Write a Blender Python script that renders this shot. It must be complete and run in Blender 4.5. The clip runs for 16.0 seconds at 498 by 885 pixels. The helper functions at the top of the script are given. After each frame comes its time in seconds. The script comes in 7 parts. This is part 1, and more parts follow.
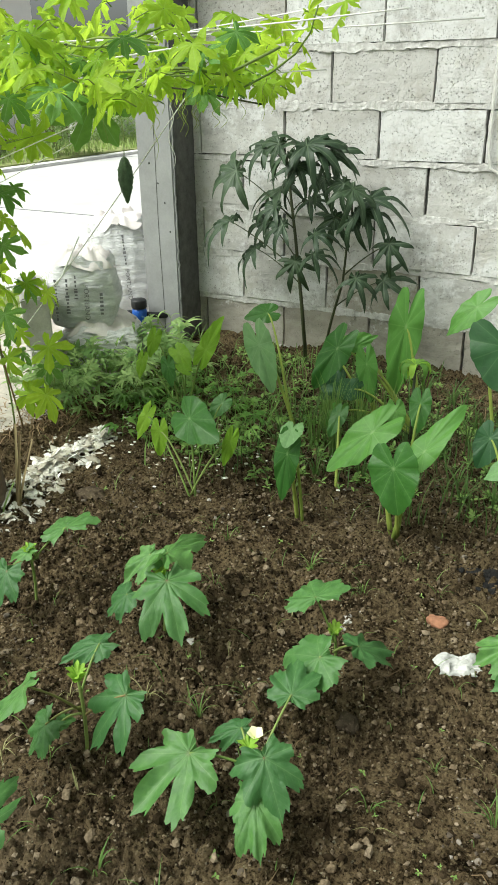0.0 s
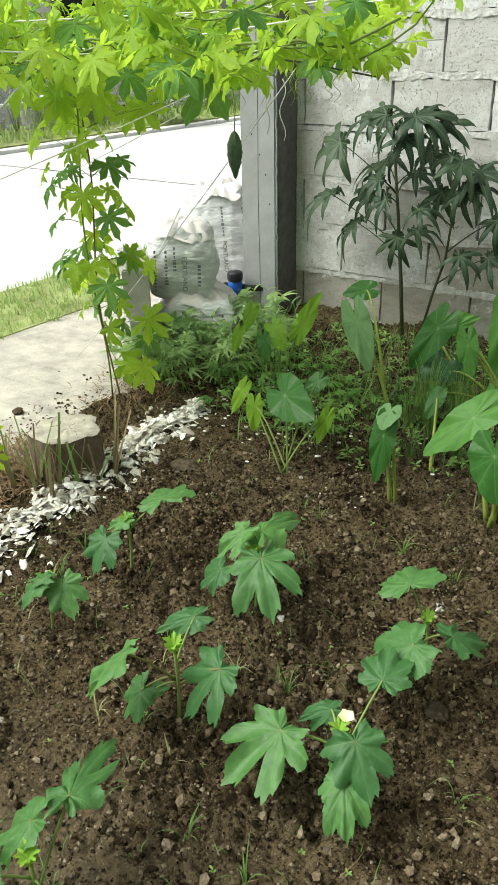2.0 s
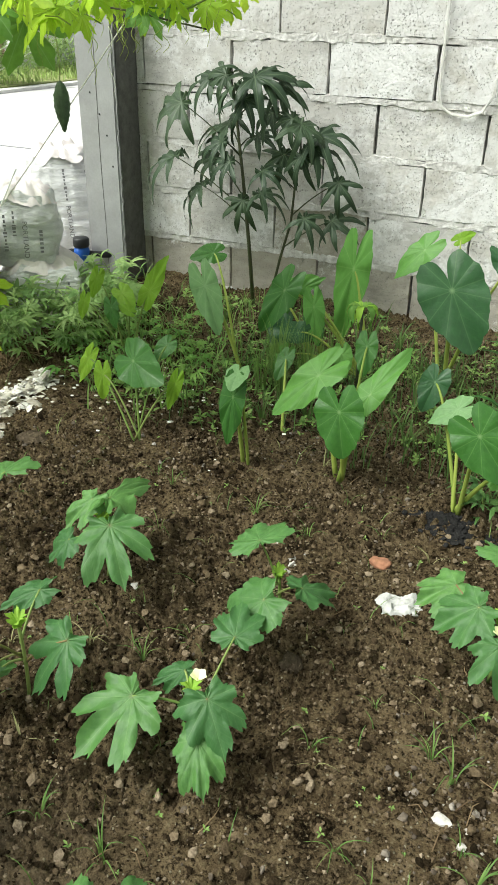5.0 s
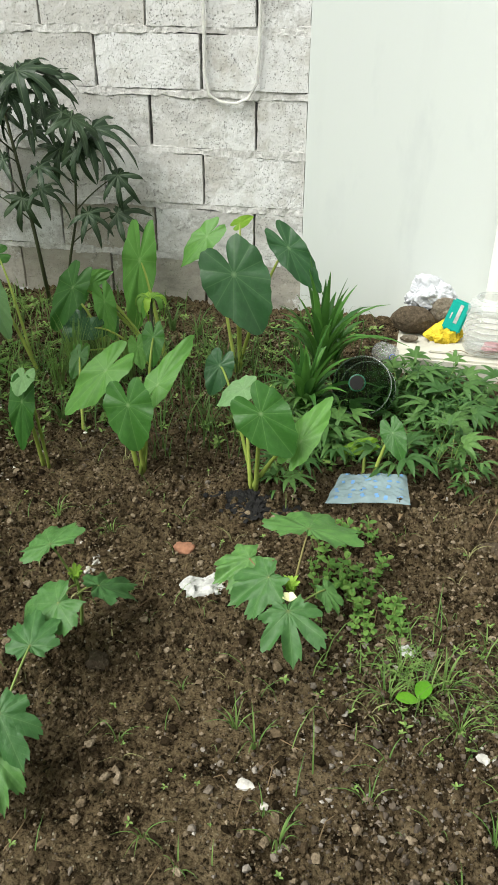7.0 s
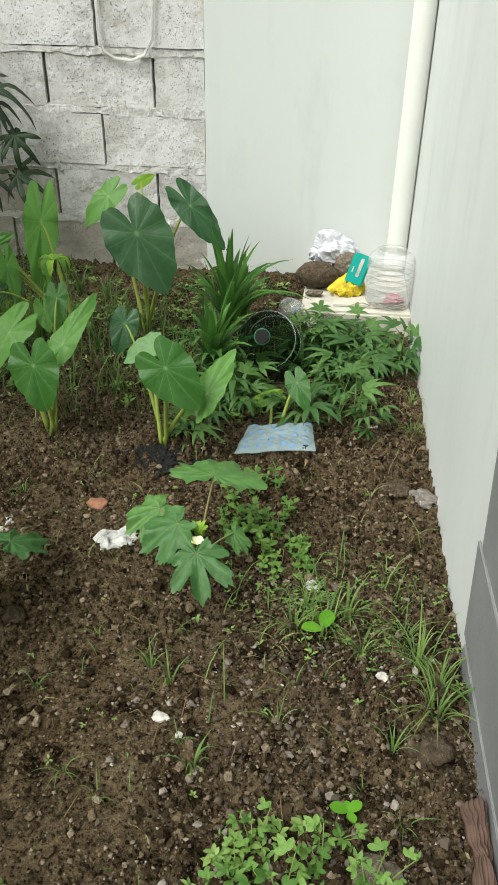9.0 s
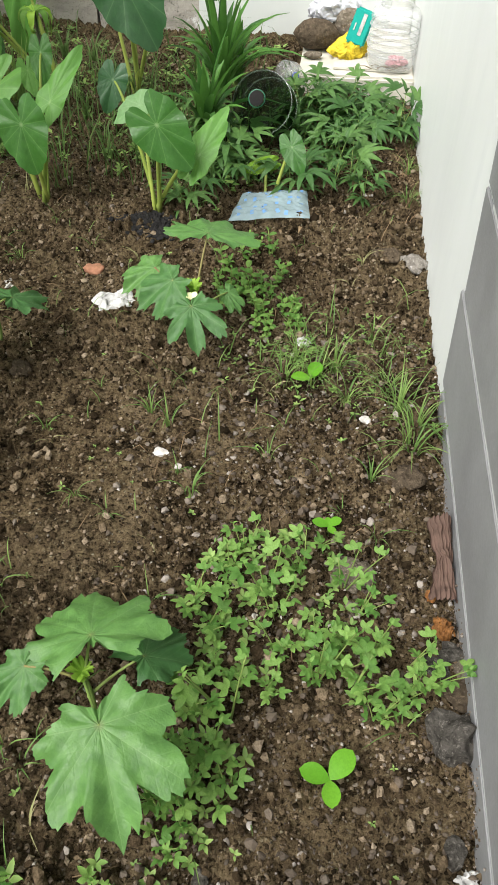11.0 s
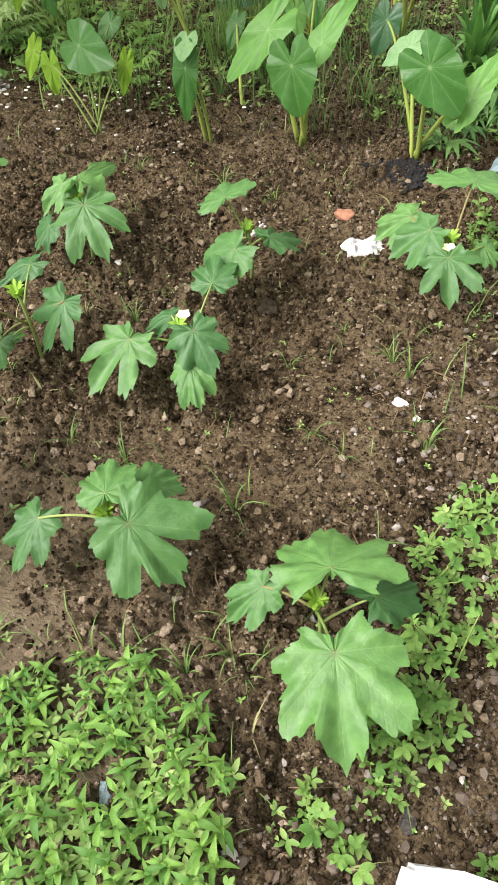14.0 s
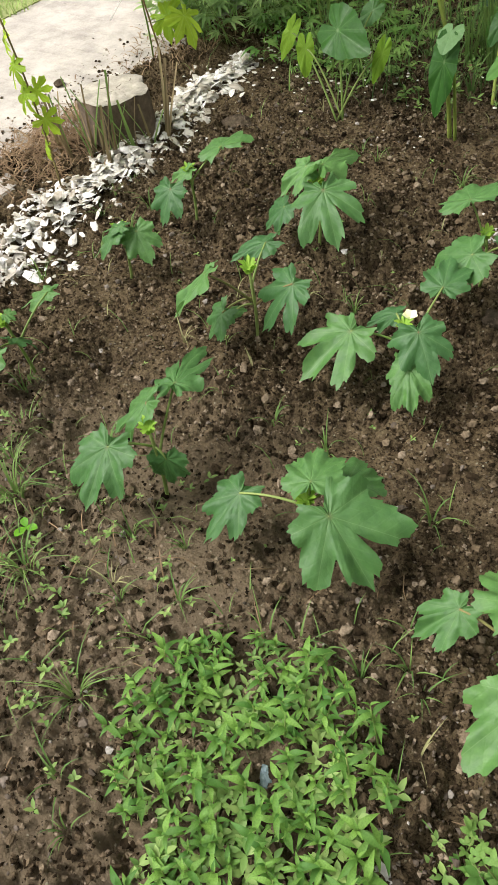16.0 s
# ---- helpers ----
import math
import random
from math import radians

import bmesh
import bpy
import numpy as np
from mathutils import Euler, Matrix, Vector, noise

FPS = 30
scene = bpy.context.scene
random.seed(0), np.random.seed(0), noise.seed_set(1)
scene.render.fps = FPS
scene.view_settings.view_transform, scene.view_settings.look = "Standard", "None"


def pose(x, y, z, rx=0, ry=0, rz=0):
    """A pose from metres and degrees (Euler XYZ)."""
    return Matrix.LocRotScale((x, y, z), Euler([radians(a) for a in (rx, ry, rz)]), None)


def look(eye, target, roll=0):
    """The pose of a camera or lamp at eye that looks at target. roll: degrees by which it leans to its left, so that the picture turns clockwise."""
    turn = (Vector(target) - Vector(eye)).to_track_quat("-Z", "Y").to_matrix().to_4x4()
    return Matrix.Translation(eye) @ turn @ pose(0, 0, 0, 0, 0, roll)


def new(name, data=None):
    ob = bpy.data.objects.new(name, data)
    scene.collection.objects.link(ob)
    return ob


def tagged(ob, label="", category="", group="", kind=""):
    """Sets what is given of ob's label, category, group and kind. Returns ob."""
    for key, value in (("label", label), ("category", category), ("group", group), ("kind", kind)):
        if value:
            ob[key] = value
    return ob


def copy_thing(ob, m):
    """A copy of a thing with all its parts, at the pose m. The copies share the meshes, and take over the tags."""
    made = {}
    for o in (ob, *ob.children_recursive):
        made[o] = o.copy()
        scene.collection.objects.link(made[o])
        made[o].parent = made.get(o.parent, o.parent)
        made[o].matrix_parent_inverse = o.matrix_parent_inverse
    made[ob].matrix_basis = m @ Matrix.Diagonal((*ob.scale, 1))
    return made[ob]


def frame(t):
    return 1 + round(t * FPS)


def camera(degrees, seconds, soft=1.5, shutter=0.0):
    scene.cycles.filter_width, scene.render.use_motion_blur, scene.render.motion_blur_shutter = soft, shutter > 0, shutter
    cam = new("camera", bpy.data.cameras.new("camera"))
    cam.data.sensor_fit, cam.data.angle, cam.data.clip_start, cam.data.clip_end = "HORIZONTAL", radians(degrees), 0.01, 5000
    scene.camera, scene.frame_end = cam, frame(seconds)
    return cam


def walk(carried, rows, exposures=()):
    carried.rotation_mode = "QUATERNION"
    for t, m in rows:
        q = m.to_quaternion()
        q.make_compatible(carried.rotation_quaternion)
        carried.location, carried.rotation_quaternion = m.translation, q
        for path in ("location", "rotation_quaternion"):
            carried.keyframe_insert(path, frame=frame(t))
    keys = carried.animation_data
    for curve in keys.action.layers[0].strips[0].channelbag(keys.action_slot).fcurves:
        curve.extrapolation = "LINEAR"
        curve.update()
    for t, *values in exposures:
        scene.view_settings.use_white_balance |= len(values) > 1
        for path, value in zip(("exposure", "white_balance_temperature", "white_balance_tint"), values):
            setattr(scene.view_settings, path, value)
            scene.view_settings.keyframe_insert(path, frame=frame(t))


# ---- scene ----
cam = camera(35.8, 16.0, 0.8)
PATH = [
    (0, (1.108, -2.969, 1.106), (0.212, -1.4, 0.249), -0.9),
    (0.5, (1.088, -2.974, 1.11), (0.109, -1.465, 0.234), -1.2),
    (1, (1.08, -2.979, 1.124), (0.058, -1.512, 0.228), -1.1),
    (1.5, (1.072, -2.979, 1.121), (0.016, -1.547, 0.208), -1.4),
    (2, (1.073, -2.981, 1.124), (0.017, -1.555, 0.203), -1.4),
    (2.5, (1.074, -2.982, 1.13), (0.026, -1.57, 0.178), -1.3),
    (3, (1.08, -2.985, 1.128), (0.041, -1.572, 0.166), -1.2),
    (3.2, (1.079, -2.984, 1.121), (0.047, -1.573, 0.15), -1.1),
    (5.3, (1.123, -2.943, 1.09), (0.429, -1.348, 0.103), 1.0),
    (5.5, (1.138, -2.941, 1.1), (0.479, -1.335, 0.107), 0.9),
    (6, (1.172, -2.927, 1.091), (0.637, -1.277, 0.095), 1.6),
    (6.5, (1.211, -2.92, 1.1), (0.767, -1.248, 0.097), 0.6),
    (7, (1.236, -2.915, 1.104), (0.859, -1.226, 0.102), 0.5),
    (7.5, (1.261, -2.916, 1.109), (0.956, -1.212, 0.106), 0.0),
    (8, (1.284, -2.917, 1.112), (1.049, -1.202, 0.111), -0.0),
    (8.2, (1.285, -2.921, 1.113), (1.067, -1.204, 0.111), 0.2),
    (10.3, (1.312, -3.054, 1.075), (1.159, -1.533, -0.215), 1.3),
    (10.5, (1.311, -3.061, 1.075), (1.161, -1.566, -0.245), 1.4),
    (11, (1.32, -3.085, 1.062), (1.182, -1.717, -0.39), 1.3),
    (11.5, (1.321, -3.098, 1.049), (1.193, -1.825, -0.488), 1.2),
    (12, (1.32, -3.107, 1.055), (1.111, -1.84, -0.478), -1.7),
    (12.5, (1.296, -3.119, 1.054), (0.944, -1.876, -0.473), -5.8),
    (13, (1.286, -3.122, 1.052), (0.866, -1.89, -0.467), -6.6),
    (13.5, (1.272, -3.12, 1.061), (0.786, -1.913, -0.458), -7.3),
    (14, (1.239, -3.127, 1.062), (0.648, -1.957, -0.449), -7.4),
    (14.5, (1.211, -3.135, 1.064), (0.52, -2.011, -0.439), -7.6),
    (15, (1.186, -3.142, 1.06), (0.405, -2.066, -0.435), -7.9),
    (15.5, (1.172, -3.147, 1.056), (0.328, -2.115, -0.435), -8.3),
    (16, (1.15, -3.157, 1.061), (0.226, -2.189, -0.425), -9.7),
]
# brightness of the picture along the way: seconds, stops
STOPS = [(0.0, 0.76, 6500, 1), (3.0, 0.76, 6500, 1), (5.5, 0.90, 6500, 4), (7.0, 0.68, 6500, 6), (7.5, 0.55, 6500, 6), (8.0, 0.41, 6500, 6), (10.5, 0.82, 6500, 11), (11.5, 0.92, 6500, 13), (12.5, 0.96, 6500, 15), (14.0, 1.41, 6500, 18), (14.5, 1.36, 6500, 18), (15.5, 0.91, 6500, 16), (16.0, 0.86, 6500, 14)]
walk(cam, [(t, look(eye, target, roll)) for t, eye, target, roll in PATH], STOPS)

# ---- light ----
world = bpy.data.worlds.new("sky")
scene.world = world
world.use_nodes = True
wn = world.node_tree
sky = wn.nodes.new("ShaderNodeTexSky")
sky.sky_type, sky.sun_disc = "NISHITA", False
sky.sun_elevation, sky.sun_rotation = radians(53), radians(227)
sky.air_density, sky.dust_density, sky.ozone_density = 1.0, 4.0, 0.6
pale = wn.nodes.new("ShaderNodeHueSaturation")
pale.inputs["Saturation"].default_value = 0.3
wn.links.new(sky.outputs[0], pale.inputs["Color"])
wn.links.new(pale.outputs[0], wn.nodes["Background"].inputs["Color"])
wn.nodes["Background"].inputs["Strength"].default_value = 0.058

sun = new("sun", bpy.data.lights.new("sun", "SUN"))
sun.data.energy, sun.data.angle, sun.data.color = 3.4, radians(46), (1.0, 0.985, 0.95)
sun.matrix_world = look((-4.0, -4.9, 7.2), (0, -1.2, 0))
scene.view_settings.exposure = 0.75


# ---- material helpers ----
class Nodes:
    def __init__(self, name):
        self.m = bpy.data.materials.new(name)
        self.m.use_nodes = True
        self.t = self.m.node_tree
        self.bsdf = self.t.nodes["Principled BSDF"]
        self.out = self.t.nodes["Material Output"]

    def add(self, kind, **kw):
        n = self.t.nodes.new(kind)
        for k, v in kw.items():
            n.inputs[k].default_value = v
        return n

    def link(self, a, b):
        self.t.links.new(a, b)

    def coord(self, which="Object"):
        return self.t.nodes.new("ShaderNodeTexCoord").outputs[which]

    def noise(self, scale, detail=5.0, rough=0.6, co=None, stretch=None):
        n = self.add("ShaderNodeTexNoise", Scale=scale, Detail=detail, Roughness=rough)
        co = co or self.coord()
        if stretch:
            mp = self.add("ShaderNodeMapping", Scale=stretch)
            self.link(co, mp.inputs["Vector"])
            co = mp.outputs[0]
        self.link(co, n.inputs["Vector"])
        return n.outputs[0]

    def voronoi(self, scale, co=None):
        n = self.add("ShaderNodeTexVoronoi", Scale=scale)
        self.link(co or self.coord(), n.inputs["Vector"])
        return n.outputs["Distance"]

    def ramp(self, fac, *stops):
        r = self.t.nodes.new("ShaderNodeValToRGB")
        while len(r.color_ramp.elements) < len(stops):
            r.color_ramp.elements.new(0.5)
        for e, (p, c) in zip(r.color_ramp.elements, stops):
            e.position = p
            e.color = (*c, 1) if len(c) == 3 else c
        self.link(fac, r.inputs[0])
        return r.outputs[0]

    def mix(self, fac, a, b, mode="MIX"):
        n = self.t.nodes.new("ShaderNodeMix")
        n.data_type, n.blend_type = "RGBA", mode
        for sock, v in ((n.inputs[0], fac), (n.inputs[6], a), (n.inputs[7], b)):
            if isinstance(v, (int, float)):
                sock.default_value = v
            elif isinstance(v, tuple):
                sock.default_value = (*v, 1)
            else:
                self.link(v, sock)
        return n.outputs[2]

    def math(self, op, a, b=0.0):
        n = self.t.nodes.new("ShaderNodeMath")
        n.operation = op
        for sock, v in ((n.inputs[0], a), (n.inputs[1], b)):
            if isinstance(v, (int, float)):
                sock.default_value = v
            else:
                self.link(v, sock)
        return n.outputs[0]

    def scale(self, v, a, b, c, d):
        n = self.add("ShaderNodeMapRange")
        for i, x in zip((1, 2, 3, 4), (a, b, c, d)):
            n.inputs[i].default_value = x
        self.link(v, n.inputs[0])
        return n.outputs[0]

    def random(self):
        return self.t.nodes.new("ShaderNodeObjectInfo").outputs["Random"]

    def island(self):
        return self.t.nodes.new("ShaderNodeNewGeometry").outputs["Random Per Island"]

    def bump(self, height, strength, distance=0.01):
        b = self.add("ShaderNodeBump", Strength=strength, Distance=distance)
        self.link(height, b.inputs["Height"])
        self.link(b.outputs[0], self.bsdf.inputs["Normal"])

    def done(self, color, rough=0.8, spec=0.3):
        for key, v in (("Base Color", color), ("Roughness", rough), ("Specular IOR Level", spec)):
            if isinstance(v, tuple):
                self.bsdf.inputs[key].default_value = (*v, 1)
            elif isinstance(v, (int, float)):
                self.bsdf.inputs[key].default_value = v
            else:
                self.link(v, self.bsdf.inputs[key])
        return self.m

    def translucent(self, color, share):
        """Lets daylight shine through a thin leaf."""
        tr = self.t.nodes.new("ShaderNodeBsdfTranslucent")
        if isinstance(color, tuple):
            tr.inputs[0].default_value = (*color, 1)
        else:
            self.link(color, tr.inputs[0])
        mx = self.add("ShaderNodeMixShader", Fac=share)
        self.link(self.bsdf.outputs[0], mx.inputs[1])
        self.link(tr.outputs[0], mx.inputs[2])
        self.link(mx.outputs[0], self.out.inputs[0])
        return self.m


def m_soil():
    n = Nodes("soil")
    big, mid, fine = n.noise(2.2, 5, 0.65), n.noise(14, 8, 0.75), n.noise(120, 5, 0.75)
    # near-black low end of the ramp paints shaded gaps between the crumbs
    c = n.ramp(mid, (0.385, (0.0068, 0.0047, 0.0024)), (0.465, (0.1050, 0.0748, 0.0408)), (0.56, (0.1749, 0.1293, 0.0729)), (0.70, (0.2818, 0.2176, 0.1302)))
    c = n.mix(n.scale(big, 0.44, 0.66, 0.0, 0.55), c, (0.1846, 0.1409, 0.0826))
    c = n.mix(n.scale(n.noise(5.5, 5, 0.7), 0.54, 0.70, 0.0, 0.38), c, (0.0445, 0.0322, 0.0169))
    # dips of the fine bump coloured almost black, as crevice shade
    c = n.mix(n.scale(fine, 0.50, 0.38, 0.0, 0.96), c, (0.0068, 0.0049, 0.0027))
    c = n.mix(n.scale(fine, 0.55, 0.66, 0.0, 0.85), c, (0.2471, 0.2000, 0.1182))
    # trodden, dried-out soil at the near corner of the bed
    sep0 = n.t.nodes.new("ShaderNodeSeparateXYZ")
    n.link(n.coord(), sep0.inputs[0])
    far = n.math("SQRT", n.math("ADD", n.math("POWER", n.math("MULTIPLY", n.math("SUBTRACT", sep0.outputs[0], 0.38), 1.0), 2.0), n.math("POWER", n.math("SUBTRACT", sep0.outputs[1], -3.0), 2.0)))
    c = n.mix(n.scale(n.math("ADD", far, n.math("MULTIPLY", n.noise(7, 5, 0.7), 0.5)), 0.95, 0.50, 0.0, 0.85), c, (0.2624, 0.2060, 0.1341))
    v = n.add("ShaderNodeTexVoronoi", Scale=170.0, Randomness=1.0)
    n.link(n.coord(), v.inputs["Vector"])
    sep = n.t.nodes.new("ShaderNodeSeparateColor")
    n.link(v.outputs["Color"], sep.inputs[0])
    grain = n.math("MULTIPLY", n.scale(v.outputs["Distance"], 0.30, 0.42, 1.0, 0.0), n.scale(sep.outputs[0], 0.82, 0.9, 0.0, 0.8))
    c = n.mix(grain, c, n.ramp(sep.outputs[1], (0.0, (0.1235, 0.0968, 0.0563)), (0.6, (0.2718, 0.2323, 0.1462)), (1.0, (0.5189, 0.4904, 0.3600))))
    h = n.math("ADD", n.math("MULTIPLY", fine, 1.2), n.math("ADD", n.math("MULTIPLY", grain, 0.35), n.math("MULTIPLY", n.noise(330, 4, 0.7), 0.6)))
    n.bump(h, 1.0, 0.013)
    return n.done(c, n.scale(big, 0.35, 0.6, 0.7, 0.95), 0.02)


def m_clod():
    n = Nodes("soil_clod")
    c = n.ramp(n.island(), (0.0, (0.008, 0.006, 0.003)), (0.35, (0.050, 0.035, 0.020)), (0.75, (0.185, 0.138, 0.085)), (1.0, (0.36, 0.29, 0.205)))
    c = n.mix(n.scale(n.noise(150, 4), 0.35, 0.7, 0.0, 0.55), c, (0.0258, 0.0189, 0.0112))
    n.bump(n.noise(240, 4), 0.9, 0.006)
    return n.done(c, 0.9, 0.03)


def m_pebble():
    n = Nodes("pebble")
    c = n.ramp(n.island(), (0.0, (0.05, 0.040, 0.029)), (0.6, (0.12, 0.096, 0.070)), (0.88, (0.21, 0.182, 0.148)), (0.97, (0.34, 0.31, 0.27)), (1.0, (0.58, 0.55, 0.50)))
    c = n.mix(n.scale(n.noise(120, 4), 0.4, 0.7, 0.0, 0.7), c, (0.085, 0.066, 0.052))
    n.bump(n.noise(200, 4), 0.5, 0.003)
    return n.done(c, 0.8, 0.15)


def m_block(name, light, tint):
    n = Nodes(name)
    co = n.coord()
    shift = n.add("ShaderNodeVectorMath")
    shift.operation = "ADD"
    n.link(co, shift.inputs[0])
    n.link(n.math("MULTIPLY", n.random(), 40.0), shift.inputs[1])
    own = shift.outputs[0]
    streak = n.noise(8, 8, 0.75, own, (0.6, 1, 1.5))
    dark = tuple(x * 0.66 for x in tint)
    c = n.ramp(streak, (0.3, dark), (0.48, tint), (0.68, tuple(min(0.86, x * 1.25) for x in tint)))
    wash = n.scale(n.math("ADD", n.math("MULTIPLY", n.noise(4, 7, 0.72, own), 0.75), n.math("MULTIPLY", n.noise(60, 4, 0.7, own), 0.25)), 0.60 - light * 0.26, 0.66 - light * 0.22, 0.0, 0.95)
    c = n.mix(wash, c, (0.74, 0.74, 0.735))
    c = n.mix(n.scale(n.random(), 0.45, 1.0, 0.0, 0.5), c, tuple(x * 0.72 * k for x, k in zip(tint, (1.04, 1.0, 0.94))))
    holes = None
    for size, lo, hi, gate0 in ((130, 0.14, 0.28, 0.42), (66, 0.12, 0.24, 0.46), (32, 0.06, 0.14, 0.49)):
        pits = n.scale(n.voronoi(size, own), lo, hi, 1.0, 0.0)
        gate = n.scale(n.noise(size * 0.14, 5, 0.7, own), gate0 + 0.03, gate0 + 0.10, 0.0, 1.0)
        one = n.math("MULTIPLY", pits, gate)
        holes = one if holes is None else n.math("MAXIMUM", holes, one)
    c = n.mix(n.scale(n.noise(26, 7, 0.8, own), 0.54, 0.66, 0.0, 0.5), c, tuple(x * 0.55 for x in tint))
    c = n.mix(n.scale(n.noise(5, 7, 0.75, own), 0.52, 0.68, 0.0, 0.6), c, tuple(x * 0.72 * k for x, k in zip(tint, (1.06, 1.0, 0.90))))
    c = n.mix(n.math("MULTIPLY", holes, 0.62), c, (0.20, 0.19, 0.175))
    n.bump(n.math("SUBTRACT", n.math("MULTIPLY", n.noise(110, 6, 0.75, own), 0.9), holes), 0.85, 0.006)
    return n.done(c, 0.93, 0.2)


def m_mortar():
    n = Nodes("mortar")
    c = n.ramp(n.noise(24, 8, 0.75), (0.32, (0.36, 0.35, 0.33)), (0.5, (0.56, 0.55, 0.53)), (0.66, (0.76, 0.76, 0.74)))
    c = n.mix(n.scale(n.noise(90, 5, 0.7), 0.40, 0.30, 0.0, 0.7), c, (0.22, 0.21, 0.20))
    n.bump(n.noise(95, 6, 0.75), 1.0, 0.008)
    return n.done(c, 0.95, 0.2)


def m_plain(name, c, rough=0.7, var=0.12, scale=12, bump=0.15, spec=0.3, metal=0.0, fine=150):
    n = Nodes(name)
    a, b = n.noise(scale, 5), n.noise(fine, 3)
    lo, hi = tuple(x * (1 - var) for x in c), tuple(min(0.92, x * (1 + var)) for x in c)
    col = n.ramp(n.math("ADD", n.math("MULTIPLY", a, 0.75), n.math("MULTIPLY", b, 0.25)), (0.35, lo), (0.65, hi))
    n.bump(n.noise(fine, 4), bump, 0.003)
    n.bsdf.inputs["Metallic"].default_value = metal
    return n.done(col, rough, spec)


def m_shell():
    n = Nodes("bleached_shell")
    c = n.ramp(n.island(), (0.0, (0.30, 0.27, 0.21)), (0.3, (0.55, 0.52, 0.44)), (0.7, (0.74, 0.72, 0.66)), (1.0, (0.84, 0.83, 0.80)))
    c = n.mix(n.scale(n.noise(90, 5, 0.7), 0.50, 0.66, 0.0, 0.65), c, (0.22, 0.18, 0.12))
    n.bump(n.noise(140, 4, 0.7), 0.6, 0.003)
    return n.done(c, 0.6, 0.3)


def m_sack():
    n = Nodes("white_woven_sack")
    fold = n.noise(16, 6, 0.7, None, (0.7, 0.7, 3.0))
    # hollows of the folds tinted greyer, crease shade put into the colour
    c = n.ramp(fold, (0.30, (0.58, 0.59, 0.60)), (0.5, (0.76, 0.765, 0.775)), (0.68, (0.86, 0.86, 0.87)))
    c = n.mix(n.scale(n.noise(7, 5, 0.7), 0.55, 0.7, 0.0, 0.5), c, (0.46, 0.44, 0.41))
    n.bump(n.math("ADD", fold, n.math("MULTIPLY", n.noise(320, 3), 0.15)), 1.0, 0.018)
    return n.done(c, 0.55, 0.3)


def m_rock(name, lo, hi):
    n = Nodes(name)
    c = n.ramp(n.noise(60, 8, 0.75), (0.32, lo), (0.52, tuple((a + b) / 2 for a, b in zip(lo, hi))), (0.70, hi))
    c = n.mix(n.scale(n.noise(170, 4, 0.7), 0.56, 0.66, 0.0, 0.6), c, tuple(min(0.6, x * 1.8) for x in hi))
    n.bump(n.math("ADD", n.math("MULTIPLY", n.voronoi(60), 0.8), n.noise(90, 6, 0.75)), 1.0, 0.012)
    return n.done(c, 0.92, 0.05)


def m_wallpaint():
    n = Nodes("white_wall_paint")
    runs = n.noise(5, 6, 0.6, None, (1, 1, 0.12))
    smear = n.noise(7, 5, 0.6, None, (1, 1, 0.35))
    c = n.mix(n.scale(runs, 0.5, 0.75, 0.0, 0.35), (0.62, 0.65, 0.63), (0.52, 0.55, 0.53))
    c = n.mix(n.scale(smear, 0.58, 0.72, 0.0, 0.4), c, (0.52, 0.55, 0.55))
    n.bump(n.noise(35, 5), 0.12, 0.004)
    return n.done(c, n.scale(smear, 0.4, 0.7, 0.42, 0.6), 0.35)


def m_leaf(name, lo, hi, vein, step, share=0.3, rough=0.42, width=0.014, shine=0.4, vein_mix=0.75, eye=None):
    """Green leaf with a blade of two tones, pale veins that run out from the stalk, and quilting between them."""
    n = Nodes(name)
    uv = n.t.nodes.new("ShaderNodeUVMap")
    sep = n.t.nodes.new("ShaderNodeSeparateXYZ")
    n.link(uv.outputs[0], sep.inputs[0])
    u, v = sep.outputs[0], sep.outputs[1]
    a = n.math("DIVIDE", n.math("ARCTAN2", v, u), radians(step))
    off = n.math("ABSOLUTE", n.math("SUBTRACT", a, n.math("ROUND", a)))
    rho = n.math("SQRT", n.math("ADD", n.math("MULTIPLY", u, u), n.math("MULTIPLY", v, v)))
    d = n.math("MULTIPLY", n.math("MULTIPLY", off, rho), radians(step))
    line = n.scale(d, width * 0.35, width, 1.0, 0.0)
    wide = n.scale(d, 0.0, 0.06, 1.0, 0.0)
    rib = n.math("FRACT", n.math("SUBTRACT", n.math("MULTIPLY", rho, 7.0), n.math("MULTIPLY", d, 8.0)))
    rib = n.scale(n.math("ABSOLUTE", n.math("SUBTRACT", rib, 0.5)), 0.02, 0.10, 1.0, 0.0)
    base = n.mix(n.random(), lo, hi)
    base = n.mix(n.math("MULTIPLY", rib, 0.10), base, vein)
    base = n.mix(n.scale(n.noise(6, 4), 0.35, 0.65, 0.0, 0.5), base, tuple(x * 0.72 for x in lo))
    base = n.mix(n.math("MULTIPLY", wide, 0.07), base, vein)
    c = n.mix(n.math("MULTIPLY", line, vein_mix), base, vein)
    if eye:
        c = n.mix(n.scale(rho, 0.005, 0.06, 0.6, 0.0), c, eye)
    cross = n.noise(9, 3, 0.5, uv.outputs[0])
    n.bump(n.math("ADD", n.math("ADD", n.math("MULTIPLY", wide, -0.3), n.math("MULTIPLY", rib, -0.08)), n.math("ADD", cross, n.math("MULTIPLY", n.noise(40, 3, 0.5, uv.outputs[0]), 0.25))), 0.30, 0.006)
    n.done(c, n.scale(n.noise(20, 3), 0.3, 0.7, rough - 0.08, rough + 0.1), shine)
    return n.translucent(n.mix(0.5, c, tuple(min(0.9, x * 1.7) for x in hi)), share)


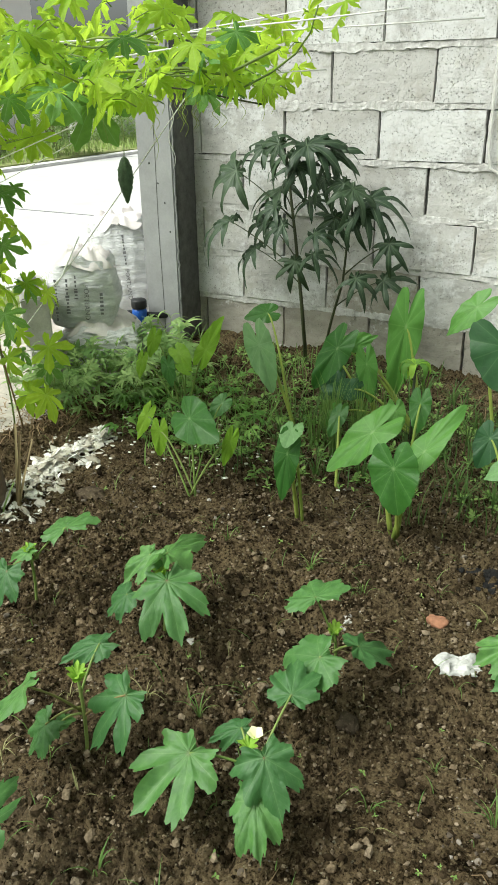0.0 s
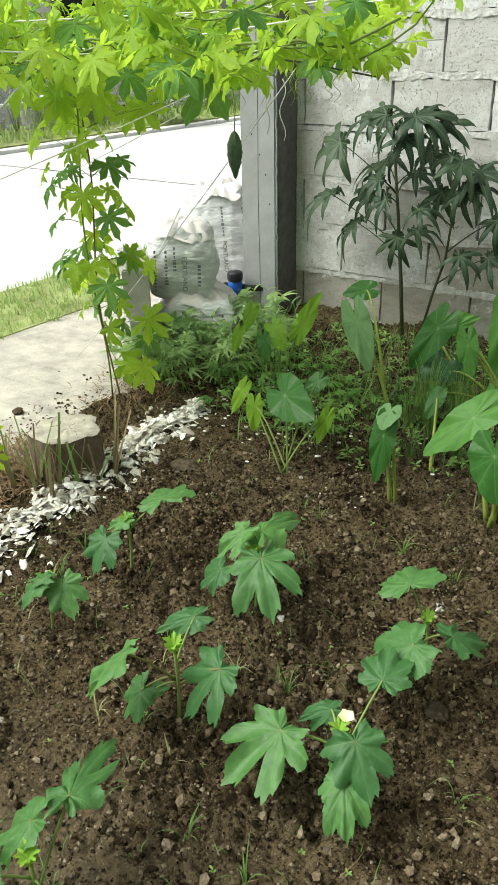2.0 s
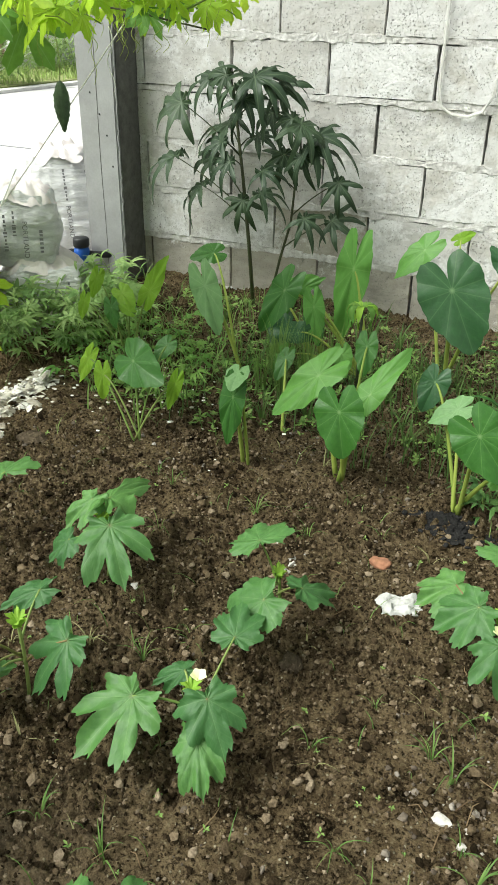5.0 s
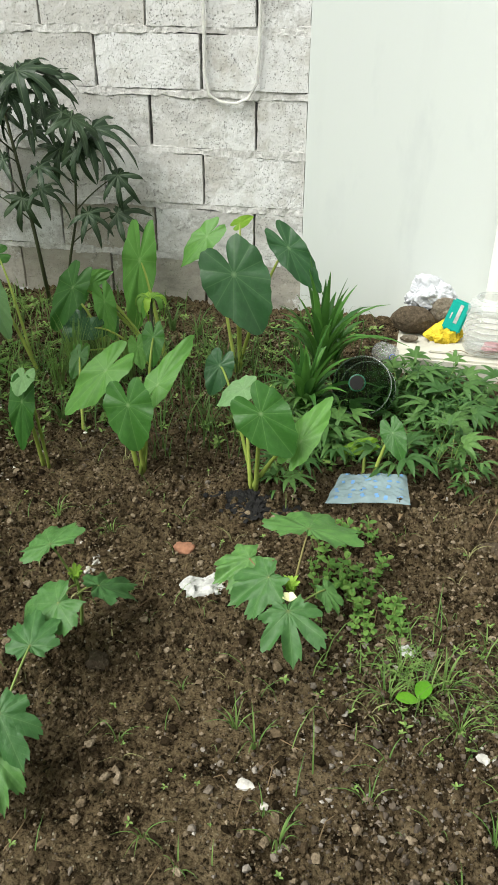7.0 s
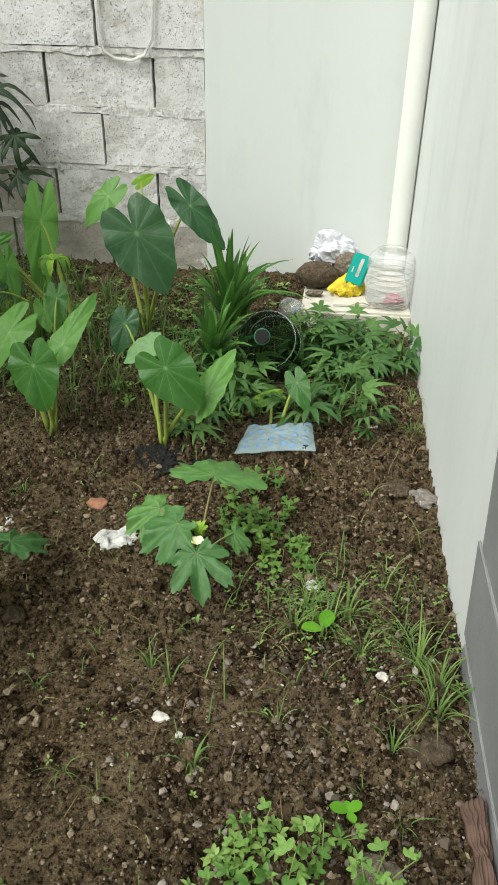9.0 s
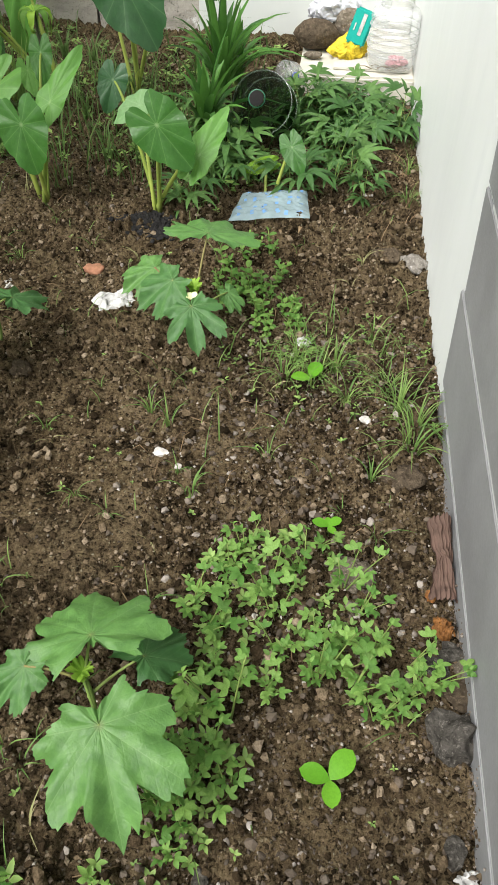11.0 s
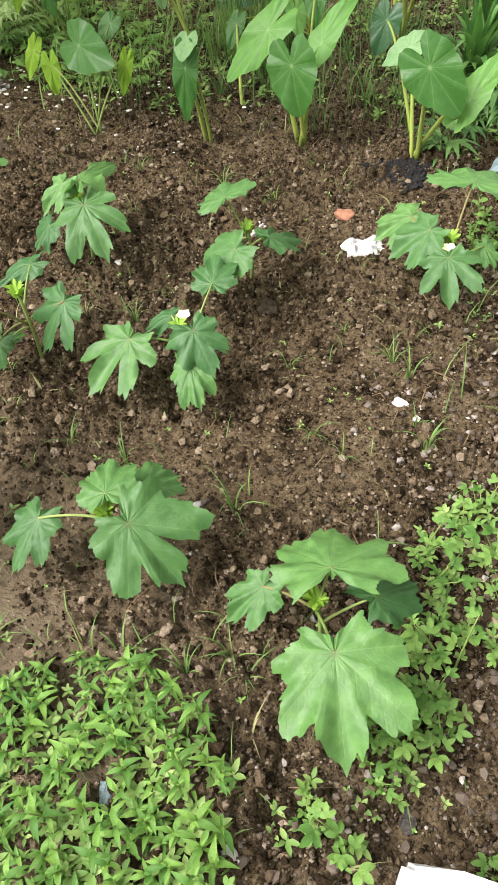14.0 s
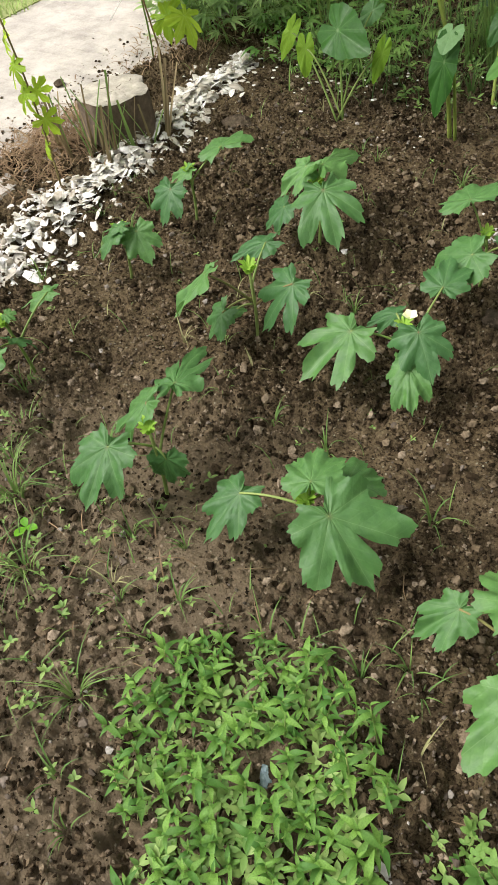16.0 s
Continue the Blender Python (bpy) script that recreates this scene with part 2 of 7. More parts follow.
def m_blade(name, lo, hi, share=0.3, rough=0.5, island=False):
    n = Nodes(name)
    c = n.mix(n.island() if island else n.random(), lo, hi)
    c = n.mix(n.scale(n.noise(14, 4), 0.4, 0.7, 0.0, 0.5), c, tuple(x * 0.7 for x in lo))
    n.bump(n.noise(60, 3), 0.2, 0.003)
    n.done(c, rough, 0.22)
    return n.translucent(n.mix(0.5, c, tuple(min(0.9, x * 1.6) for x in hi)), share)


def m_clear(name, color, rough=0.08, alpha=0.75, even=False, spec=0.6, tint=(1.0, 1.0, 1.0)):
    """Thin clear plastic: part see-through, part glossy film."""
    n = Nodes(name)
    n.bump(n.noise(25, 4), 0.05 if even else 0.5, 0.004)
    n.done(color, rough, spec)
    tr = n.add("ShaderNodeBsdfTransparent", Color=(*tint, 1))
    mx = n.t.nodes.new("ShaderNodeMixShader")
    n.link(n.scale(n.noise(16, 4), 0.35, 0.65, alpha - (0.02 if even else 0.12), alpha + (0.02 if even else 0.1)), mx.inputs[0])
    n.link(n.bsdf.outputs[0], mx.inputs[1])
    n.link(tr.outputs[0], mx.inputs[2])
    n.link(mx.outputs[0], n.out.inputs[0])
    return n.m


SOIL, CLOD, PEBBLE = m_soil(), m_clod(), m_pebble()
BLOCK_WHITE = m_block("whitewashed_block", 0.72, (0.52, 0.51, 0.49))
BLOCK_PALE = m_block("pale_block", 0.50, (0.55, 0.54, 0.52))
BLOCK_BARE = m_block("bare_block", 0.22, (0.40, 0.375, 0.33))
MORTAR = m_mortar()
WALL_WHITE = m_wallpaint()
PVC = m_plain("white_pipe_plastic", (0.69, 0.70, 0.66), 0.35, 0.03, 4, 0.05)
GREY_PAINT = m_plain("grey_paint", (0.20, 0.205, 0.205), 0.5, 0.16, 6, 0.15)
GREY_JOINT = m_plain("pale_joint_filler", (0.42, 0.43, 0.42), 0.8, 0.12, 30, 0.3)
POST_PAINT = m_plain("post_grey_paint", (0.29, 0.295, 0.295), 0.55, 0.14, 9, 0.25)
CEMENT_AND_SHADE = m_plain("dark_cement_and_shade", (0.11, 0.108, 0.102), 0.9, 0.3, 25, 0.6)
CEMENT = m_plain("cement", (0.40, 0.39, 0.36), 0.9, 0.2, 14, 0.5)
LEDGE = m_plain("cream_ledge_paint", (0.52, 0.50, 0.43), 0.7, 0.14, 14, 0.3)
ROAD = m_plain("concrete_road", (0.58, 0.575, 0.56), 0.85, 0.10, 3, 0.3)
WALKWAY = m_plain("concrete_walkway", (0.43, 0.395, 0.345), 0.95, 0.30, 9, 0.8)
SHELL = m_shell()
STONE = m_rock("grey_stone", (0.034, 0.031, 0.026), (0.140, 0.130, 0.112))
STONE_TAN = m_rock("tan_stone", (0.11, 0.09, 0.065), (0.30, 0.26, 0.20))
STONE_PALE = m_rock("pale_grey_stone", (0.17, 0.155, 0.13), (0.40, 0.37, 0.32))
STONE_DARK = m_rock("dark_soil_stone", (0.05, 0.038, 0.026), (0.16, 0.125, 0.085))
BRICK_RED = m_plain("red_brick", (0.30, 0.145, 0.085), 0.9, 0.25, 40, 0.6)
WOOD_PALE = m_plain("weathered_stump_top", (0.36, 0.33, 0.27), 0.9, 0.35, 22, 0.9)
WOOD_SIDE = m_plain("stump_side", (0.13, 0.098, 0.068), 0.95, 0.35, 30, 0.9)
STRAW = m_blade("dry_straw", (0.15, 0.095, 0.05), (0.34, 0.24, 0.14), 0.15, 0.8, True)
TARO_F = m_leaf("taro_leaf_green", (0.036, 0.128, 0.021), (0.062, 0.182, 0.031), (0.13, 0.28, 0.075), 30, 0.28, 0.38, 0.010, 0.4, 0.42, (0.26, 0.38, 0.17))
TARO_D = m_leaf("taro_leaf_dark", (0.026, 0.088, 0.030), (0.038, 0.112, 0.036), (0.09, 0.19, 0.07), 30, 0.18, 0.38, 0.010, 0.4, 0.45, (0.20, 0.31, 0.15))
TARO_B = m_leaf("taro_leaf_bright", (0.100, 0.265, 0.050), (0.135, 0.32, 0.060), (0.19, 0.38, 0.10), 30, 0.34, 0.42, 0.010, 0.35, 0.42, (0.30, 0.45, 0.18))
TARO_Y = m_leaf("taro_leaf_yellow_green", (0.19, 0.37, 0.030), (0.25, 0.43, 0.04), (0.31, 0.46, 0.10), 30, 0.38, 0.45, 0.010, 0.3, 0.5)
TARO_P = m_leaf("taro_leaf_pale", (0.14, 0.28, 0.11), (0.18, 0.33, 0.13), (0.24, 0.38, 0.18), 30, 0.25, 0.5, 0.010, 0.3, 0.5)
OKRA = m_leaf("okra_leaf", (0.042, 0.128, 0.036), (0.118, 0.262, 0.062), (0.20, 0.34, 0.13), 47, 0.26, 0.48, 0.005, 0.36, 0.32, (0.13, 0.12, 0.05))
TALL_LEAF = m_leaf("dark_palmate_leaf", (0.022, 0.046, 0.022), (0.052, 0.088, 0.042), (0.09, 0.13, 0.07), 45, 0.20, 0.50, 0.010, 0.35)
VINE_LEAF = m_leaf("gourd_vine_leaf", (0.24, 0.42, 0.028), (0.40, 0.58, 0.05), (0.42, 0.58, 0.18), 52, 0.58, 0.5, 0.010, 0.25, 0.5)
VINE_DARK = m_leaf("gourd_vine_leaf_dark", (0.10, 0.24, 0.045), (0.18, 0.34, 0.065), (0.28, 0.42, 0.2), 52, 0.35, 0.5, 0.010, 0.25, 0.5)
STALK_Y = m_blade("taro_stalk", (0.22, 0.30, 0.06), (0.34, 0.41, 0.09), 0.1, 0.4)
STALK_G = m_blade("green_stalk", (0.16, 0.25, 0.06), (0.26, 0.33, 0.10), 0.1, 0.5)
STALK_R = m_blade("reddish_stalk", (0.20, 0.12, 0.06), (0.20, 0.22, 0.07), 0.05, 0.5)
STALK_D = m_blade("dark_stalk", (0.045, 0.055, 0.03), (0.08, 0.09, 0.045), 0.05, 0.5)
BUD = m_blade("young_leaf", (0.22, 0.40, 0.045), (0.31, 0.50, 0.07), 0.3)
PETAL = m_plain("cream_petal", (0.72, 0.73, 0.42), 0.6, 0.08, 30, 0.2)
WEED = m_blade("weed_leaf", (0.060, 0.165, 0.030), (0.215, 0.385, 0.072), 0.3)
WEED2 = m_blade("clover_weed_leaf", (0.085, 0.205, 0.040), (0.215, 0.365, 0.085), 0.3)
WEED_DARK = m_blade("dark_weed_leaf", (0.040, 0.105, 0.028), (0.110, 0.215, 0.055), 0.2, 0.45)
WEED_MID = m_blade("bed_weed_leaf", (0.13, 0.245, 0.075), (0.40, 0.54, 0.21), 0.32)
GRASS = m_blade("grass_blade", (0.075, 0.165, 0.038), (0.23, 0.34, 0.095), 0.3, 0.5, True)
GRASS_DRY = m_blade("dry_grass_blade", (0.26, 0.27, 0.11), (0.38, 0.35, 0.19), 0.2, 0.7, True)
PANDAN = m_blade("pandan_blade", (0.035, 0.110, 0.028), (0.105, 0.255, 0.045), 0.25, 0.35)
GLOSSY = m_blade("glossy_seedling_leaf", (0.11, 0.32, 0.022), (0.16, 0.40, 0.03), 0.3, 0.3)
GOURD = m_plain("gourd_skin", (0.06, 0.10, 0.05), 0.55, 0.35, 60, 0.9)
STRING = m_plain("white_string", (0.80, 0.80, 0.76), 0.7, 0.05, 40, 0.1)
SACK = m_sack()
SACK_TOP = m_plain("sack_top_fold", (0.74, 0.69, 0.68), 0.6, 0.10, 18, 0.5)
INK = m_plain("sack_print", (0.20, 0.20, 0.21), 0.7, 0.2, 30, 0.1)
BLUE = m_plain("blue_plastic", (0.02, 0.10, 0.42), 0.35, 0.1, 10, 0.05)
BLACK = m_plain("black_plastic", (0.02, 0.021, 0.022), 0.45, 0.15, 10, 0.1)
PIPE_GREY = m_plain("grey_pipe_plastic", (0.36, 0.38, 0.39), 0.4, 0.1, 10, 0.05)
CLEAR = m_clear("clear_plastic_bottle", (0.018, 0.028, 0.018), 0.12, 0.90, True, 0.5, (0.44, 0.52, 0.44))
CLOUDY = m_clear("cloudy_plastic_jug", (0.56, 0.58, 0.57), 0.12, 0.66, True)
GREEN_NECK = m_plain("green_tinted_neck", (0.02, 0.10, 0.055), 0.2, 0.1, 20, 0.1)
CLEAR_BAG = m_clear("clear_plastic_film", (0.34, 0.46, 0.49), 0.2, 0.36)
PAPER = m_plain("white_plastic_scrap", (0.46, 0.46, 0.44), 0.5, 0.35, 30, 0.5)
BLUE_PRINT = m_plain("blue_print", (0.13, 0.28, 0.52), 0.5, 0.1, 30, 0.1)
TEAL = m_plain("teal_pouch", (0.01, 0.33, 0.27), 0.35, 0.1, 12, 0.2)
YELLOW = m_plain("yellow_cloth", (0.62, 0.47, 0.035), 0.8, 0.38, 30, 0.8)
PINK = m_plain("pink_wrapper", (0.55, 0.26, 0.28), 0.5, 0.2, 30, 0.4)
BAG_WHITE = m_plain("white_bag_plastic", (0.52, 0.53, 0.56), 0.35, 0.18, 35, 0.6, 0.5)
RAG = m_plain("brown_rag", (0.105, 0.066, 0.050), 0.9, 0.25, 18, 0.6)
PEEL = m_plain("rotting_peel", (0.20, 0.085, 0.022), 0.7, 0.4, 50, 0.8)
CHAR = m_plain("wet_black_ash_and_mouth_shade", (0.010, 0.0095, 0.009), 0.85, 0.3, 60, 0.9)
DEAD = m_blade("dead_leaf", (0.10, 0.065, 0.035), (0.28, 0.20, 0.11), 0.1, 0.8, True)
FOAM = m_plain("white_foam_board", (0.60, 0.60, 0.61), 0.6, 0.09, 14, 0.4)
GLASS_DARK = m_plain("dark_window_glass", (0.015, 0.017, 0.018), 0.08, 0.1, 3, 0.02, 0.6)
FAR_WALL = m_plain("far_house_paint", (0.92, 0.915, 0.905), 0.8, 0.1, 2, 0.1)
FAR_ROOF = m_plain("far_roof_metal", (0.33, 0.22, 0.18), 0.5, 0.15, 3, 0.1)
FAR_METAL = m_plain("grey_gate_metal", (0.72, 0.72, 0.71), 0.5, 0.15, 8, 0.1)
FAR_LEAF = m_blade("far_shrub_leaf", (0.17, 0.27, 0.09), (0.36, 0.48, 0.19), 0.3, 0.5, True)
PURPLE = m_blade("purple_flower", (0.22, 0.17, 0.42), (0.34, 0.26, 0.55), 0.3, 0.6, True)
VERGE = m_plain("verge_grass_soil", (0.27, 0.30, 0.12), 0.95, 0.35, 6, 0.8)

DRY_STALK = m_blade("dry_cut_stalk", (0.20, 0.15, 0.08), (0.36, 0.29, 0.16), 0.1, 0.8)
HOSE = m_clear("clear_hose_plastic", (0.74, 0.74, 0.70), 0.25, 0.45)
GRASS_LONG = m_blade("long_grass_blade", (0.055, 0.115, 0.028), (0.130, 0.215, 0.060), 0.25, 0.5, True)
BED_WEED = m_blade("small_bed_weed_leaf", (0.11, 0.22, 0.05), (0.29, 0.41, 0.12), 0.25, 0.5, True)
KERB_PALE = m_plain("pale_kerb_concrete", (0.72, 0.71, 0.68), 0.9, 0.15, 6, 0.4)
VERGE_GRASS = m_blade("verge_grass_blade", (0.24, 0.36, 0.09), (0.42, 0.52, 0.20), 0.35, 0.5, True)
CHIP = m_plain("white_chip", (0.46, 0.44, 0.40), 0.8, 0.3, 60, 0.5)


# ---- geometry helpers ----
class Shape:
    """Gathers vertices, faces and leaf coordinates, then becomes one mesh."""

    def __init__(self):
        self.v, self.f, self.uv, self.n = [], [], [], 0

    def add(self, v, f, uv=None):
        v = np.asarray(v, float).reshape(-1, 3)
        self.v.append(v)
        self.uv.append(np.zeros((len(v), 2)) if uv is None else np.asarray(uv, float))
        self.f += [tuple(i + self.n for i in q) for q in f]
        self.n += len(v)
        return self

    def mesh(self, name, smooth=True):
        me = bpy.data.meshes.new(name)
        me.from_pydata(np.concatenate(self.v).tolist(), [], self.f)
        uv = np.concatenate(self.uv)
        if uv.any():
            idx = np.empty(len(me.loops), np.int32)
            me.loops.foreach_get("vertex_index", idx)
            me.uv_layers.new(name="UVMap").data.foreach_set("uv", uv[idx].ravel())
        if smooth:
            me.polygons.foreach_set("use_smooth", [True] * len(me.polygons))
        me.update()
        return me


def lattice(x, y, seed):
    h = np.sin(x * 127.1 + y * 311.7 + seed * 74.7) * 43758.5453
    return h - np.floor(h)


def smooth_noise(x, y, seed=0):
    xi, yi = np.floor(x), np.floor(y)
    fx, fy = x - xi, y - yi
    fx, fy = fx * fx * (3 - 2 * fx), fy * fy * (3 - 2 * fy)
    a, b = lattice(xi, yi, seed), lattice(xi + 1, yi, seed)
    c, d = lattice(xi, yi + 1, seed), lattice(xi + 1, yi + 1, seed)
    return (a + (b - a) * fx) * (1 - fy) + (c + (d - c) * fx) * fy - 0.5


def cells(x, y, seed):
    """Distance to the nearest of scattered points: rounded crumbs with sharp clefts between them."""
    xi, yi = np.floor(x), np.floor(y)
    best = np.full(np.shape(x), 9.0)
    for i in (-1, 0, 1):
        for j in (-1, 0, 1):
            cx, cy = xi + i, yi + j
            dx = cx + lattice(cx, cy, seed) - x
            dy = cy + lattice(cx, cy, seed + 17) - y
            best = np.minimum(best, dx * dx + dy * dy)
    return np.sqrt(best)


def step(v, a, b):
    t = np.clip((v - a) / (b - a), 0, 1)
    return t * t * (3 - 2 * t)


def looseness(x, y):
    """How crumbly the soil is: 0 where it lies smooth and trodden, 1 where it was hoed."""
    v = smooth_noise(x * 4.3, y * 4.3, 7) + 0.55 * smooth_noise(x * 11, y * 11, 16)
    return 0.22 + 0.95 * step(v, -0.42, 0.12)


def soil_height(x, y, fine=True):
    """Height of the garden soil: heaped at the block wall, hoed into soft lumps between."""
    x, y = np.asarray(x, float), np.asarray(y, float)
    bed = step(x + 0.10 * smooth_noise(x * 6, y * 6, 21), -1.0, -0.72) * step(-y, -0.15, 0.0)
    z = 0.022 * np.exp(-((y + 0.05) / 0.3) ** 2)
    z = z + 0.035 * smooth_noise(x * 3.1, y * 3.1, 1) + 0.022 * smooth_noise(x * 8, y * 8, 2)
    for cx, cy, r, d in ((-0.31, -1.47, 0.07, 0.03), (0.75, -1.98, 0.09, 0.03), (-0.12, -2.05, 0.1, 0.025), (0.33, -2.42, 0.09, 0.02)):
        z = z - d * np.exp(-((x - cx) ** 2 + (y - cy) ** 2) / r ** 2)
    if fine:
        lump = smooth_noise(x * 26, y * 26, 3) + 0.6 * smooth_noise(x * 55, y * 55, 4)
        rough = looseness(x, y)
        wx, wy = x + 0.010 * lump, y + 0.010 * smooth_noise(x * 40, y * 40, 9)
        clod = np.clip(0.62 - cells(wx * 19, wy * 19, 8), 0, 1) * step(smooth_noise(x * 9, y * 9, 31), -0.15, 0.2)
        crumb = 0.036 * clod + 0.028 * (0.5 - cells(wx * 40, wy * 40, 5)) + 0.014 * (0.5 - cells(wx * 78, wy * 78, 13)) * step(smooth_noise(x * 13, y * 13, 14), -0.35, 0.1)
        grit = 0.009 * (0.5 - cells(wx * 118, wy * 118, 6))
        z = z + (0.3 + rough) * 0.013 * lump + rough * crumb + (0.35 + 0.65 * rough) * grit
        crack = np.abs(smooth_noise(x * 11, y * 11, 18) + 0.25 * smooth_noise(x * 37, y * 37, 19))
        z = z - 0.007 * (1 - step(crack, 0.0, 0.035)) * step(smooth_noise(x * 3.7, y * 3.7, 20), -0.05, 0.15)
    return z * bed - 0.03 * (1 - bed)


def ground_at(x, y):
    return float(soil_height(x, y, False))


def part(name, geo, material, parent=None, label="", smooth=True):
    me = geo if isinstance(geo, bpy.types.Mesh) else geo.mesh(name, smooth)
    if not me.materials:
        me.materials.append(material)
    ob = new(name, me)
    if parent:
        ob.parent = parent
    if label:
        ob["label"] = label
    return ob


def put(ob, m):
    """Sets the place of a part in the world, whatever its parent."""
    ob.matrix_basis = (ob.parent.matrix_basis.inverted() @ m) if ob.parent and not ob.parent.parent else m
    return ob


def base_at(name, x, y, z, label, category, group="", kind=""):
    ob = new(name)
    ob.empty_display_size = 0.05
    ob.matrix_basis = Matrix.Translation((x, y, z))
    return tagged(ob, label, category, group, kind)


def box(x0, x1, y0, y1, z0, z1, bevel=0.0):
    bm = bmesh.new()
    bmesh.ops.create_cube(bm, size=1)
    for v in bm.verts:
        v.co = ((x0 + x1) / 2 + v.co.x * (x1 - x0), (y0 + y1) / 2 + v.co.y * (y1 - y0), (z0 + z1) / 2 + v.co.z * (z1 - z0))
    if bevel:
        bmesh.ops.bevel(bm, geom=bm.edges[:], offset=bevel, segments=2, affect="EDGES")
    me = bpy.data.meshes.new("box")
    bm.to_mesh(me)
    bm.free()
    return me


def tube(pts, r0, r1=None, sides=6, shape=None):
    """A tapered tube through the points."""
    s = shape or Shape()
    p = [Vector(q) for q in pts]
    r1 = r0 if r1 is None else r1
    v = []
    for i, q in enumerate(p):
        d = (p[min(i + 1, len(p) - 1)] - p[max(i - 1, 0)]).normalized()
        a = d.cross(Vector((0.31, 0.17, 0.93)))
        a = (a if a.length > 1e-3 else d.cross(Vector((1, 0, 0)))).normalized()
        b = d.cross(a)
        r = r0 + (r1 - r0) * i / max(1, len(p) - 1)
        v += [q + (a * math.cos(k * math.tau / sides) + b * math.sin(k * math.tau / sides)) * r for k in range(sides)]
    n = len(p)
    f = [(i * sides + k, i * sides + (k + 1) % sides, (i + 1) * sides + (k + 1) % sides, (i + 1) * sides + k) for i in range(n - 1) for k in range(sides)]
    f += [tuple(range(sides))[::-1], tuple((n - 1) * sides + k for k in range(sides))]
    return s.add([tuple(q) for q in v], f)


def arc(a, b, lift, n=8):
    """Points from a to b that bow by the vector lift."""
    a, b, lift = Vector(a), Vector(b), Vector(lift)
    return [a.lerp(b, t) + lift * (4 * t * (1 - t)) for t in (i / (n - 1) for i in range(n))]


def lathe(profile, sides=24, shape=None):
    s = shape or Shape()
    v = [(r * math.cos(k * math.tau / sides), r * math.sin(k * math.tau / sides), z) for r, z in profile for k in range(sides)]
    n = len(profile)
    f = [(i * sides + k, i * sides + (k + 1) % sides, (i + 1) * sides + (k + 1) % sides, (i + 1) * sides + k) for i in range(n - 1) for k in range(sides)]
    return s.add(v, f)


PHI = (1 + 5 ** 0.5) / 2
ICO_V = np.array([(-1, PHI, 0), (1, PHI, 0), (-1, -PHI, 0), (1, -PHI, 0), (0, -1, PHI), (0, 1, PHI), (0, -1, -PHI), (0, 1, -PHI), (PHI, 0, -1), (PHI, 0, 1), (-PHI, 0, -1), (-PHI, 0, 1)]) / 1.902
ICO_F = [(0, 11, 5), (0, 5, 1), (0, 1, 7), (0, 7, 10), (0, 10, 11), (1, 5, 9), (5, 11, 4), (11, 10, 2), (10, 7, 6), (7, 1, 8), (3, 9, 4), (3, 4, 2), (3, 2, 6), (3, 6, 8), (3, 8, 9), (4, 9, 5), (2, 4, 11), (6, 2, 10), (8, 6, 7), (9, 8, 1)]


def stone_mesh(name, seed, rough=0.25, flat=0.7, levels=2):
    """An uneven lump of radius about one."""
    bm = bmesh.new()
    bmesh.ops.create_icosphere(bm, subdivisions=levels, radius=1)
    for v in bm.verts:
        k = 1 + rough * noise.noise(v.co * 1.3 + Vector((seed * 7.1, 0, 0))) * 1.6 + rough * 0.5 * noise.noise(v.co * 3.1 + Vector((0, seed * 3.3, 0))) + rough * 0.35 * noise.noise(v.co * 7.0 + Vector((seed, 0, 0)))
        v.co = Vector((v.co.x * k, v.co.y * k, v.co.z * k * flat))
    me = bpy.data.meshes.new(name)
    bm.to_mesh(me)
    bm.free()
    me.polygons.foreach_set("use_smooth", [True] * len(me.polygons))
    return me


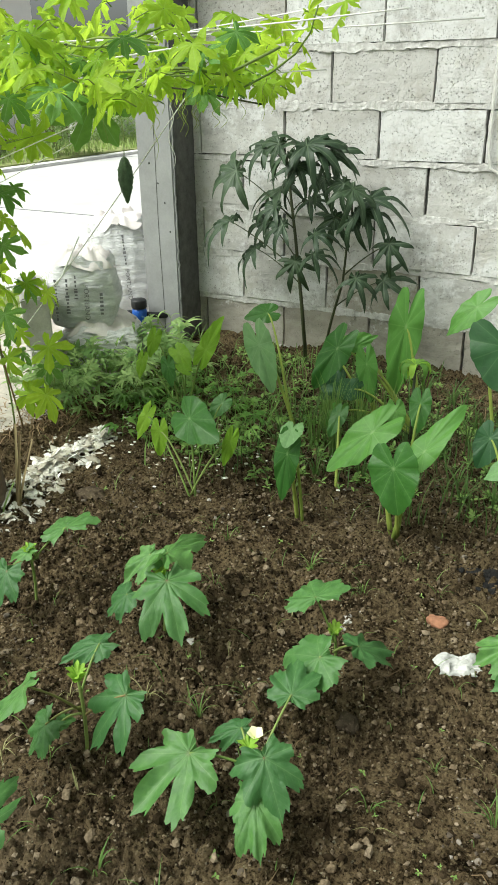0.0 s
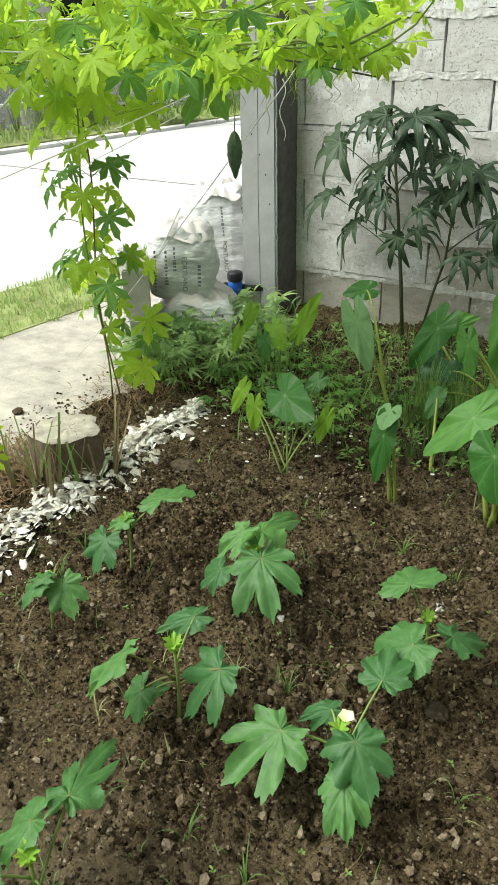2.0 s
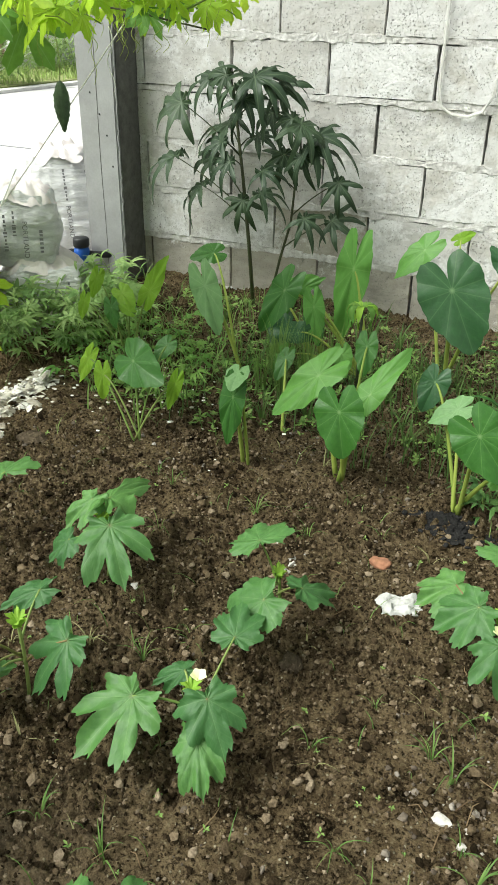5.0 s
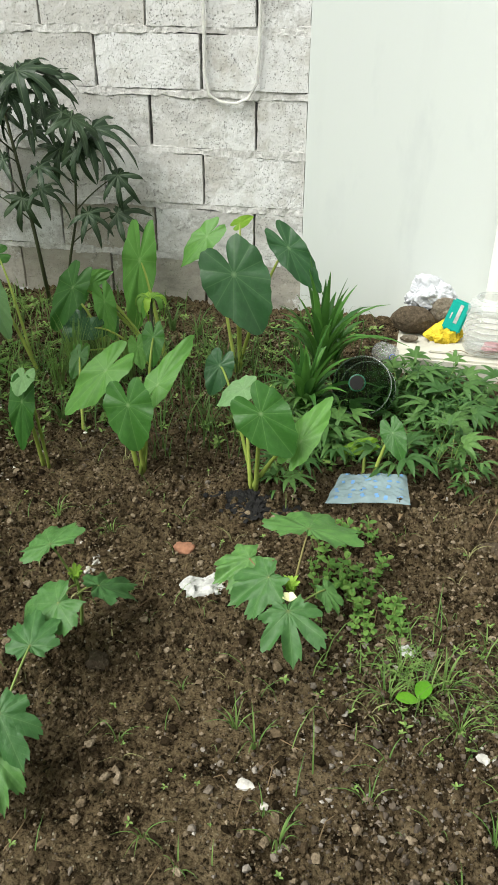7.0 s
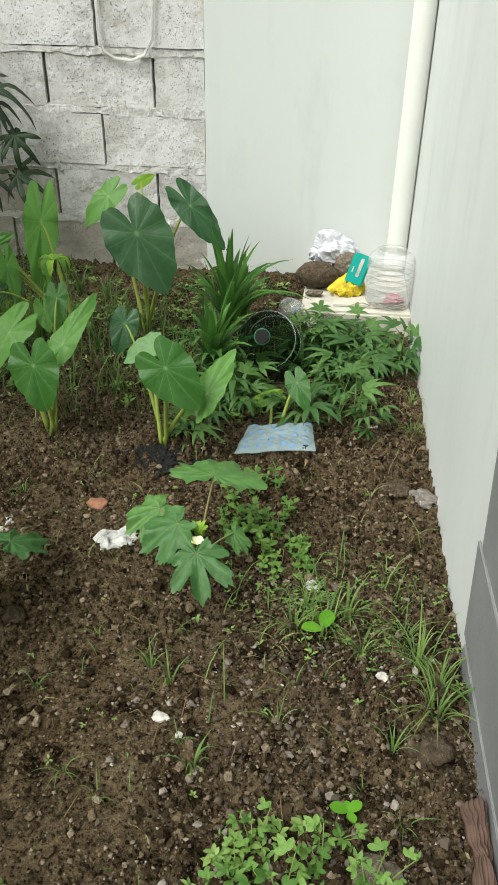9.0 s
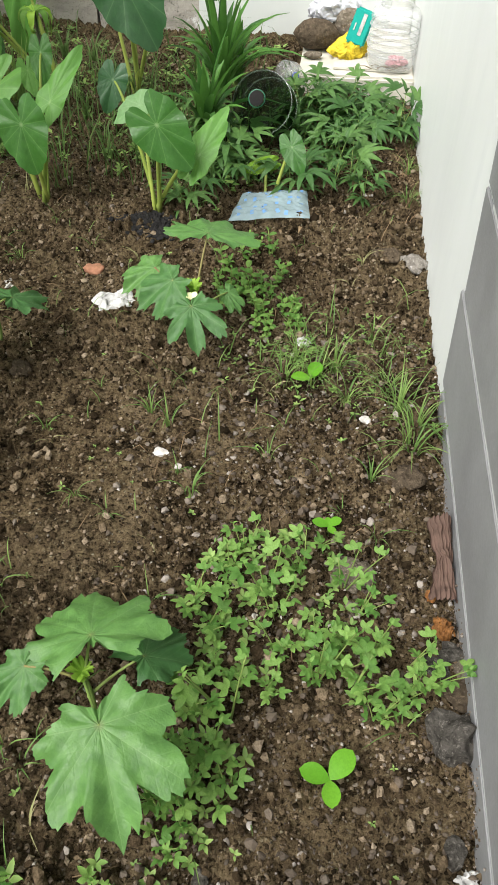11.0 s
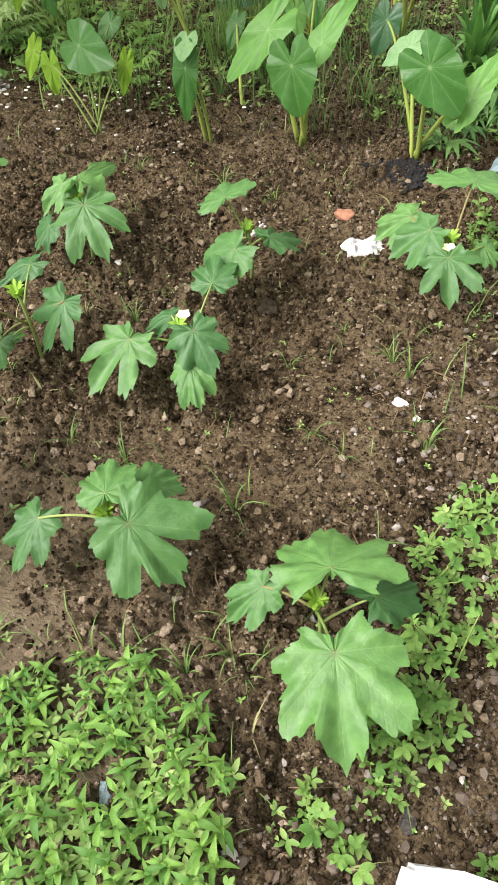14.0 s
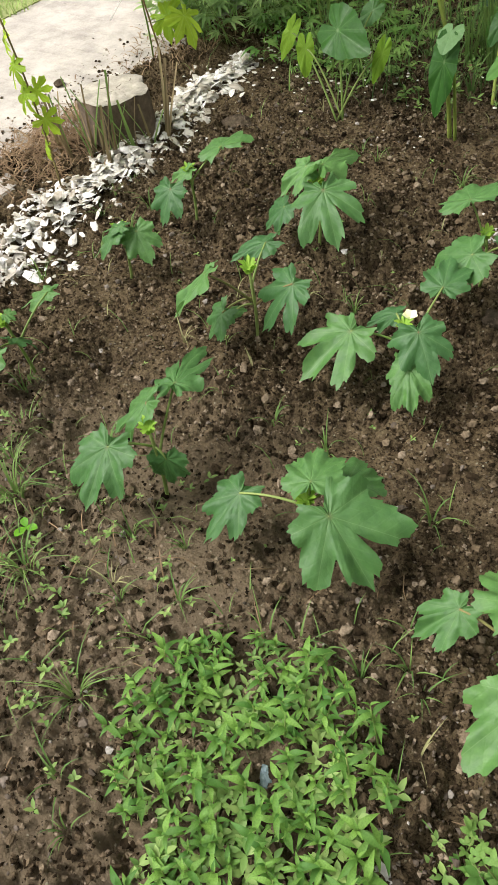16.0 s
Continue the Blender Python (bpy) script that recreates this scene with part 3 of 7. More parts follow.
# ---- leaves ----
def outline(kind, th):
    """Distance from stalk to margin at the angle th, for a leaf of length one."""
    d = abs(math.degrees(th))
    if kind == "taro":
        pts = ((0, 1.0), (7, 0.94), (18, 0.82), (38, 0.69), (62, 0.61), (92, 0.575), (122, 0.59), (146, 0.62), (158, 0.58), (169, 0.44), (178, 0.20), (181, 0.14))
        for (a, ra), (b, rb) in zip(pts, pts[1:]):
            if a <= d <= b:
                t = (d - a) / (b - a)
                return ra + (rb - ra) * (t * t * (3 - 2 * t) * 0.5 + t * 0.5)
    if kind in ("palm", "vine"):
        lobes, power, teeth = {
            "palm": (((0, 1.0, 21), (42, 0.96, 20), (86, 0.80, 20)), 1.0, 0.04),
            "vine": (((0, 1.0, 24), (48, 0.95, 23), (96, 0.86, 24), (143, 0.66, 22)), 4.2, 0.0),
        }[kind]
        r = 0.31 * (1 if d < 100 else 0.6) if kind == "palm" else 0.34
        for a, length, width in lobes:
            if abs(d - a) < width:
                r = max(r, length * (1 - (abs(d - a) / width) ** power) * (0.94 + 0.09 * math.exp(-abs(d - a) / 4)))
        if d > 160:
            r *= 1 - 0.75 * ((d - 160) / 20)
        saw = (d * 0.085 + 0.45 * math.sin(d * 0.23 + (1.3 if th < 0 else 0))) % 1
        if kind == "vine":
            # blunt lobes, each with a middle point and a tooth on either side
            return r * (0.93 + 0.10 * abs(math.cos(d * math.pi / 16)) ** 2.0 + 0.05 * math.cos(d * 0.131 + th))
        return r * (1 - teeth * saw)
    # okra: a full blade with pointed corners, cut in between them by narrow notches
    tips, cuts = {
        "broad": (((0, 0.96), (46, 0.95), (92, 0.80), (140, 0.60), (180, 0.16)), ((24, 0.20, 6), (69, 0.17, 7), (116, 0.09, 8))),
        "okra": (((0, 1.0), (45, 0.88), (94, 0.66), (143, 0.46), (180, 0.14)), ((24, 0.30, 5.5), (70, 0.24, 7), (119, 0.14, 8))),
        "deep": (((0, 1.0), (42, 0.86), (90, 0.58), (142, 0.38), (180, 0.12)), ((22, 0.58, 6), (67, 0.40, 8.5), (116, 0.18, 9))),
        "deep3": (((0, 0.98), (58, 1.0), (108, 0.70), (148, 0.46), (180, 0.12)), ((30, 0.50, 6), (84, 0.20, 8), (128, 0.12, 8))),
    }[kind]
    lean = 1.0 if th >= 0 else 0.93
    for (a, ra), (b, rb) in zip(tips, tips[1:]):
        a, b = a * lean, b * lean if b < 180 else 180
        if a <= d <= b:
            chord = ra * rb * math.sin(radians(b - a)) / (ra * math.sin(radians(d - a)) + rb * math.sin(radians(b - d)))
            r = chord * (1 + 0.08 * math.sin(math.pi * (d - a) / (b - a))) * (1 - 0.08 * min(1, min(d - a, (b - d) if b < 180 else 90) / 13))
            break
    for at, depth, wide in cuts:
        r *= 1 - depth * (0.8 if th < 0 else 1.1) * math.exp(-(abs(d - at * lean) / wide) ** 1.7)
    saw = (d * 0.075 + 0.35 * math.sin(d * 0.17 + (1.9 if th < 0 else 0))) % 1
    return r * (1 - 0.11 * saw - 0.035 * ((d * 0.21) % 1))


def leaf_mesh(kind, seed, droop, wave):
    """A leaf blade from a polar grid: length one along x from the stalk, seen from above along z."""
    rnd = random.Random(seed)
    count, rings = (64, 7) if kind == "taro" else (180, 7) if kind in ("deep", "okra", "broad", "deep3") else (112, 3) if kind == "vine" else (144, 6)
    p1, p2, skew = rnd.uniform(0, 6), rnd.uniform(0, 6), rnd.uniform(-0.14, 0.14)
    v, uv = [(0, 0, 0)], [(0.0001, 0.0001)]
    for j in range(1, rings + 1):
        t = j / rings
        for i in range(count + 1):
            th = -math.pi + math.tau * i / count
            o = outline(kind, th)
            if kind in ("okra", "broad", "deep", "deep3"):
                o *= 1 + skew * math.sin(th) + 0.05 * math.sin(th * 3 + p2)
            if kind == "taro":
                o *= 1 + 0.025 * math.sin(th * 9 + p1) + 0.015 * math.sin(th * 21 + p2)
            r = o * t
            x, y = r * math.cos(th), r * math.sin(th)
            z = -droop * r * r + wave * t * t * (math.sin(th * 5 + p1) * 0.6 + math.sin(th * 9 + p2) * 0.4) * o
            if kind != "taro":
                between = abs(math.sin(math.degrees(th) / 47 * math.pi))
                z += 0.017 * r * between + 0.045 * t * t * math.sin(th * 11 + p1 * 3) * math.sin(r * 6 + p2) + 0.010 * math.sin(r * 19 + p2 + 3 * between) * between
            else:
                z += 0.07 * abs(y) - 0.006 * r * abs(math.cos(math.degrees(th) / 23 * math.pi / 2))
            if kind == "palm":
                # lobes rise a little from the stalk and then hang in an arc
                bend = r / 0.70
                x, y = x / (r or 1) * 0.70 * math.sin(bend), y / (r or 1) * 0.70 * math.sin(bend)
                z += 0.20 * r - 0.62 * (1 - math.cos(bend)) * (1 + 0.25 * math.sin(th * 2 + p1))
            v.append((x, y, z))
            uv.append((r * math.cos(th), r * math.sin(th)))
    n = count + 1
    f = [(0, 1 + i, 2 + i) for i in range(count)]
    for j in range(rings - 1):
        a, b = 1 + j * n, 1 + (j + 1) * n
        f += [(a + i, b + i, b + i + 1, a + i + 1) for i in range(count)]
    return Shape().add(v, f, uv).mesh("leaf_" + kind)


LEAVES = {}


def leaf_data(kind, material, seed):
    key = (kind, material.name, seed)
    if key not in LEAVES:
        droop, wave = {"taro": (0.10, 0.07), "palm": (0.12, 0.05), "vine": (0.30, 0.16), "broad": (0.22, 0.10), "okra": (0.20, 0.10), "deep": (0.18, 0.09), "deep3": (0.16, 0.09)}[kind]
        LEAVES[key] = leaf_mesh(kind, seed * 13 + 5, droop * (0.8 + 0.2 * seed), wave)
        LEAVES[key].materials.append(material)
    return LEAVES[key]


def leaf_pose(p, tip, width, up=(0, 0, 1), roll=0.0):
    """The pose of a leaf from its stalk at p to its tip, its face turned towards up."""
    p, tip = Vector(p), Vector(tip)
    a = tip - p
    size = a.length
    a.normalize()
    u = Vector(up)
    nrm = u - a * u.dot(a)
    nrm = (nrm if nrm.length > 1e-3 else Vector((0, -1, 0.2))).normalized()
    nrm = Matrix.Rotation(radians(roll), 3, a) @ nrm
    side = nrm.cross(a)
    m = Matrix((a, side, nrm)).transposed().to_4x4()
    return Matrix.Translation(p) @ m @ Matrix.Diagonal((size, size * width, size, 1))


def strip(pts, width, fold=0.25, shape=None, tip=0.0, widest=0.4, blunt=1.0):
    """A tapering blade along points, folded a little at its midrib."""
    s = shape or Shape()
    p = [Vector(q) for q in pts]
    v, uv, n = [], [], len(p)
    for i, q in enumerate(p):
        t = i / (n - 1)
        d = (p[min(i + 1, n - 1)] - p[max(i - 1, 0)]).normalized()
        side = d.cross(Vector((0, 0, 1)))
        side = (side if side.length > 0.05 else Vector((1, 0.2, 0))).normalized()
        up = side.cross(d)
        w = width * 0.5 * max(tip, (math.sin(math.pi * min(1, t ** (math.log(0.5) / math.log(widest)))) ** blunt if tip == 0 else 1 - t ** 2.2 * 0.95))
        v += [q - side * w + up * w * fold, q, q + side * w + up * w * fold]
        uv += [(t, -w / width), (t, 0.0001), (t, w / width)]
    f = []
    for i in range(n - 1):
        a = i * 3
        f += [(a, a + 1, a + 4, a + 3), (a + 1, a + 2, a + 5, a + 4)]
    return s.add([tuple(q) for q in v], f, uv)


# ---- ground, road, walls ----
def structure(name, mesh, material, label, category, smooth=False):
    ob = part(name, mesh, material)
    if smooth:
        mesh.polygons.foreach_set("use_smooth", [True] * len(mesh.polygons))
    return tagged(ob, label, category, kind="structure")


def axis(lo, hi, fine, far):
    inner = np.arange(lo, hi, fine)
    k = np.cumsum(np.geomspace(fine * 2, far, 26))
    return np.concatenate((lo - k[::-1], inner, inner[-1] + k))


def build_ground():
    xs, ys = axis(-0.98, 1.6, 0.0043, 30.0), axis(-3.3, 0.02, 0.0043, 30.0)
    gx, gy = np.meshgrid(xs, ys)
    gz = soil_height(gx, gy)
    v = np.stack((gx, gy, gz), -1).reshape(-1, 3)
    nx, ny = len(xs), len(ys)
    i = (np.arange(ny - 1)[:, None] * nx + np.arange(nx - 1)[None, :]).ravel()
    f = np.stack((i, i + 1, i + 1 + nx, i + nx), -1)
    s = Shape()
    s.v, s.uv, s.f, s.n = [v], [np.zeros((len(v), 2))], f.tolist(), len(v)
    structure("ground", s.mesh("ground"), SOIL, "dark brown hoed garden soil, crumbly and damp, shade coloured into its clefts", "soil")


build_ground()

structure("pavement", box(-1.72, -0.66, -12, 16, -0.06, -0.004, 0.004), WALKWAY, "pale brushed concrete walkway beside the garden bed", "walkway")
structure("road", box(-7.1, -2.28, -60, 80, -0.06, -0.012, 0.004), ROAD, "bright pale concrete street with faint joints", "road")
structure("verge", box(-2.30, -1.70, -40, 60, -0.06, 0.0, 0.01), VERGE, "narrow grassy verge between walkway and street", "verge")
structure("kerb", box(-7.32, -7.1, -60, 80, -0.06, 0.03, 0.012), KERB_PALE, "low concrete kerb along the far side of the street", "kerb")
structure("far_verge", box(-9.4, -7.32, -60, 80, -0.06, 0.045, 0.01), VERGE, "grassy strip on the far side of the street", "verge")
for k, y in enumerate((-2.2, 2.6, 7.4)):
    structure("road_joint", box(-7.08, -2.3, y, y + 0.02, -0.03, -0.008), GREY_PAINT, "thin dark joint across the concrete street", "joint")

# low brushed ridges of the walkway
for k in range(30):
    y = -2.7 + k * 0.077 + 0.02 * math.sin(k * 2.3)
    a, b = -1.55 + 0.25 * math.sin(k * 1.9), -0.95 - 0.18 * math.sin(k * 5.1)
    pts = [(a + (b - a) * t, y + 0.012 * math.sin(t * 6 + k), -0.0045 + 0.0012 * math.sin(t * 9 + k * 1.7)) for t in (i / 12 for i in range(13))]
    part("walkway_ridge", tube(pts, 0.0035, 0.002, 6), WALKWAY, bpy.data.objects["pavement"])


def build_block_wall():
    wall = tagged(part("wall_block", box(-0.85, 0.79, 0.016, 0.14, -0.25, 2.0), CEMENT_AND_SHADE), "garden wall of rough concrete hollow blocks, partly whitewashed", "wall", kind="structure")
    rnd = random.Random(11)
    # bed joints: ragged mortar squeezed out between the courses
    for k in range(0, 10):
        z = k * 0.2
        s, n = Shape(), 240
        v = []
        for i in range(n + 1):
            x = -0.85 + 1.64 * i / n
            hgt = 0.0165 + 0.010 * noise.noise(Vector((x * 11, k * 3.1, 0))) + 0.006 * noise.noise(Vector((x * 38, k, 4)))
            mid = 0.006 * noise.noise(Vector((x * 5, k * 1.7, 9)))
            out = 0.0012 - 0.004 * noise.noise(Vector((x * 20, k * 2.3, 2))) - 0.003 * noise.noise(Vector((x * 60, k, 7)))
            for share in (-1.0, -0.8, -0.3, 0.3, 0.75, 1.0):
                deep = 0.0065 if abs(share) == 1 else out - 0.0015 + 0.003 * noise.noise(Vector((x * 45, k * 2.0, share * 3))) + 0.002 * share
                v.append((x, deep, z + mid + hgt * share * (1 + 0.3 * noise.noise(Vector((x * 70, k, share))))))
        f = [(i * 6 + j, i * 6 + j + 1, i * 6 + j + 7, i * 6 + j + 6) for i in range(n) for j in range(5)]
        part("mortar_bed", s.add(v, f), MORTAR, wall, "", False)
    for k in range(-1, 10):
        start = -1.2 if k % 2 == 0 else -1.4
        for j in range(7):
            x0, x1 = start + 0.4 * j, start + 0.4 * j + 0.4
            x0, x1 = max(x0, -0.85), min(x1, 0.79)
            if x1 - x0 < 0.02:
                continue
            g0, g1 = rnd.uniform(0.001, 0.0042), rnd.uniform(0.001, 0.0042)
            proud, lean = rnd.uniform(-0.003, 0.003), rnd.uniform(-0.004, 0.004)
            a, b, c, d = x0 + g0, x1 - g1, k * 0.2 + 0.009 + rnd.uniform(-0.002, 0.003), k * 0.2 + 0.191 + rnd.uniform(-0.003, 0.002)
            nx, nz = 13, 7
            v = []
            for iz in range(nz + 1):
                for ix in range(nx + 1):
                    u, w = ix / nx, iz / nz
                    ex, ez = min(u, 1 - u) * (b - a), min(w, 1 - w) * (d - c)
                    edge = min(ex, ez)
                    back = 0.03 if edge == 0 else 0.0025 * max(0, 1 - edge / 0.009)
                    q = Vector((a * 9 + u * 6, k * 5.3, w * 4))
                    jx = 0.004 * noise.noise(q * 1.3) if 0 < ex else 0.0032 * noise.noise(Vector((a * 31 + ix, k * 3.7, w * 8)))
                    jz = 0.0035 * noise.noise(Vector((a * 17 + u * 14, k * 2.9 + iz, 3))) if ez == 0 or iz in (1, nz - 1) else 0
                    y = proud + lean * (u - 0.5) + back - 0.0025 * noise.noise(q * 2.0)
                    v.append((a + (b - a) * (0.0025 / (b - a) if ix == 1 else 1 - 0.0025 / (b - a) if ix == nx - 1 else u) + jx, y, jz + c + (d - c) * (0.012 if iz == 1 else 0.988 if iz == nz - 1 else w)))
            n = nx + 1
            f = [(iz * n + ix, iz * n + ix + 1, (iz + 1) * n + ix + 1, (iz + 1) * n + ix) for iz in range(nz) for ix in range(nx)]
            pick = rnd.random()
            mid = (x0 + x1) / 2
            if k <= 0:
                mt = BLOCK_BARE
            elif k == 1 and mid > 0.0:
                mt = BLOCK_BARE if pick < 0.5 else BLOCK_PALE
            elif k >= 4:
                mt = BLOCK_WHITE if pick < 0.7 else BLOCK_PALE
            elif k == 3:
                mt = BLOCK_WHITE if pick < 0.4 else BLOCK_PALE
            else:
                mt = BLOCK_PALE
            part("block", Shape().add(v, f), mt, wall, "", False)
    return wall


def build_post():
    post = base_at("gate_post", -0.94, -0.02, -0.1, "grey painted concrete gate post at the wall's end", "post", kind="structure")
    put(part("column", box(-1.03, -0.8515, -0.15, 0.10, -0.1, 2.1, 0.004), POST_PAINT, post), Matrix())
    # side turned from the sun: its shade is part of this darker cement colour
    put(part("side_render", box(-0.851, -0.838, -0.146, 0.02, -0.1, 2.1, 0.002), CEMENT_AND_SHADE, post, "bare cement side, coloured darker for its shade"), Matrix())
    s = tube([(-0.939 + 0.002 * math.sin(z * 9), -0.1505, z) for z in np.linspace(-0.1, 2.1, 24)], 0.0012, 0.0012, 4)
    put(part("seam", s, CEMENT_AND_SHADE, post), Matrix())
    v = [(-0.842 + 0.008 * noise.noise(Vector((0, k * 0.9, 3))), -0.1515, -0.1 + k * 0.02) for k in range(110)]
    put(part("ragged_edge", tube(v, 0.0035, 0.0035, 5), POST_PAINT, post), Matrix())
    for x, z in ((-0.90, 0.62), (-0.97, 0.78), (-0.88, 0.50), (-0.93, 0.70)):
        put(part("nail_hole", lathe([(0.001, 0), (0.004, 0.0005), (0.0001, 0.001)], 8), BLACK, post), Matrix.Translation((x, -0.151, z)) @ pose(0, 0, 0, 90, 0, 0))


def splay(me):
    """The house wall is not quite square to the block wall: its near end stands a little further out."""
    for v in me.vertices:
        v.co.x += -0.010 - 0.0125 * v.co.y
    return me


def build_house_wall():
    side = tagged(part("wall_white_side", splay(box(1.57, 1.75, -0.79, -0.045, -0.25, 3.2)), WALL_WHITE), "white painted house wall with faint smears near the soil", "wall", kind="structure")
    part("wall_section", splay(box(1.57, 1.75, -2.0, -0.7902, -0.25, 1.03)), WALL_WHITE, side)
    part("wall_section", splay(box(1.57, 1.75, -2.0, -0.7902, 2.1, 3.2)), WALL_WHITE, side)
    part("wall_section", splay(box(1.57, 1.75, -5.2, -2.0002, -0.25, 3.2)), WALL_WHITE, side)
    part("drip_trim", splay(box(1.560, 1.569, -0.77, -0.15, 1.046, 1.053, 0.002)), WALL_WHITE, side)
    win = tagged(new("window_1"), "dark window with a pale sill in the white house wall", "window", kind="structure")
    part("window_sill", splay(box(1.575, 1.70, -1.998, -0.782, 1.0302, 1.034, 0.001)), BLACK, win)
    part("window_frame", splay(box(1.63, 1.66, -1.999, -1.96, 1.0305, 2.099, 0.003)), BLACK, win)
    part("window_frame", splay(box(1.63, 1.66, -0.83, -0.791, 1.0305, 2.099, 0.003)), BLACK, win)
    part("window_frame", splay(box(1.63, 1.66, -1.9598, -0.8202, 1.0345, 1.07, 0.003)), BLACK, win)
    part("window_frame", splay(box(1.63, 1.66, -1.9598, -0.8202, 2.06, 2.099, 0.003)), BLACK, win)
    part("pane", splay(box(1.642, 1.648, -1.96, -0.82, 1.07, 2.06)), GLASS_DARK, win)
    # grey painted cladding courses with pale joints
    clad = tagged(new("wall_cladding"), "grey painted courses with pale joints on the house wall", "wall cladding", kind="structure")
    edges = (-1.955, -1.90, -1.89, -1.855, -1.835, -1.85)
    for k, y in enumerate(edges):
        z0, z1 = (-0.2 if k == 0 else 0.06 + 0.195 * (k - 1)), 0.06 + 0.195 * k
        me = box(1.564, 1.5698, -5.2, y, z0 + 0.005, z1 - 0.005, 0.002)
        for v in me.vertices:
            if v.co.y > -3:
                v.co.y += -0.045 * (z1 - v.co.z) / (z1 - z0) + 0.01
        part("course", splay(me), GREY_PAINT, clad)
        part("joint", splay(box(1.566, 1.5694, -5.2, y - 0.06, z1 - 0.0048, z1 + 0.0048)), GREY_JOINT, clad)
    pipe = tagged(new("downpipe"), "white plastic downpipe in the wall's corner", "downpipe")
    pipe.matrix_basis = Matrix.Translation((1.522, -0.085, 0.07))
    part("pipe", lathe([(0.038, 0), (0.038, 3.0)], 28), PVC, pipe)
    put(part("collar", lathe([(0.0382, 0), (0.042, 0.004), (0.042, 0.05), (0.0382, 0.054)], 28), PVC, pipe), Matrix.Translation((1.522, -0.085, 0.10)))
    structure("wall_joint", box(1.5705, 1.74, -0.0449, -0.0355, -0.2, 3.2), CEMENT_AND_SHADE, "dark open joint between pipe and house wall", "joint")
    structure("eave", box(1.40, 3.4, -5.2, 0.14, 3.2, 3.32, 0.01), FAR_WALL, "plain white eave above the house wall", "eave")
    # ledge with a worn front edge
    led = tagged(part("concrete_ledge", box(1.192, 1.568, -0.50, -0.0355, -0.1, 0.075, 0.008), LEDGE), "low cream painted concrete ledge in the corner", "ledge", kind="structure")
    part("slab_piece", box(1.30, 1.545, -0.455, -0.27, 0.0755, 0.083, 0.003), LEDGE, led)


build_block_wall()
build_post()
structure("wall_white_back", box(0.792, 1.9, -0.035, 0.14, -0.25, 3.2, 0.004), WALL_WHITE, "smooth white painted wall beside the bare blocks", "wall")
build_house_wall()


# ---- plants ----
CALM = random.Random(5)
TARO_KIND = {"f": TARO_F, "d": TARO_D, "b": TARO_B, "y": TARO_Y, "p": TARO_P}
TARO_WORD = {"f": "green", "d": "dark green", "b": "bright green", "y": "yellow-green", "p": "pale green"}


def okra_plant(top, foot, leaves):
    """A young okra plant: a short stem, long leaf stalks, lobed leaves and a tuft of new leaves on top."""
    fz = ground_at(*foot)
    plant = base_at("okra_plant", foot[0], foot[1], fz, "young okra plant with lobed green leaves in the soil", "okra plant", "okra plants in the bed")
    top = Vector(top)
    foot3 = Vector((foot[0], foot[1], fz - 0.01))
    put(part("stem", tube(arc(foot3, top, (0.006, 0, 0)), 0.0038, 0.0030, 7), STALK_G, plant), Matrix())
    for bx, by, bz, tx, ty, tz, w, roll, kind in leaves:
        b = Vector((bx, by, bz))
        share = 0.45 + 0.5 * CALM.random()
        at = foot3.lerp(top, share)
        put(part("leaf_stalk", tube(arc(at, b, (0, 0, 0.008)), 0.0026, 0.0018, 6), STALK_R if CALM.random() < 0.4 else STALK_G, plant), Matrix())
        me = leaf_data(kind, OKRA, CALM.randrange(3))
        put(part("leaf", me, OKRA, plant), leaf_pose(b, (tx, ty, tz), w * CALM.uniform(0.97, 1.05), (0, -0.25, 1), roll))
    for k in range(4):
        a = k * 1.7 + CALM.random()
        tip = top + Vector((math.cos(a) * 0.017, math.sin(a) * 0.017, 0.016 + 0.01 * CALM.random()))
        put(part("young_leaf", leaf_data("okra", BUD, k % 2), BUD, plant), leaf_pose(top, tip, 0.7))
    return plant


def taro_plant(foot, leaves, thin=False):
    """A taro plant: thick pale stalks that rise from one foot and bear shield-shaped leaves."""
    fz = ground_at(*foot)
    words = TARO_WORD[leaves[0][7]]
    plant = base_at("taro_plant", foot[0], foot[1], fz, f"taro plant with {words} heart-shaped leaves on thick stalks", "taro plant", "taro plants by the wall")
    for i, (ax, ay, az, tx, ty, tz, w, key) in enumerate(leaves):
        a, tip = Vector((ax, ay, az)), Vector((tx, ty, tz))
        ang = i * 2.4
        f = Vector((foot[0] + 0.011 * math.cos(ang), foot[1] + 0.011 * math.sin(ang), fz - 0.01))
        size = (tip - a).length
        mid = f.lerp(a, 0.7) + Vector((0, 0, 0.25 * (a - f).length))
        pts = [f * (1 - t) ** 2 + mid * (2 * t * (1 - t)) + a * t * t for t in (k / 10 for k in range(11))]
        put(part("leaf_stalk", tube(pts, (0.0036 + 0.024 * size) * (0.55 if thin else 1), 0.0022, 8), STALK_G if thin else STALK_Y, plant), Matrix())
        up = {"f": (0, -0.9, 0.5), "d": (0.1, -0.9, 0.45), "b": (0.2, -0.6, 0.8), "y": (0.3, -0.7, 0.6), "p": (0, -0.5, 0.8)}[key]
        if key == "b" and tip.z > a.z + 0.02:
            up = (-0.4, -0.9, 0.1)
        mt = TARO_KIND[key]
        ob = part("leaf", leaf_data("taro", mt, i % 3), mt, plant)
        put(ob, leaf_pose(a + Vector((0, -0.004, 0.002)), tip, w * {"f": 0.9, "d": 0.9, "b": 0.8, "y": 1.0, "p": 0.95}[key], up, CALM.uniform(-8, 8)))
    return plant


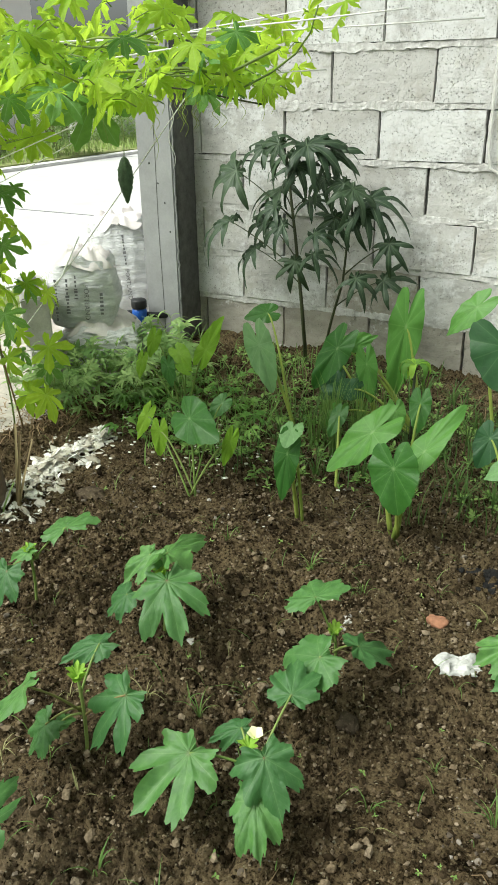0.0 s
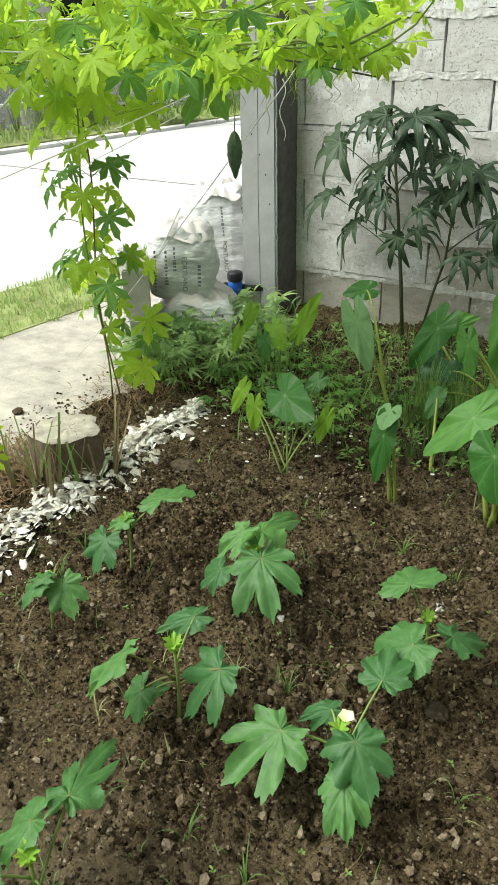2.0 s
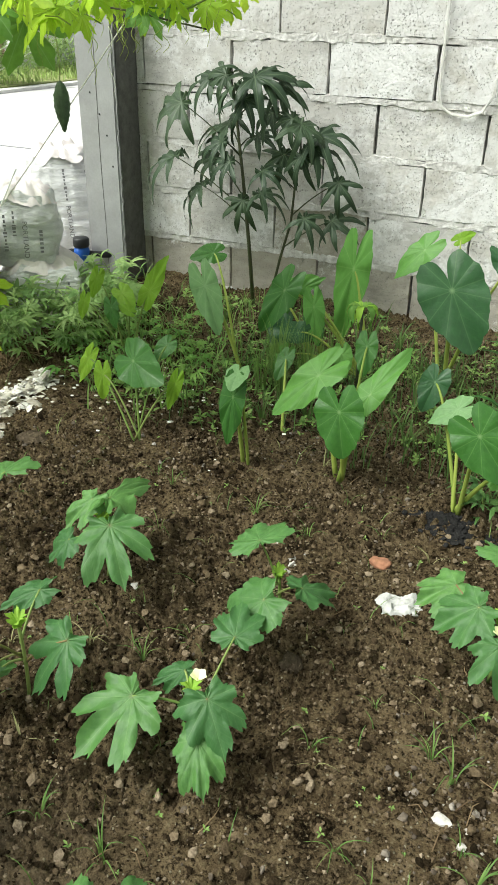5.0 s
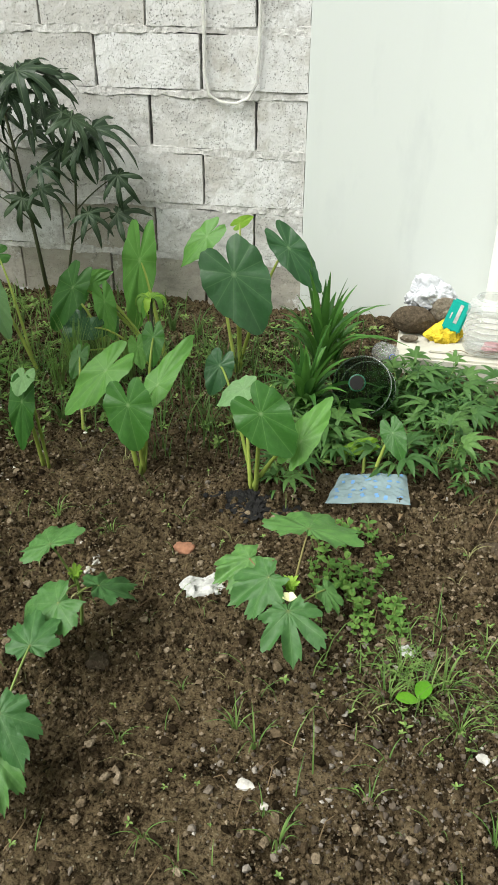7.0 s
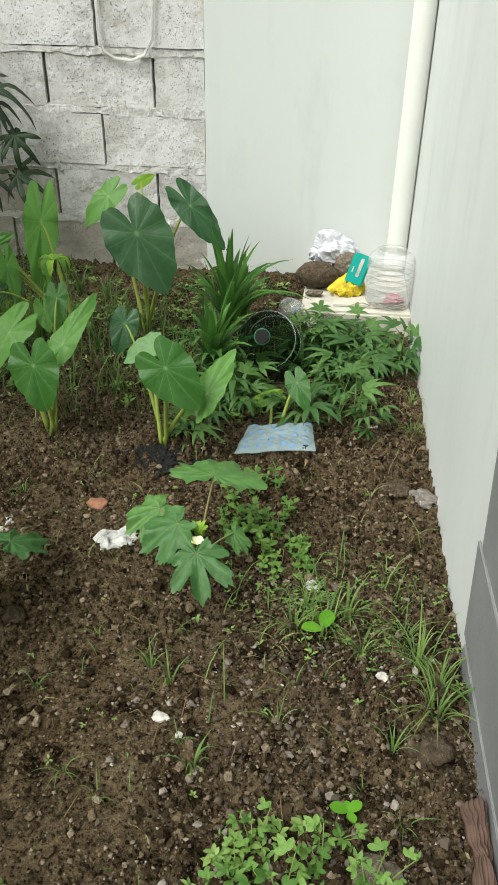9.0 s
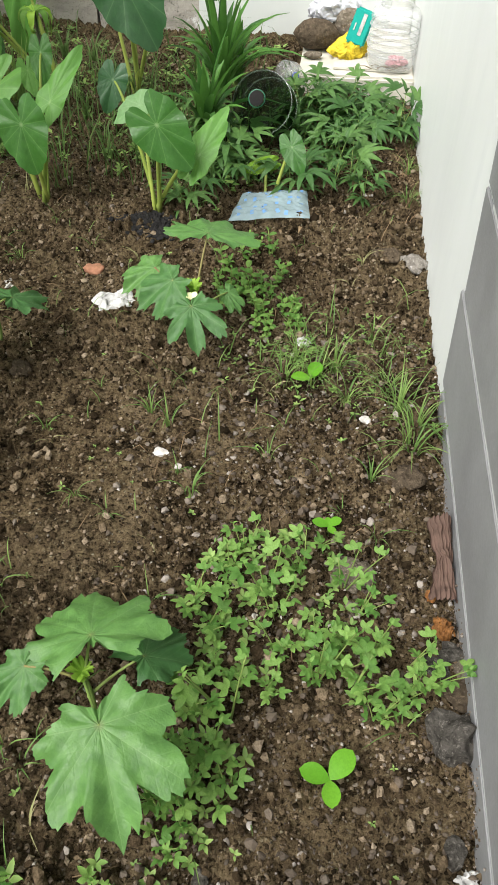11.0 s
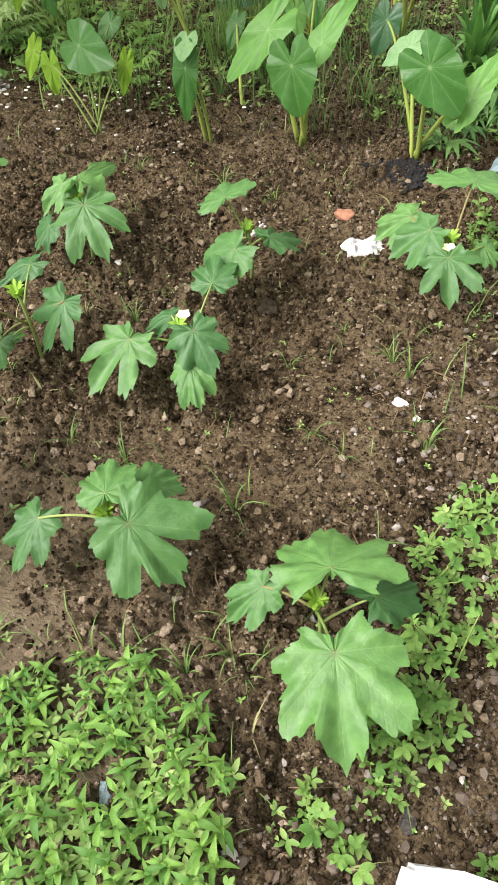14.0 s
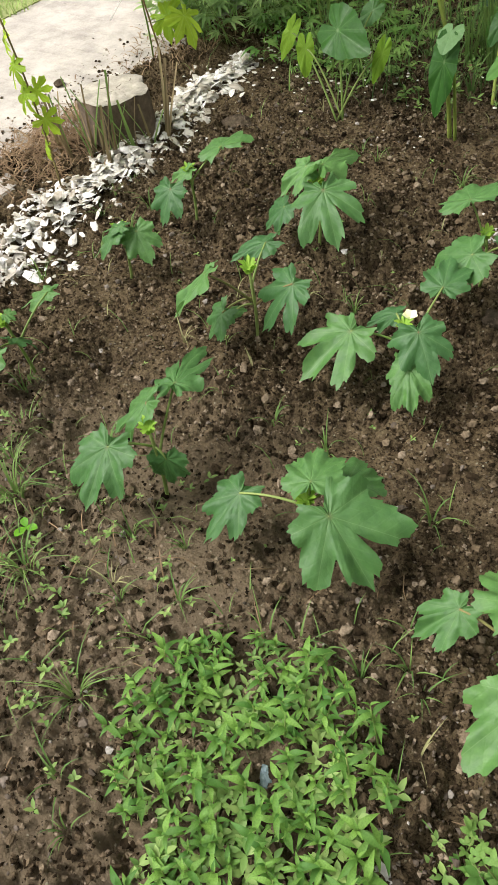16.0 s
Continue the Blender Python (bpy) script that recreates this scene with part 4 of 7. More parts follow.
okra_plant((1.062, -2.637, 0.12), (1.062, -2.642), [
    (1.075, -2.612, 0.176, 1.047, -2.507, 0.144, 1.05, 0, 'broad'),
    (1.117, -2.730, 0.185, 1.170, -2.860, 0.150, 0.90, 0, 'okra'),
    (0.985, -2.638, 0.120, 0.935, -2.695, 0.080, 0.66, 0, 'okra'),
    (1.136, -2.599, 0.110, 1.193, -2.531, 0.090, 0.75, 0, 'broad'),
])
okra_plant((0.715, -2.603, 0.13), (0.715, -2.608), [
    (0.718, -2.588, 0.165, 0.682, -2.515, 0.170, 0.85, 0, 'broad'),
    (0.771, -2.621, 0.155, 0.881, -2.665, 0.090, 0.80, 0, 'deep3'),
    (0.745, -2.527, 0.120, 0.779, -2.452, 0.090, 0.70, 0, 'broad'),
    (0.615, -2.636, 0.120, 0.592, -2.721, 0.080, 0.75, 0, 'okra'),
])
okra_plant((0.654, -2.191, 0.14), (0.654, -2.196), [
    (0.694, -2.212, 0.160, 0.752, -2.264, 0.112, 0.92, 0, 'okra'),
    (0.571, -2.237, 0.130, 0.516, -2.350, 0.080, 0.95, 0, 'deep'),
    (0.613, -2.143, 0.120, 0.559, -2.183, 0.100, 0.50, 0, 'broad'),
    (0.700, -2.251, 0.110, 0.745, -2.322, 0.070, 0.56, 0, 'broad'),
    (0.657, -2.045, 0.130, 0.634, -1.971, 0.160, 0.95, 0, 'okra'),
])
okra_plant((0.650, -1.841, 0.12), (0.650, -1.846), [
    (0.614, -1.856, 0.200, 0.569, -1.796, 0.200, 1.20, -8, 'broad'),
    (0.712, -1.871, 0.130, 0.768, -1.784, 0.090, 0.65, 0, 'okra'),
    (0.670, -1.954, 0.150, 0.589, -2.007, 0.090, 0.80, 0, 'broad'),
])
okra_plant((0.346, -2.235, 0.19), (0.346, -2.240), [
    (0.309, -2.318, 0.220, 0.241, -2.378, 0.145, 0.65, 25, 'okra'),
    (0.334, -2.161, 0.200, 0.268, -2.216, 0.175, 0.49, 0, 'broad'),
    (0.438, -2.224, 0.180, 0.394, -2.294, 0.105, 1.03, 0, 'deep'),
    (0.302, -2.281, 0.100, 0.271, -2.321, 0.050, 0.81, 0, 'broad'),
    (0.314, -2.267, 0.090, 0.313, -2.220, 0.090, 0.54, 0, 'broad'),
])
okra_plant((0.278, -1.897, 0.17), (0.278, -1.902), [
    (0.314, -1.925, 0.180, 0.408, -2.019, 0.120, 0.92, 0, 'deep'),
    (0.240, -1.880, 0.195, 0.198, -1.945, 0.150, 0.70, 0, 'okra'),
    (0.274, -1.864, 0.200, 0.238, -1.661, 0.163, 0.35, 0, 'okra'),
    (0.215, -1.938, 0.120, 0.171, -1.976, 0.070, 0.81, 0, 'broad'),
])
okra_plant((0.430, -2.632, 0.16), (0.430, -2.637), [
    (0.422, -2.546, 0.190, 0.364, -2.404, 0.165, 0.49, 0, 'deep'),
    (0.402, -2.599, 0.180, 0.333, -2.649, 0.118, 0.65, 10, 'okra'),
    (0.389, -2.691, 0.150, 0.394, -2.790, 0.088, 0.81, 0, 'okra'),
    (0.454, -2.632, 0.100, 0.465, -2.646, 0.038, 0.81, 0, 'broad'),
])
okra_plant((-0.073, -1.924, 0.13), (-0.073, -1.929), [
    (-0.022, -1.851, 0.170, -0.080, -1.790, 0.170, 1.10, -5, 'broad'),
    (-0.061, -2.007, 0.130, -0.062, -2.069, 0.068, 0.97, 0, 'okra'),
    (-0.066, -1.929, 0.140, -0.118, -1.960, 0.115, 0.65, 0, 'okra'),
])
okra_plant((-0.070, -2.177, 0.12), (-0.070, -2.182), [
    (-0.030, -2.165, 0.120, 0.026, -2.195, 0.070, 0.92, 0, 'okra'),
    (-0.048, -2.188, 0.140, -0.104, -2.205, 0.128, 0.54, 0, 'okra'),
    (-0.067, -2.199, 0.120, -0.132, -2.234, 0.070, 0.65, 0, 'okra'),
])
okra_plant((1.069, -1.791, 0.13), (1.069, -1.796), [
    (1.087, -1.707, 0.210, 1.098, -1.603, 0.200, 1.25, 0, 'broad'),
    (1.026, -1.795, 0.150, 0.941, -1.832, 0.100, 0.90, 0, 'okra'),
    (0.971, -1.713, 0.120, 0.893, -1.767, 0.090, 0.70, 0, 'broad'),
    (1.081, -1.890, 0.160, 1.108, -1.978, 0.110, 1.00, 0, 'deep'),
    (1.129, -1.725, 0.080, 1.169, -1.761, 0.050, 0.50, 0, 'broad'),
])
okra_plant((-0.019, -2.559, 0.15), (0.001, -2.549), [
    (-0.012, -2.447, 0.150, -0.082, -2.485, 0.120, 0.49, 0, 'okra'),
    (0.018, -2.578, 0.140, 0.013, -2.526, 0.100, 0.62, 0, 'broad'),
    (-0.011, -2.553, 0.170, 0.011, -2.548, 0.160, 1.0, 0, 'okra'),
    (-0.002, -2.615, 0.120, -0.038, -2.685, 0.070, 0.62, 0, 'okra'),
])

taro_plant((0.890, -1.334), [
    (0.930, -1.420, 0.295, 1.013, -1.450, 0.208, 0.95, 'f'),
    (1.017, -1.380, 0.213, 1.073, -1.300, 0.301, 0.60, 'b'),
    (0.850, -1.250, 0.265, 0.786, -1.280, 0.232, 0.80, 'p'),
    (0.777, -1.200, 0.299, 0.761, -1.240, 0.230, 0.85, 'd'),
])
taro_plant((0.691, -0.653), [
    (0.696, -0.720, 0.378, 0.800, -0.780, 0.218, 0.95, 'd'),
    (0.843, -0.620, 0.441, 0.954, -0.660, 0.325, 0.55, 'd'),
    (0.551, -0.500, 0.425, 0.468, -0.550, 0.340, 0.80, 'b'),
    (0.649, -0.450, 0.462, 0.689, -0.420, 0.485, 0.60, 'y'),
])
taro_plant((0.581, -1.291), [
    (0.598, -1.380, 0.256, 0.624, -1.420, 0.148, 1.02, 'f'),
    (0.504, -1.280, 0.291, 0.400, -1.340, 0.188, 0.70, 'b'),
    (0.646, -1.300, 0.278, 0.711, -1.220, 0.389, 0.50, 'b'),
    (0.568, -1.100, 0.315, 0.574, -1.140, 0.244, 0.70, 'f'),
])
taro_plant((0.441, -0.664), [
    (0.353, -0.600, 0.361, 0.341, -0.660, 0.129, 0.50, 'b'),
    (0.262, -0.700, 0.248, 0.295, -0.740, 0.135, 0.60, 'b'),
    (0.231, -0.750, 0.173, 0.150, -0.800, 0.173, 0.75, 'd'),
    (0.157, -0.700, 0.287, 0.092, -0.760, 0.152, 0.60, 'f'),
    (0.194, -0.650, 0.283, 0.265, -0.620, 0.326, 0.50, 'b'),
    (0.229, -0.850, 0.125, 0.205, -0.880, 0.054, 0.80, 'b'),
])
taro_plant((0.306, -0.697), [
    (0.235, -0.620, 0.180, 0.277, -0.680, 0.110, 0.7, 'f'),
    (0.157, -0.660, 0.153, 0.124, -0.740, 0.119, 1.2, 'd'),
    (0.112, -0.620, 0.223, 0.047, -0.660, 0.112, 0.7, 'f'),
    (0.120, -0.500, 0.246, 0.186, -0.460, 0.276, 0.7, 'b'),
    (0.405, -0.800, 0.148, 0.429, -0.840, 0.090, 0.9, 'b'),
])
taro_plant((0.054, -0.808), [
    (-0.084, -0.800, 0.292, 0.000, -0.860, 0.157, 0.50, 'p'),
    (-0.159, -0.600, 0.342, -0.221, -0.660, 0.334, 0.90, 'f'),
])
taro_plant((0.318, -1.312), [
    (0.298, -1.320, 0.269, 0.299, -1.370, 0.242, 1.10, 'p'),
    (0.295, -1.340, 0.209, 0.293, -1.380, 0.085, 0.50, 'f'),
])
taro_plant((-0.019, -1.335), [
    (-0.044, -1.290, 0.222, 0.078, -1.350, 0.205, 0.90, 'f'),
    (0.012, -1.200, 0.247, -0.012, -1.240, 0.213, 0.95, 'f'),
    (-0.229, -1.250, 0.177, -0.268, -1.270, 0.097, 0.43, 'y'),
    (-0.153, -1.290, 0.158, -0.147, -1.310, 0.083, 0.57, 'y'),
    (0.092, -1.290, 0.181, 0.072, -1.310, 0.103, 0.41, 'y'),
], thin=True)
taro_plant((-0.369, -0.854), [
    (-0.278, -0.830, 0.255, -0.222, -0.810, 0.381, 0.42, 'y'),
    (-0.478, -0.850, 0.274, -0.496, -0.870, 0.205, 0.57, 'y'),
    (-0.517, -0.880, 0.193, -0.530, -0.900, 0.127, 0.51, 'y'),
    (-0.391, -0.830, 0.228, -0.333, -0.850, 0.193, 0.82, 'y'),
    (-0.391, -0.900, 0.198, -0.370, -0.920, 0.132, 0.76, 'f'),
    (-0.333, -0.880, 0.190, -0.371, -0.900, 0.212, 0.65, 'y'),
], thin=True)
taro_plant((1.165, -1.185), [
    (1.220, -1.150, 0.137, 1.253, -1.200, 0.083, 0.75, 'f'),
    (1.150, -1.100, 0.060, 1.084, -1.140, 0.055, 0.5, 'y'),
])
taro_plant((0.329, -1.114), [
    (0.275, -0.950, 0.164, 0.263, -1.000, 0.111, 0.7, 'f'),
])


# leaf stalk ends and middle lobe tips of the shrub
CROWN = [
    (-0.300, -0.240, 0.880, -0.391, -0.270, 0.753),
    (-0.371, -0.200, 0.867, -0.489, -0.230, 0.805),
    (-0.175, -0.220, 0.882, 0.049, -0.250, 0.884),
    (-0.168, -0.280, 0.879, -0.033, -0.310, 0.820),
    (-0.234, -0.300, 0.848, -0.324, -0.330, 0.723),
    (-0.189, -0.320, 0.814, -0.136, -0.350, 0.693),
    (-0.104, -0.200, 0.845, -0.001, -0.230, 0.782),
    (-0.510, -0.200, 0.772, -0.639, -0.230, 0.620),
    (-0.336, -0.150, 0.701, -0.466, -0.180, 0.626),
    (-0.311, -0.250, 0.653, -0.390, -0.280, 0.589),
    (-0.533, -0.220, 0.581, -0.729, -0.250, 0.445),
    (-0.254, -0.300, 0.595, -0.316, -0.330, 0.519),
    (-0.425, -0.200, 0.477, -0.528, -0.230, 0.336),
    (-0.199, -0.300, 0.463, -0.206, -0.330, 0.343),
    (-0.145, -0.260, 0.486, -0.039, -0.290, 0.458),
    (-0.019, -0.280, 0.755, -0.065, -0.310, 0.621),
    (0.022, -0.300, 0.741, 0.096, -0.330, 0.568),
    (0.049, -0.200, 0.692, 0.202, -0.230, 0.669),
    (-0.087, -0.180, 0.619, -0.099, -0.210, 0.482),
    (0.020, -0.260, 0.632, 0.001, -0.290, 0.503),
    (0.040, -0.220, 0.655, 0.160, -0.250, 0.572),
    (0.153, -0.240, 0.550, 0.161, -0.270, 0.449),
    (0.052, -0.300, 0.425, 0.091, -0.330, 0.325),
    (0.123, -0.200, 0.404, 0.208, -0.230, 0.351),
    (-0.120, -0.300, 0.574, -0.046, -0.330, 0.538),
    (-0.130, -0.200, 0.759, -0.153, -0.230, 0.650),
    (-0.316, -0.120, 0.724, -0.352, -0.150, 0.630),
    (-0.219, -0.140, 0.670, -0.129, -0.170, 0.635),
    (-0.405, -0.140, 0.575, -0.500, -0.170, 0.518),
    (-0.239, -0.200, 0.871, -0.262, -0.230, 0.933),
]


def tall_plant():
    """A slender shrub: two stems, long leaf stalks that rise and spread, palmate leaves with arching pointed lobes."""
    stems = ([(-0.189, -0.200, -0.017), (-0.217, -0.200, 0.266), (-0.248, -0.200, 0.529), (-0.277, -0.200, 0.735), (-0.295, -0.200, 0.844)],
             [(-0.122, -0.200, 0.045), (-0.083, -0.200, 0.229), (-0.042, -0.200, 0.379), (-0.030, -0.200, 0.529), (-0.015, -0.200, 0.652)])
    plant = base_at("leafy_shrub", stems[0][0][0], -0.20, ground_at(stems[0][0][0], -0.2), "tall slender shrub with dark drooping palmate leaves before the wall", "shrub")
    rnd = random.Random(8)
    for i, pts in enumerate(stems):
        put(part("stem", tube(pts, 0.0085 - 0.003 * i, 0.004, 8), STALK_D, plant), Matrix())
    for i, (bx, by, bz, tx, ty, tz) in enumerate(CROWN):
        b, tip = Vector((bx, by, bz)), Vector((tx, ty, tz))
        near = [min((Vector(p).lerp(Vector(q), k / 6) for p, q in zip(pts, pts[1:]) for k in range(7)), key=lambda c: abs(c.z - (bz - 0.6 * abs(bx - c.x) - 0.02))) for pts in stems]
        at = min(near, key=lambda c: (c - b).length)
        put(part("leaf_stalk", tube(arc(at, b, (0, 0, 0.012)), 0.0028, 0.0016, 6), STALK_D, plant), Matrix())
        reach = (tip - b) * rnd.uniform(1.0, 1.15)
        reach.z *= 0.45
        size = max(0.16, min(0.25, reach.length * 1.5))
        put(part("leaf", leaf_data("palm", TALL_LEAF, rnd.randrange(3)), TALL_LEAF, plant), leaf_pose(b, b + reach.normalized() * size, rnd.uniform(0.85, 1.1), (rnd.uniform(-0.3, 0.3), -0.40, 0.9), rnd.uniform(-25, 25)))


tall_plant()


# ---- weeds and grass ----
def lance(length, width, bend, n=5):
    """A pointed leaf along x, arching down."""
    return strip([(length * t, 0, bend * length * (t - 1.6 * t * t)) for t in (i / n for i in range(n + 1))], width, 0.3)


def oval(length, width, bend, n=5):
    return strip([(length * t, 0, bend * length * (t - t * t)) for t in (i / n for i in range(n + 1))], width, 0.2, None, 0.0, 0.55, 0.62)


WEED_LEAF = {}


def weed_leaf(kind, mt, k):
    key = (kind, mt.name, k)
    if key not in WEED_LEAF:
        me = {"lance": lambda: lance(1, 0.25 + 0.05 * k, 0.35 + 0.2 * k), "ovate": lambda: lance(1, 0.45 + 0.05 * k, 0.3 + 0.2 * k), "oval": lambda: oval(1, 0.62 + 0.06 * k, 0.25 * k), "narrow": lambda: lance(1, 0.20 + 0.03 * k, 0.5 + 0.25 * k)}[kind]().mesh("leaf")
        me.materials.append(mt)
        WEED_LEAF[key] = me
    return WEED_LEAF[key]


def compound_leaf(kind, mt, fan, k):
    """A stalk with a fan of leaflets at its end, about one long."""
    key = (kind, mt.name, fan, k)
    if key not in WEED_LEAF:
        s = Shape()
        tube([(0, 0, 0), (0.2, 0, 0.03), (0.4, 0, 0.02)], 0.012, 0.009, 4, s)
        for j in range(fan):
            a = (j - (fan - 1) / 2) * (0.62 if fan > 3 else 1.0)
            size = 0.6 * (1 - 0.16 * abs(j - (fan - 1) / 2)) * (1 + 0.12 * math.sin(k * 3 + j * 2))
            wide, bend = {"lance": (0.125, 0.65), "ovate": (0.29, 0.30), "oval": (0.32, 0.25), "narrow": (0.12, 0.8)}[kind]
            bend *= 0.7 + 0.4 * k
            pts = [(0.4 + math.cos(a) * size * t, math.sin(a) * size * t, 0.02 + bend * size * (0.5 * t - t * t)) for t in (i / 7 for i in range(8))]
            strip(pts, wide, 0.3, s, 0.0, 0.55 if kind == "oval" else 0.5 if kind == "ovate" else 0.42, 0.78 if kind in ("oval", "ovate") else 1.0)
        me = s.mesh("leaf")
        me.materials.append(mt)
        WEED_LEAF[key] = me
    return WEED_LEAF[key]


def weed(name, seed, label, group, mt, stalk, kind, height, length, pairs, fan=2, spread=0.5, bushy=1):
    """One weed at the origin: stems with leaves in pairs, or compound leaves, along them."""
    rnd = random.Random(seed)
    plant = base_at(name, 0, 0, 0, label, "weed", group)
    for _ in range(bushy):
        a0 = rnd.uniform(0, 6.28)
        lean = rnd.uniform(0.15, 0.5) * (1.3 if bushy > 1 else 0.5)
        h = height * rnd.uniform(0.7, 1.1)
        top = Vector((math.cos(a0) * lean * h, math.sin(a0) * lean * h, h))
        pts = arc((0, 0, -0.01), top, (0, 0, 0.08 * h), 6)
        part("stem", tube(pts, 0.0012 + height * 0.007, 0.0009, 5), stalk, plant)
        for i in range(pairs):
            at = Vector(pts[1 + int(4 * (i + 0.5) / pairs)])
            turn = a0 + i * 1.57 + rnd.uniform(-0.3, 0.3)
            for j in range(2 if fan == 2 else 1):
                a = turn + j * math.pi if fan == 2 else a0 + i * 2.4 + rnd.uniform(-0.4, 0.4)
                size = length * rnd.uniform(0.7, 1.15) * (0.75 + 0.35 * (i + 1) / pairs) * (1 if fan == 2 else 1.6)
                d = Vector((math.cos(a), math.sin(a), rnd.uniform(0.1, spread))).normalized()
                me = weed_leaf(kind, mt, rnd.randrange(3)) if fan == 2 else compound_leaf(kind, mt, fan, rnd.randrange(3))
                part("leaf", me, mt, plant).matrix_basis = leaf_pose(at, at + d * size, 1.0, (0, 0, 1), rnd.uniform(-25, 25))
        for j in range(2):
            a = a0 + 1 + j * 3.1
            d = Vector((math.cos(a) * 0.6, math.sin(a) * 0.6, 0.8)).normalized()
            part("leaf", weed_leaf(kind, mt, j), mt, plant).matrix_basis = leaf_pose(top, top + d * length * 0.6, 0.9)
    return plant


def scatter(kinds, spots, seed, lo=0.8, hi=1.2):
    """Sets the first plants of each kind and copies of them at the spots."""
    rnd = random.Random(seed)
    first = set()
    for x, y in spots:
        k = rnd.randrange(len(kinds))
        m = Matrix.Translation((x, y, ground_at(x, y) + 0.002)) @ pose(0, 0, 0, rnd.uniform(-6, 6), rnd.uniform(-6, 6), rnd.uniform(0, 360))
        s = rnd.uniform(lo, hi)
        if k not in first:
            first.add(k)
            kinds[k].scale = (s, s, s)
            kinds[k].matrix_basis = m @ Matrix.Diagonal((s, s, s, 1))
        else:
            ob = copy_thing(kinds[k], m)
            ob.matrix_basis = m @ Matrix.Diagonal((s, s, s, 1))


def in_patch(count, seed, test, x0, x1, y0, y1, gap):
    rnd = random.Random(seed)
    out = []
    for _ in range(count * 30):
        x, y = rnd.uniform(x0, x1), rnd.uniform(y0, y1)
        if test(x, y) and all((x - a) ** 2 + (y - b) ** 2 > gap * gap for a, b in out):
            out.append((x, y))
            if len(out) == count:
                break
    return out


def ellipse(cx, cy, rx, ry, turn=0.0):
    c, s = math.cos(turn), math.sin(turn)
    return lambda x, y: (((x - cx) * c + (y - cy) * s) / rx) ** 2 + ((-(x - cx) * s + (y - cy) * c) / ry) ** 2 < 1


# broad seedling mat near the front of the bed
mat_kinds = [weed("seedling_weed", 20 + i, "bright green weed seedling with pointed leaves in a dense mat", "weeds in the dense mat", WEED, STALK_G, "lance", 0.042 + 0.013 * i, 0.026, 4, 2, 0.8) for i in range(4)]
left_edge, right_edge = ellipse(0.84, -2.93, 0.20, 0.17), ellipse(0.93, -3.06, 0.14, 0.16)
hole = ellipse(0.86, -2.94, 0.035, 0.03)
scatter(mat_kinds, in_patch(172, 3, lambda x, y: (left_edge(x, y) or right_edge(x, y)) and not hole(x, y) and float(smooth_noise(np.float64(x * 13), np.float64(y * 13), 52)) > -0.22, 0.6, 1.1, -3.25, -2.74, 0.018), 31, 0.68, 1.08)

# clover-like weeds by the grey wall
clo_kinds = [weed("clover_weed", 40 + i, "light green weed with small rounded leaflets on thin stems", "clover weeds", WEED2, STALK_G, "ovate", 0.070 + 0.030 * i, 0.023, 4, 3, 1.0, 3) for i in range(4)]
spots = in_patch(18, 4, ellipse(1.30, -2.44, 0.14, 0.15, 0.3), 1.1, 1.5, -2.62, -2.25, 0.042)
spots += in_patch(10, 5, ellipse(1.22, -2.70, 0.07, 0.12), 1.1, 1.35, -2.85, -2.55, 0.035)
spots += in_patch(6, 6, ellipse(1.47, -2.56, 0.06, 0.07), 1.38, 1.54, -2.66, -2.45, 0.035)
spots += [(1.12, -2.87), (1.18, -2.88), (1.37, -2.86), (1.05, -3.00)]
scatter(clo_kinds, spots, 32, 0.58, 0.92)
spots = in_patch(18, 7, ellipse(1.16, -1.56, 0.09, 0.13), 1.0, 1.3, -1.75, -1.38, 0.03) + in_patch(8, 8, ellipse(1.24, -1.73, 0.06, 0.05), 1.1, 1.35, -1.8, -1.65, 0.03)
scatter([weed("clover_weed", 50 + i, "light green weed with small rounded leaflets on thin stems", "clover weeds", WEED2, STALK_G, "oval", 0.05, 0.016, 4, 2, 0.5, 2) for i in range(2)], spots, 33, 0.8, 1.2)

# dark weeds before the ledge
dark_kinds = [weed("dark_weed", 60 + i, "dark green weed with fans of long pointed leaflets", "dark weeds before the ledge", WEED_DARK, STALK_G, "lance", 0.045 + 0.022 * i, 0.076, 4, 5, 0.6, 2) for i in range(4)]
spots = in_patch(23, 9, lambda x, y: y > -0.9 - 0.1 * math.sin(x * 20), 1.22, 1.55, -0.98, -0.62, 0.045)
spots += in_patch(12, 10, lambda x, y: not ellipse(1.13, -0.90, 0.1, 0.13)(x, y), 0.98, 1.22, -1.13, -0.86, 0.06)
spots += [(1.33, -1.12), (1.38, -1.08), (1.42, -1.16)]
spots += [(0.97, -1.22), (0.98, -1.15), (1.03, -1.10), (1.09, -1.08), (0.96, -1.30)]
scatter(dark_kinds, spots, 34, 0.75, 1.15)

# weeds by the bags and along the block wall
bed_kinds = [weed("bed_weed", 70 + i, "leafy green weed with narrow drooping leaflets by the post", "weeds beside the post", WEED_MID, STALK_G, "lance" if i % 2 else "narrow", 0.08 + 0.035 * i, 0.075, 5, 5, 0.7, 2) for i in range(4)]
spots = in_patch(34, 11, lambda x, y: y < -0.18 + 0.6 * (x + 0.7) and x + 0.35 * y < -0.75, -0.98, -0.45, -1.10, -0.3, 0.05)
scatter(bed_kinds, spots, 35, 0.7, 1.2)
pale_kinds = [weed("bed_weed", 80 + i, "low pale green weed with narrow leaflets among litter", "low weeds under the taro", WEED2, STALK_G, "narrow", 0.06, 0.05, 5, 5, 0.5) for i in range(3)]
scatter(pale_kinds, in_patch(36, 12, lambda x, y: True, -0.62, 0.1, -1.12, -0.55, 0.05), 36, 0.7, 1.2)


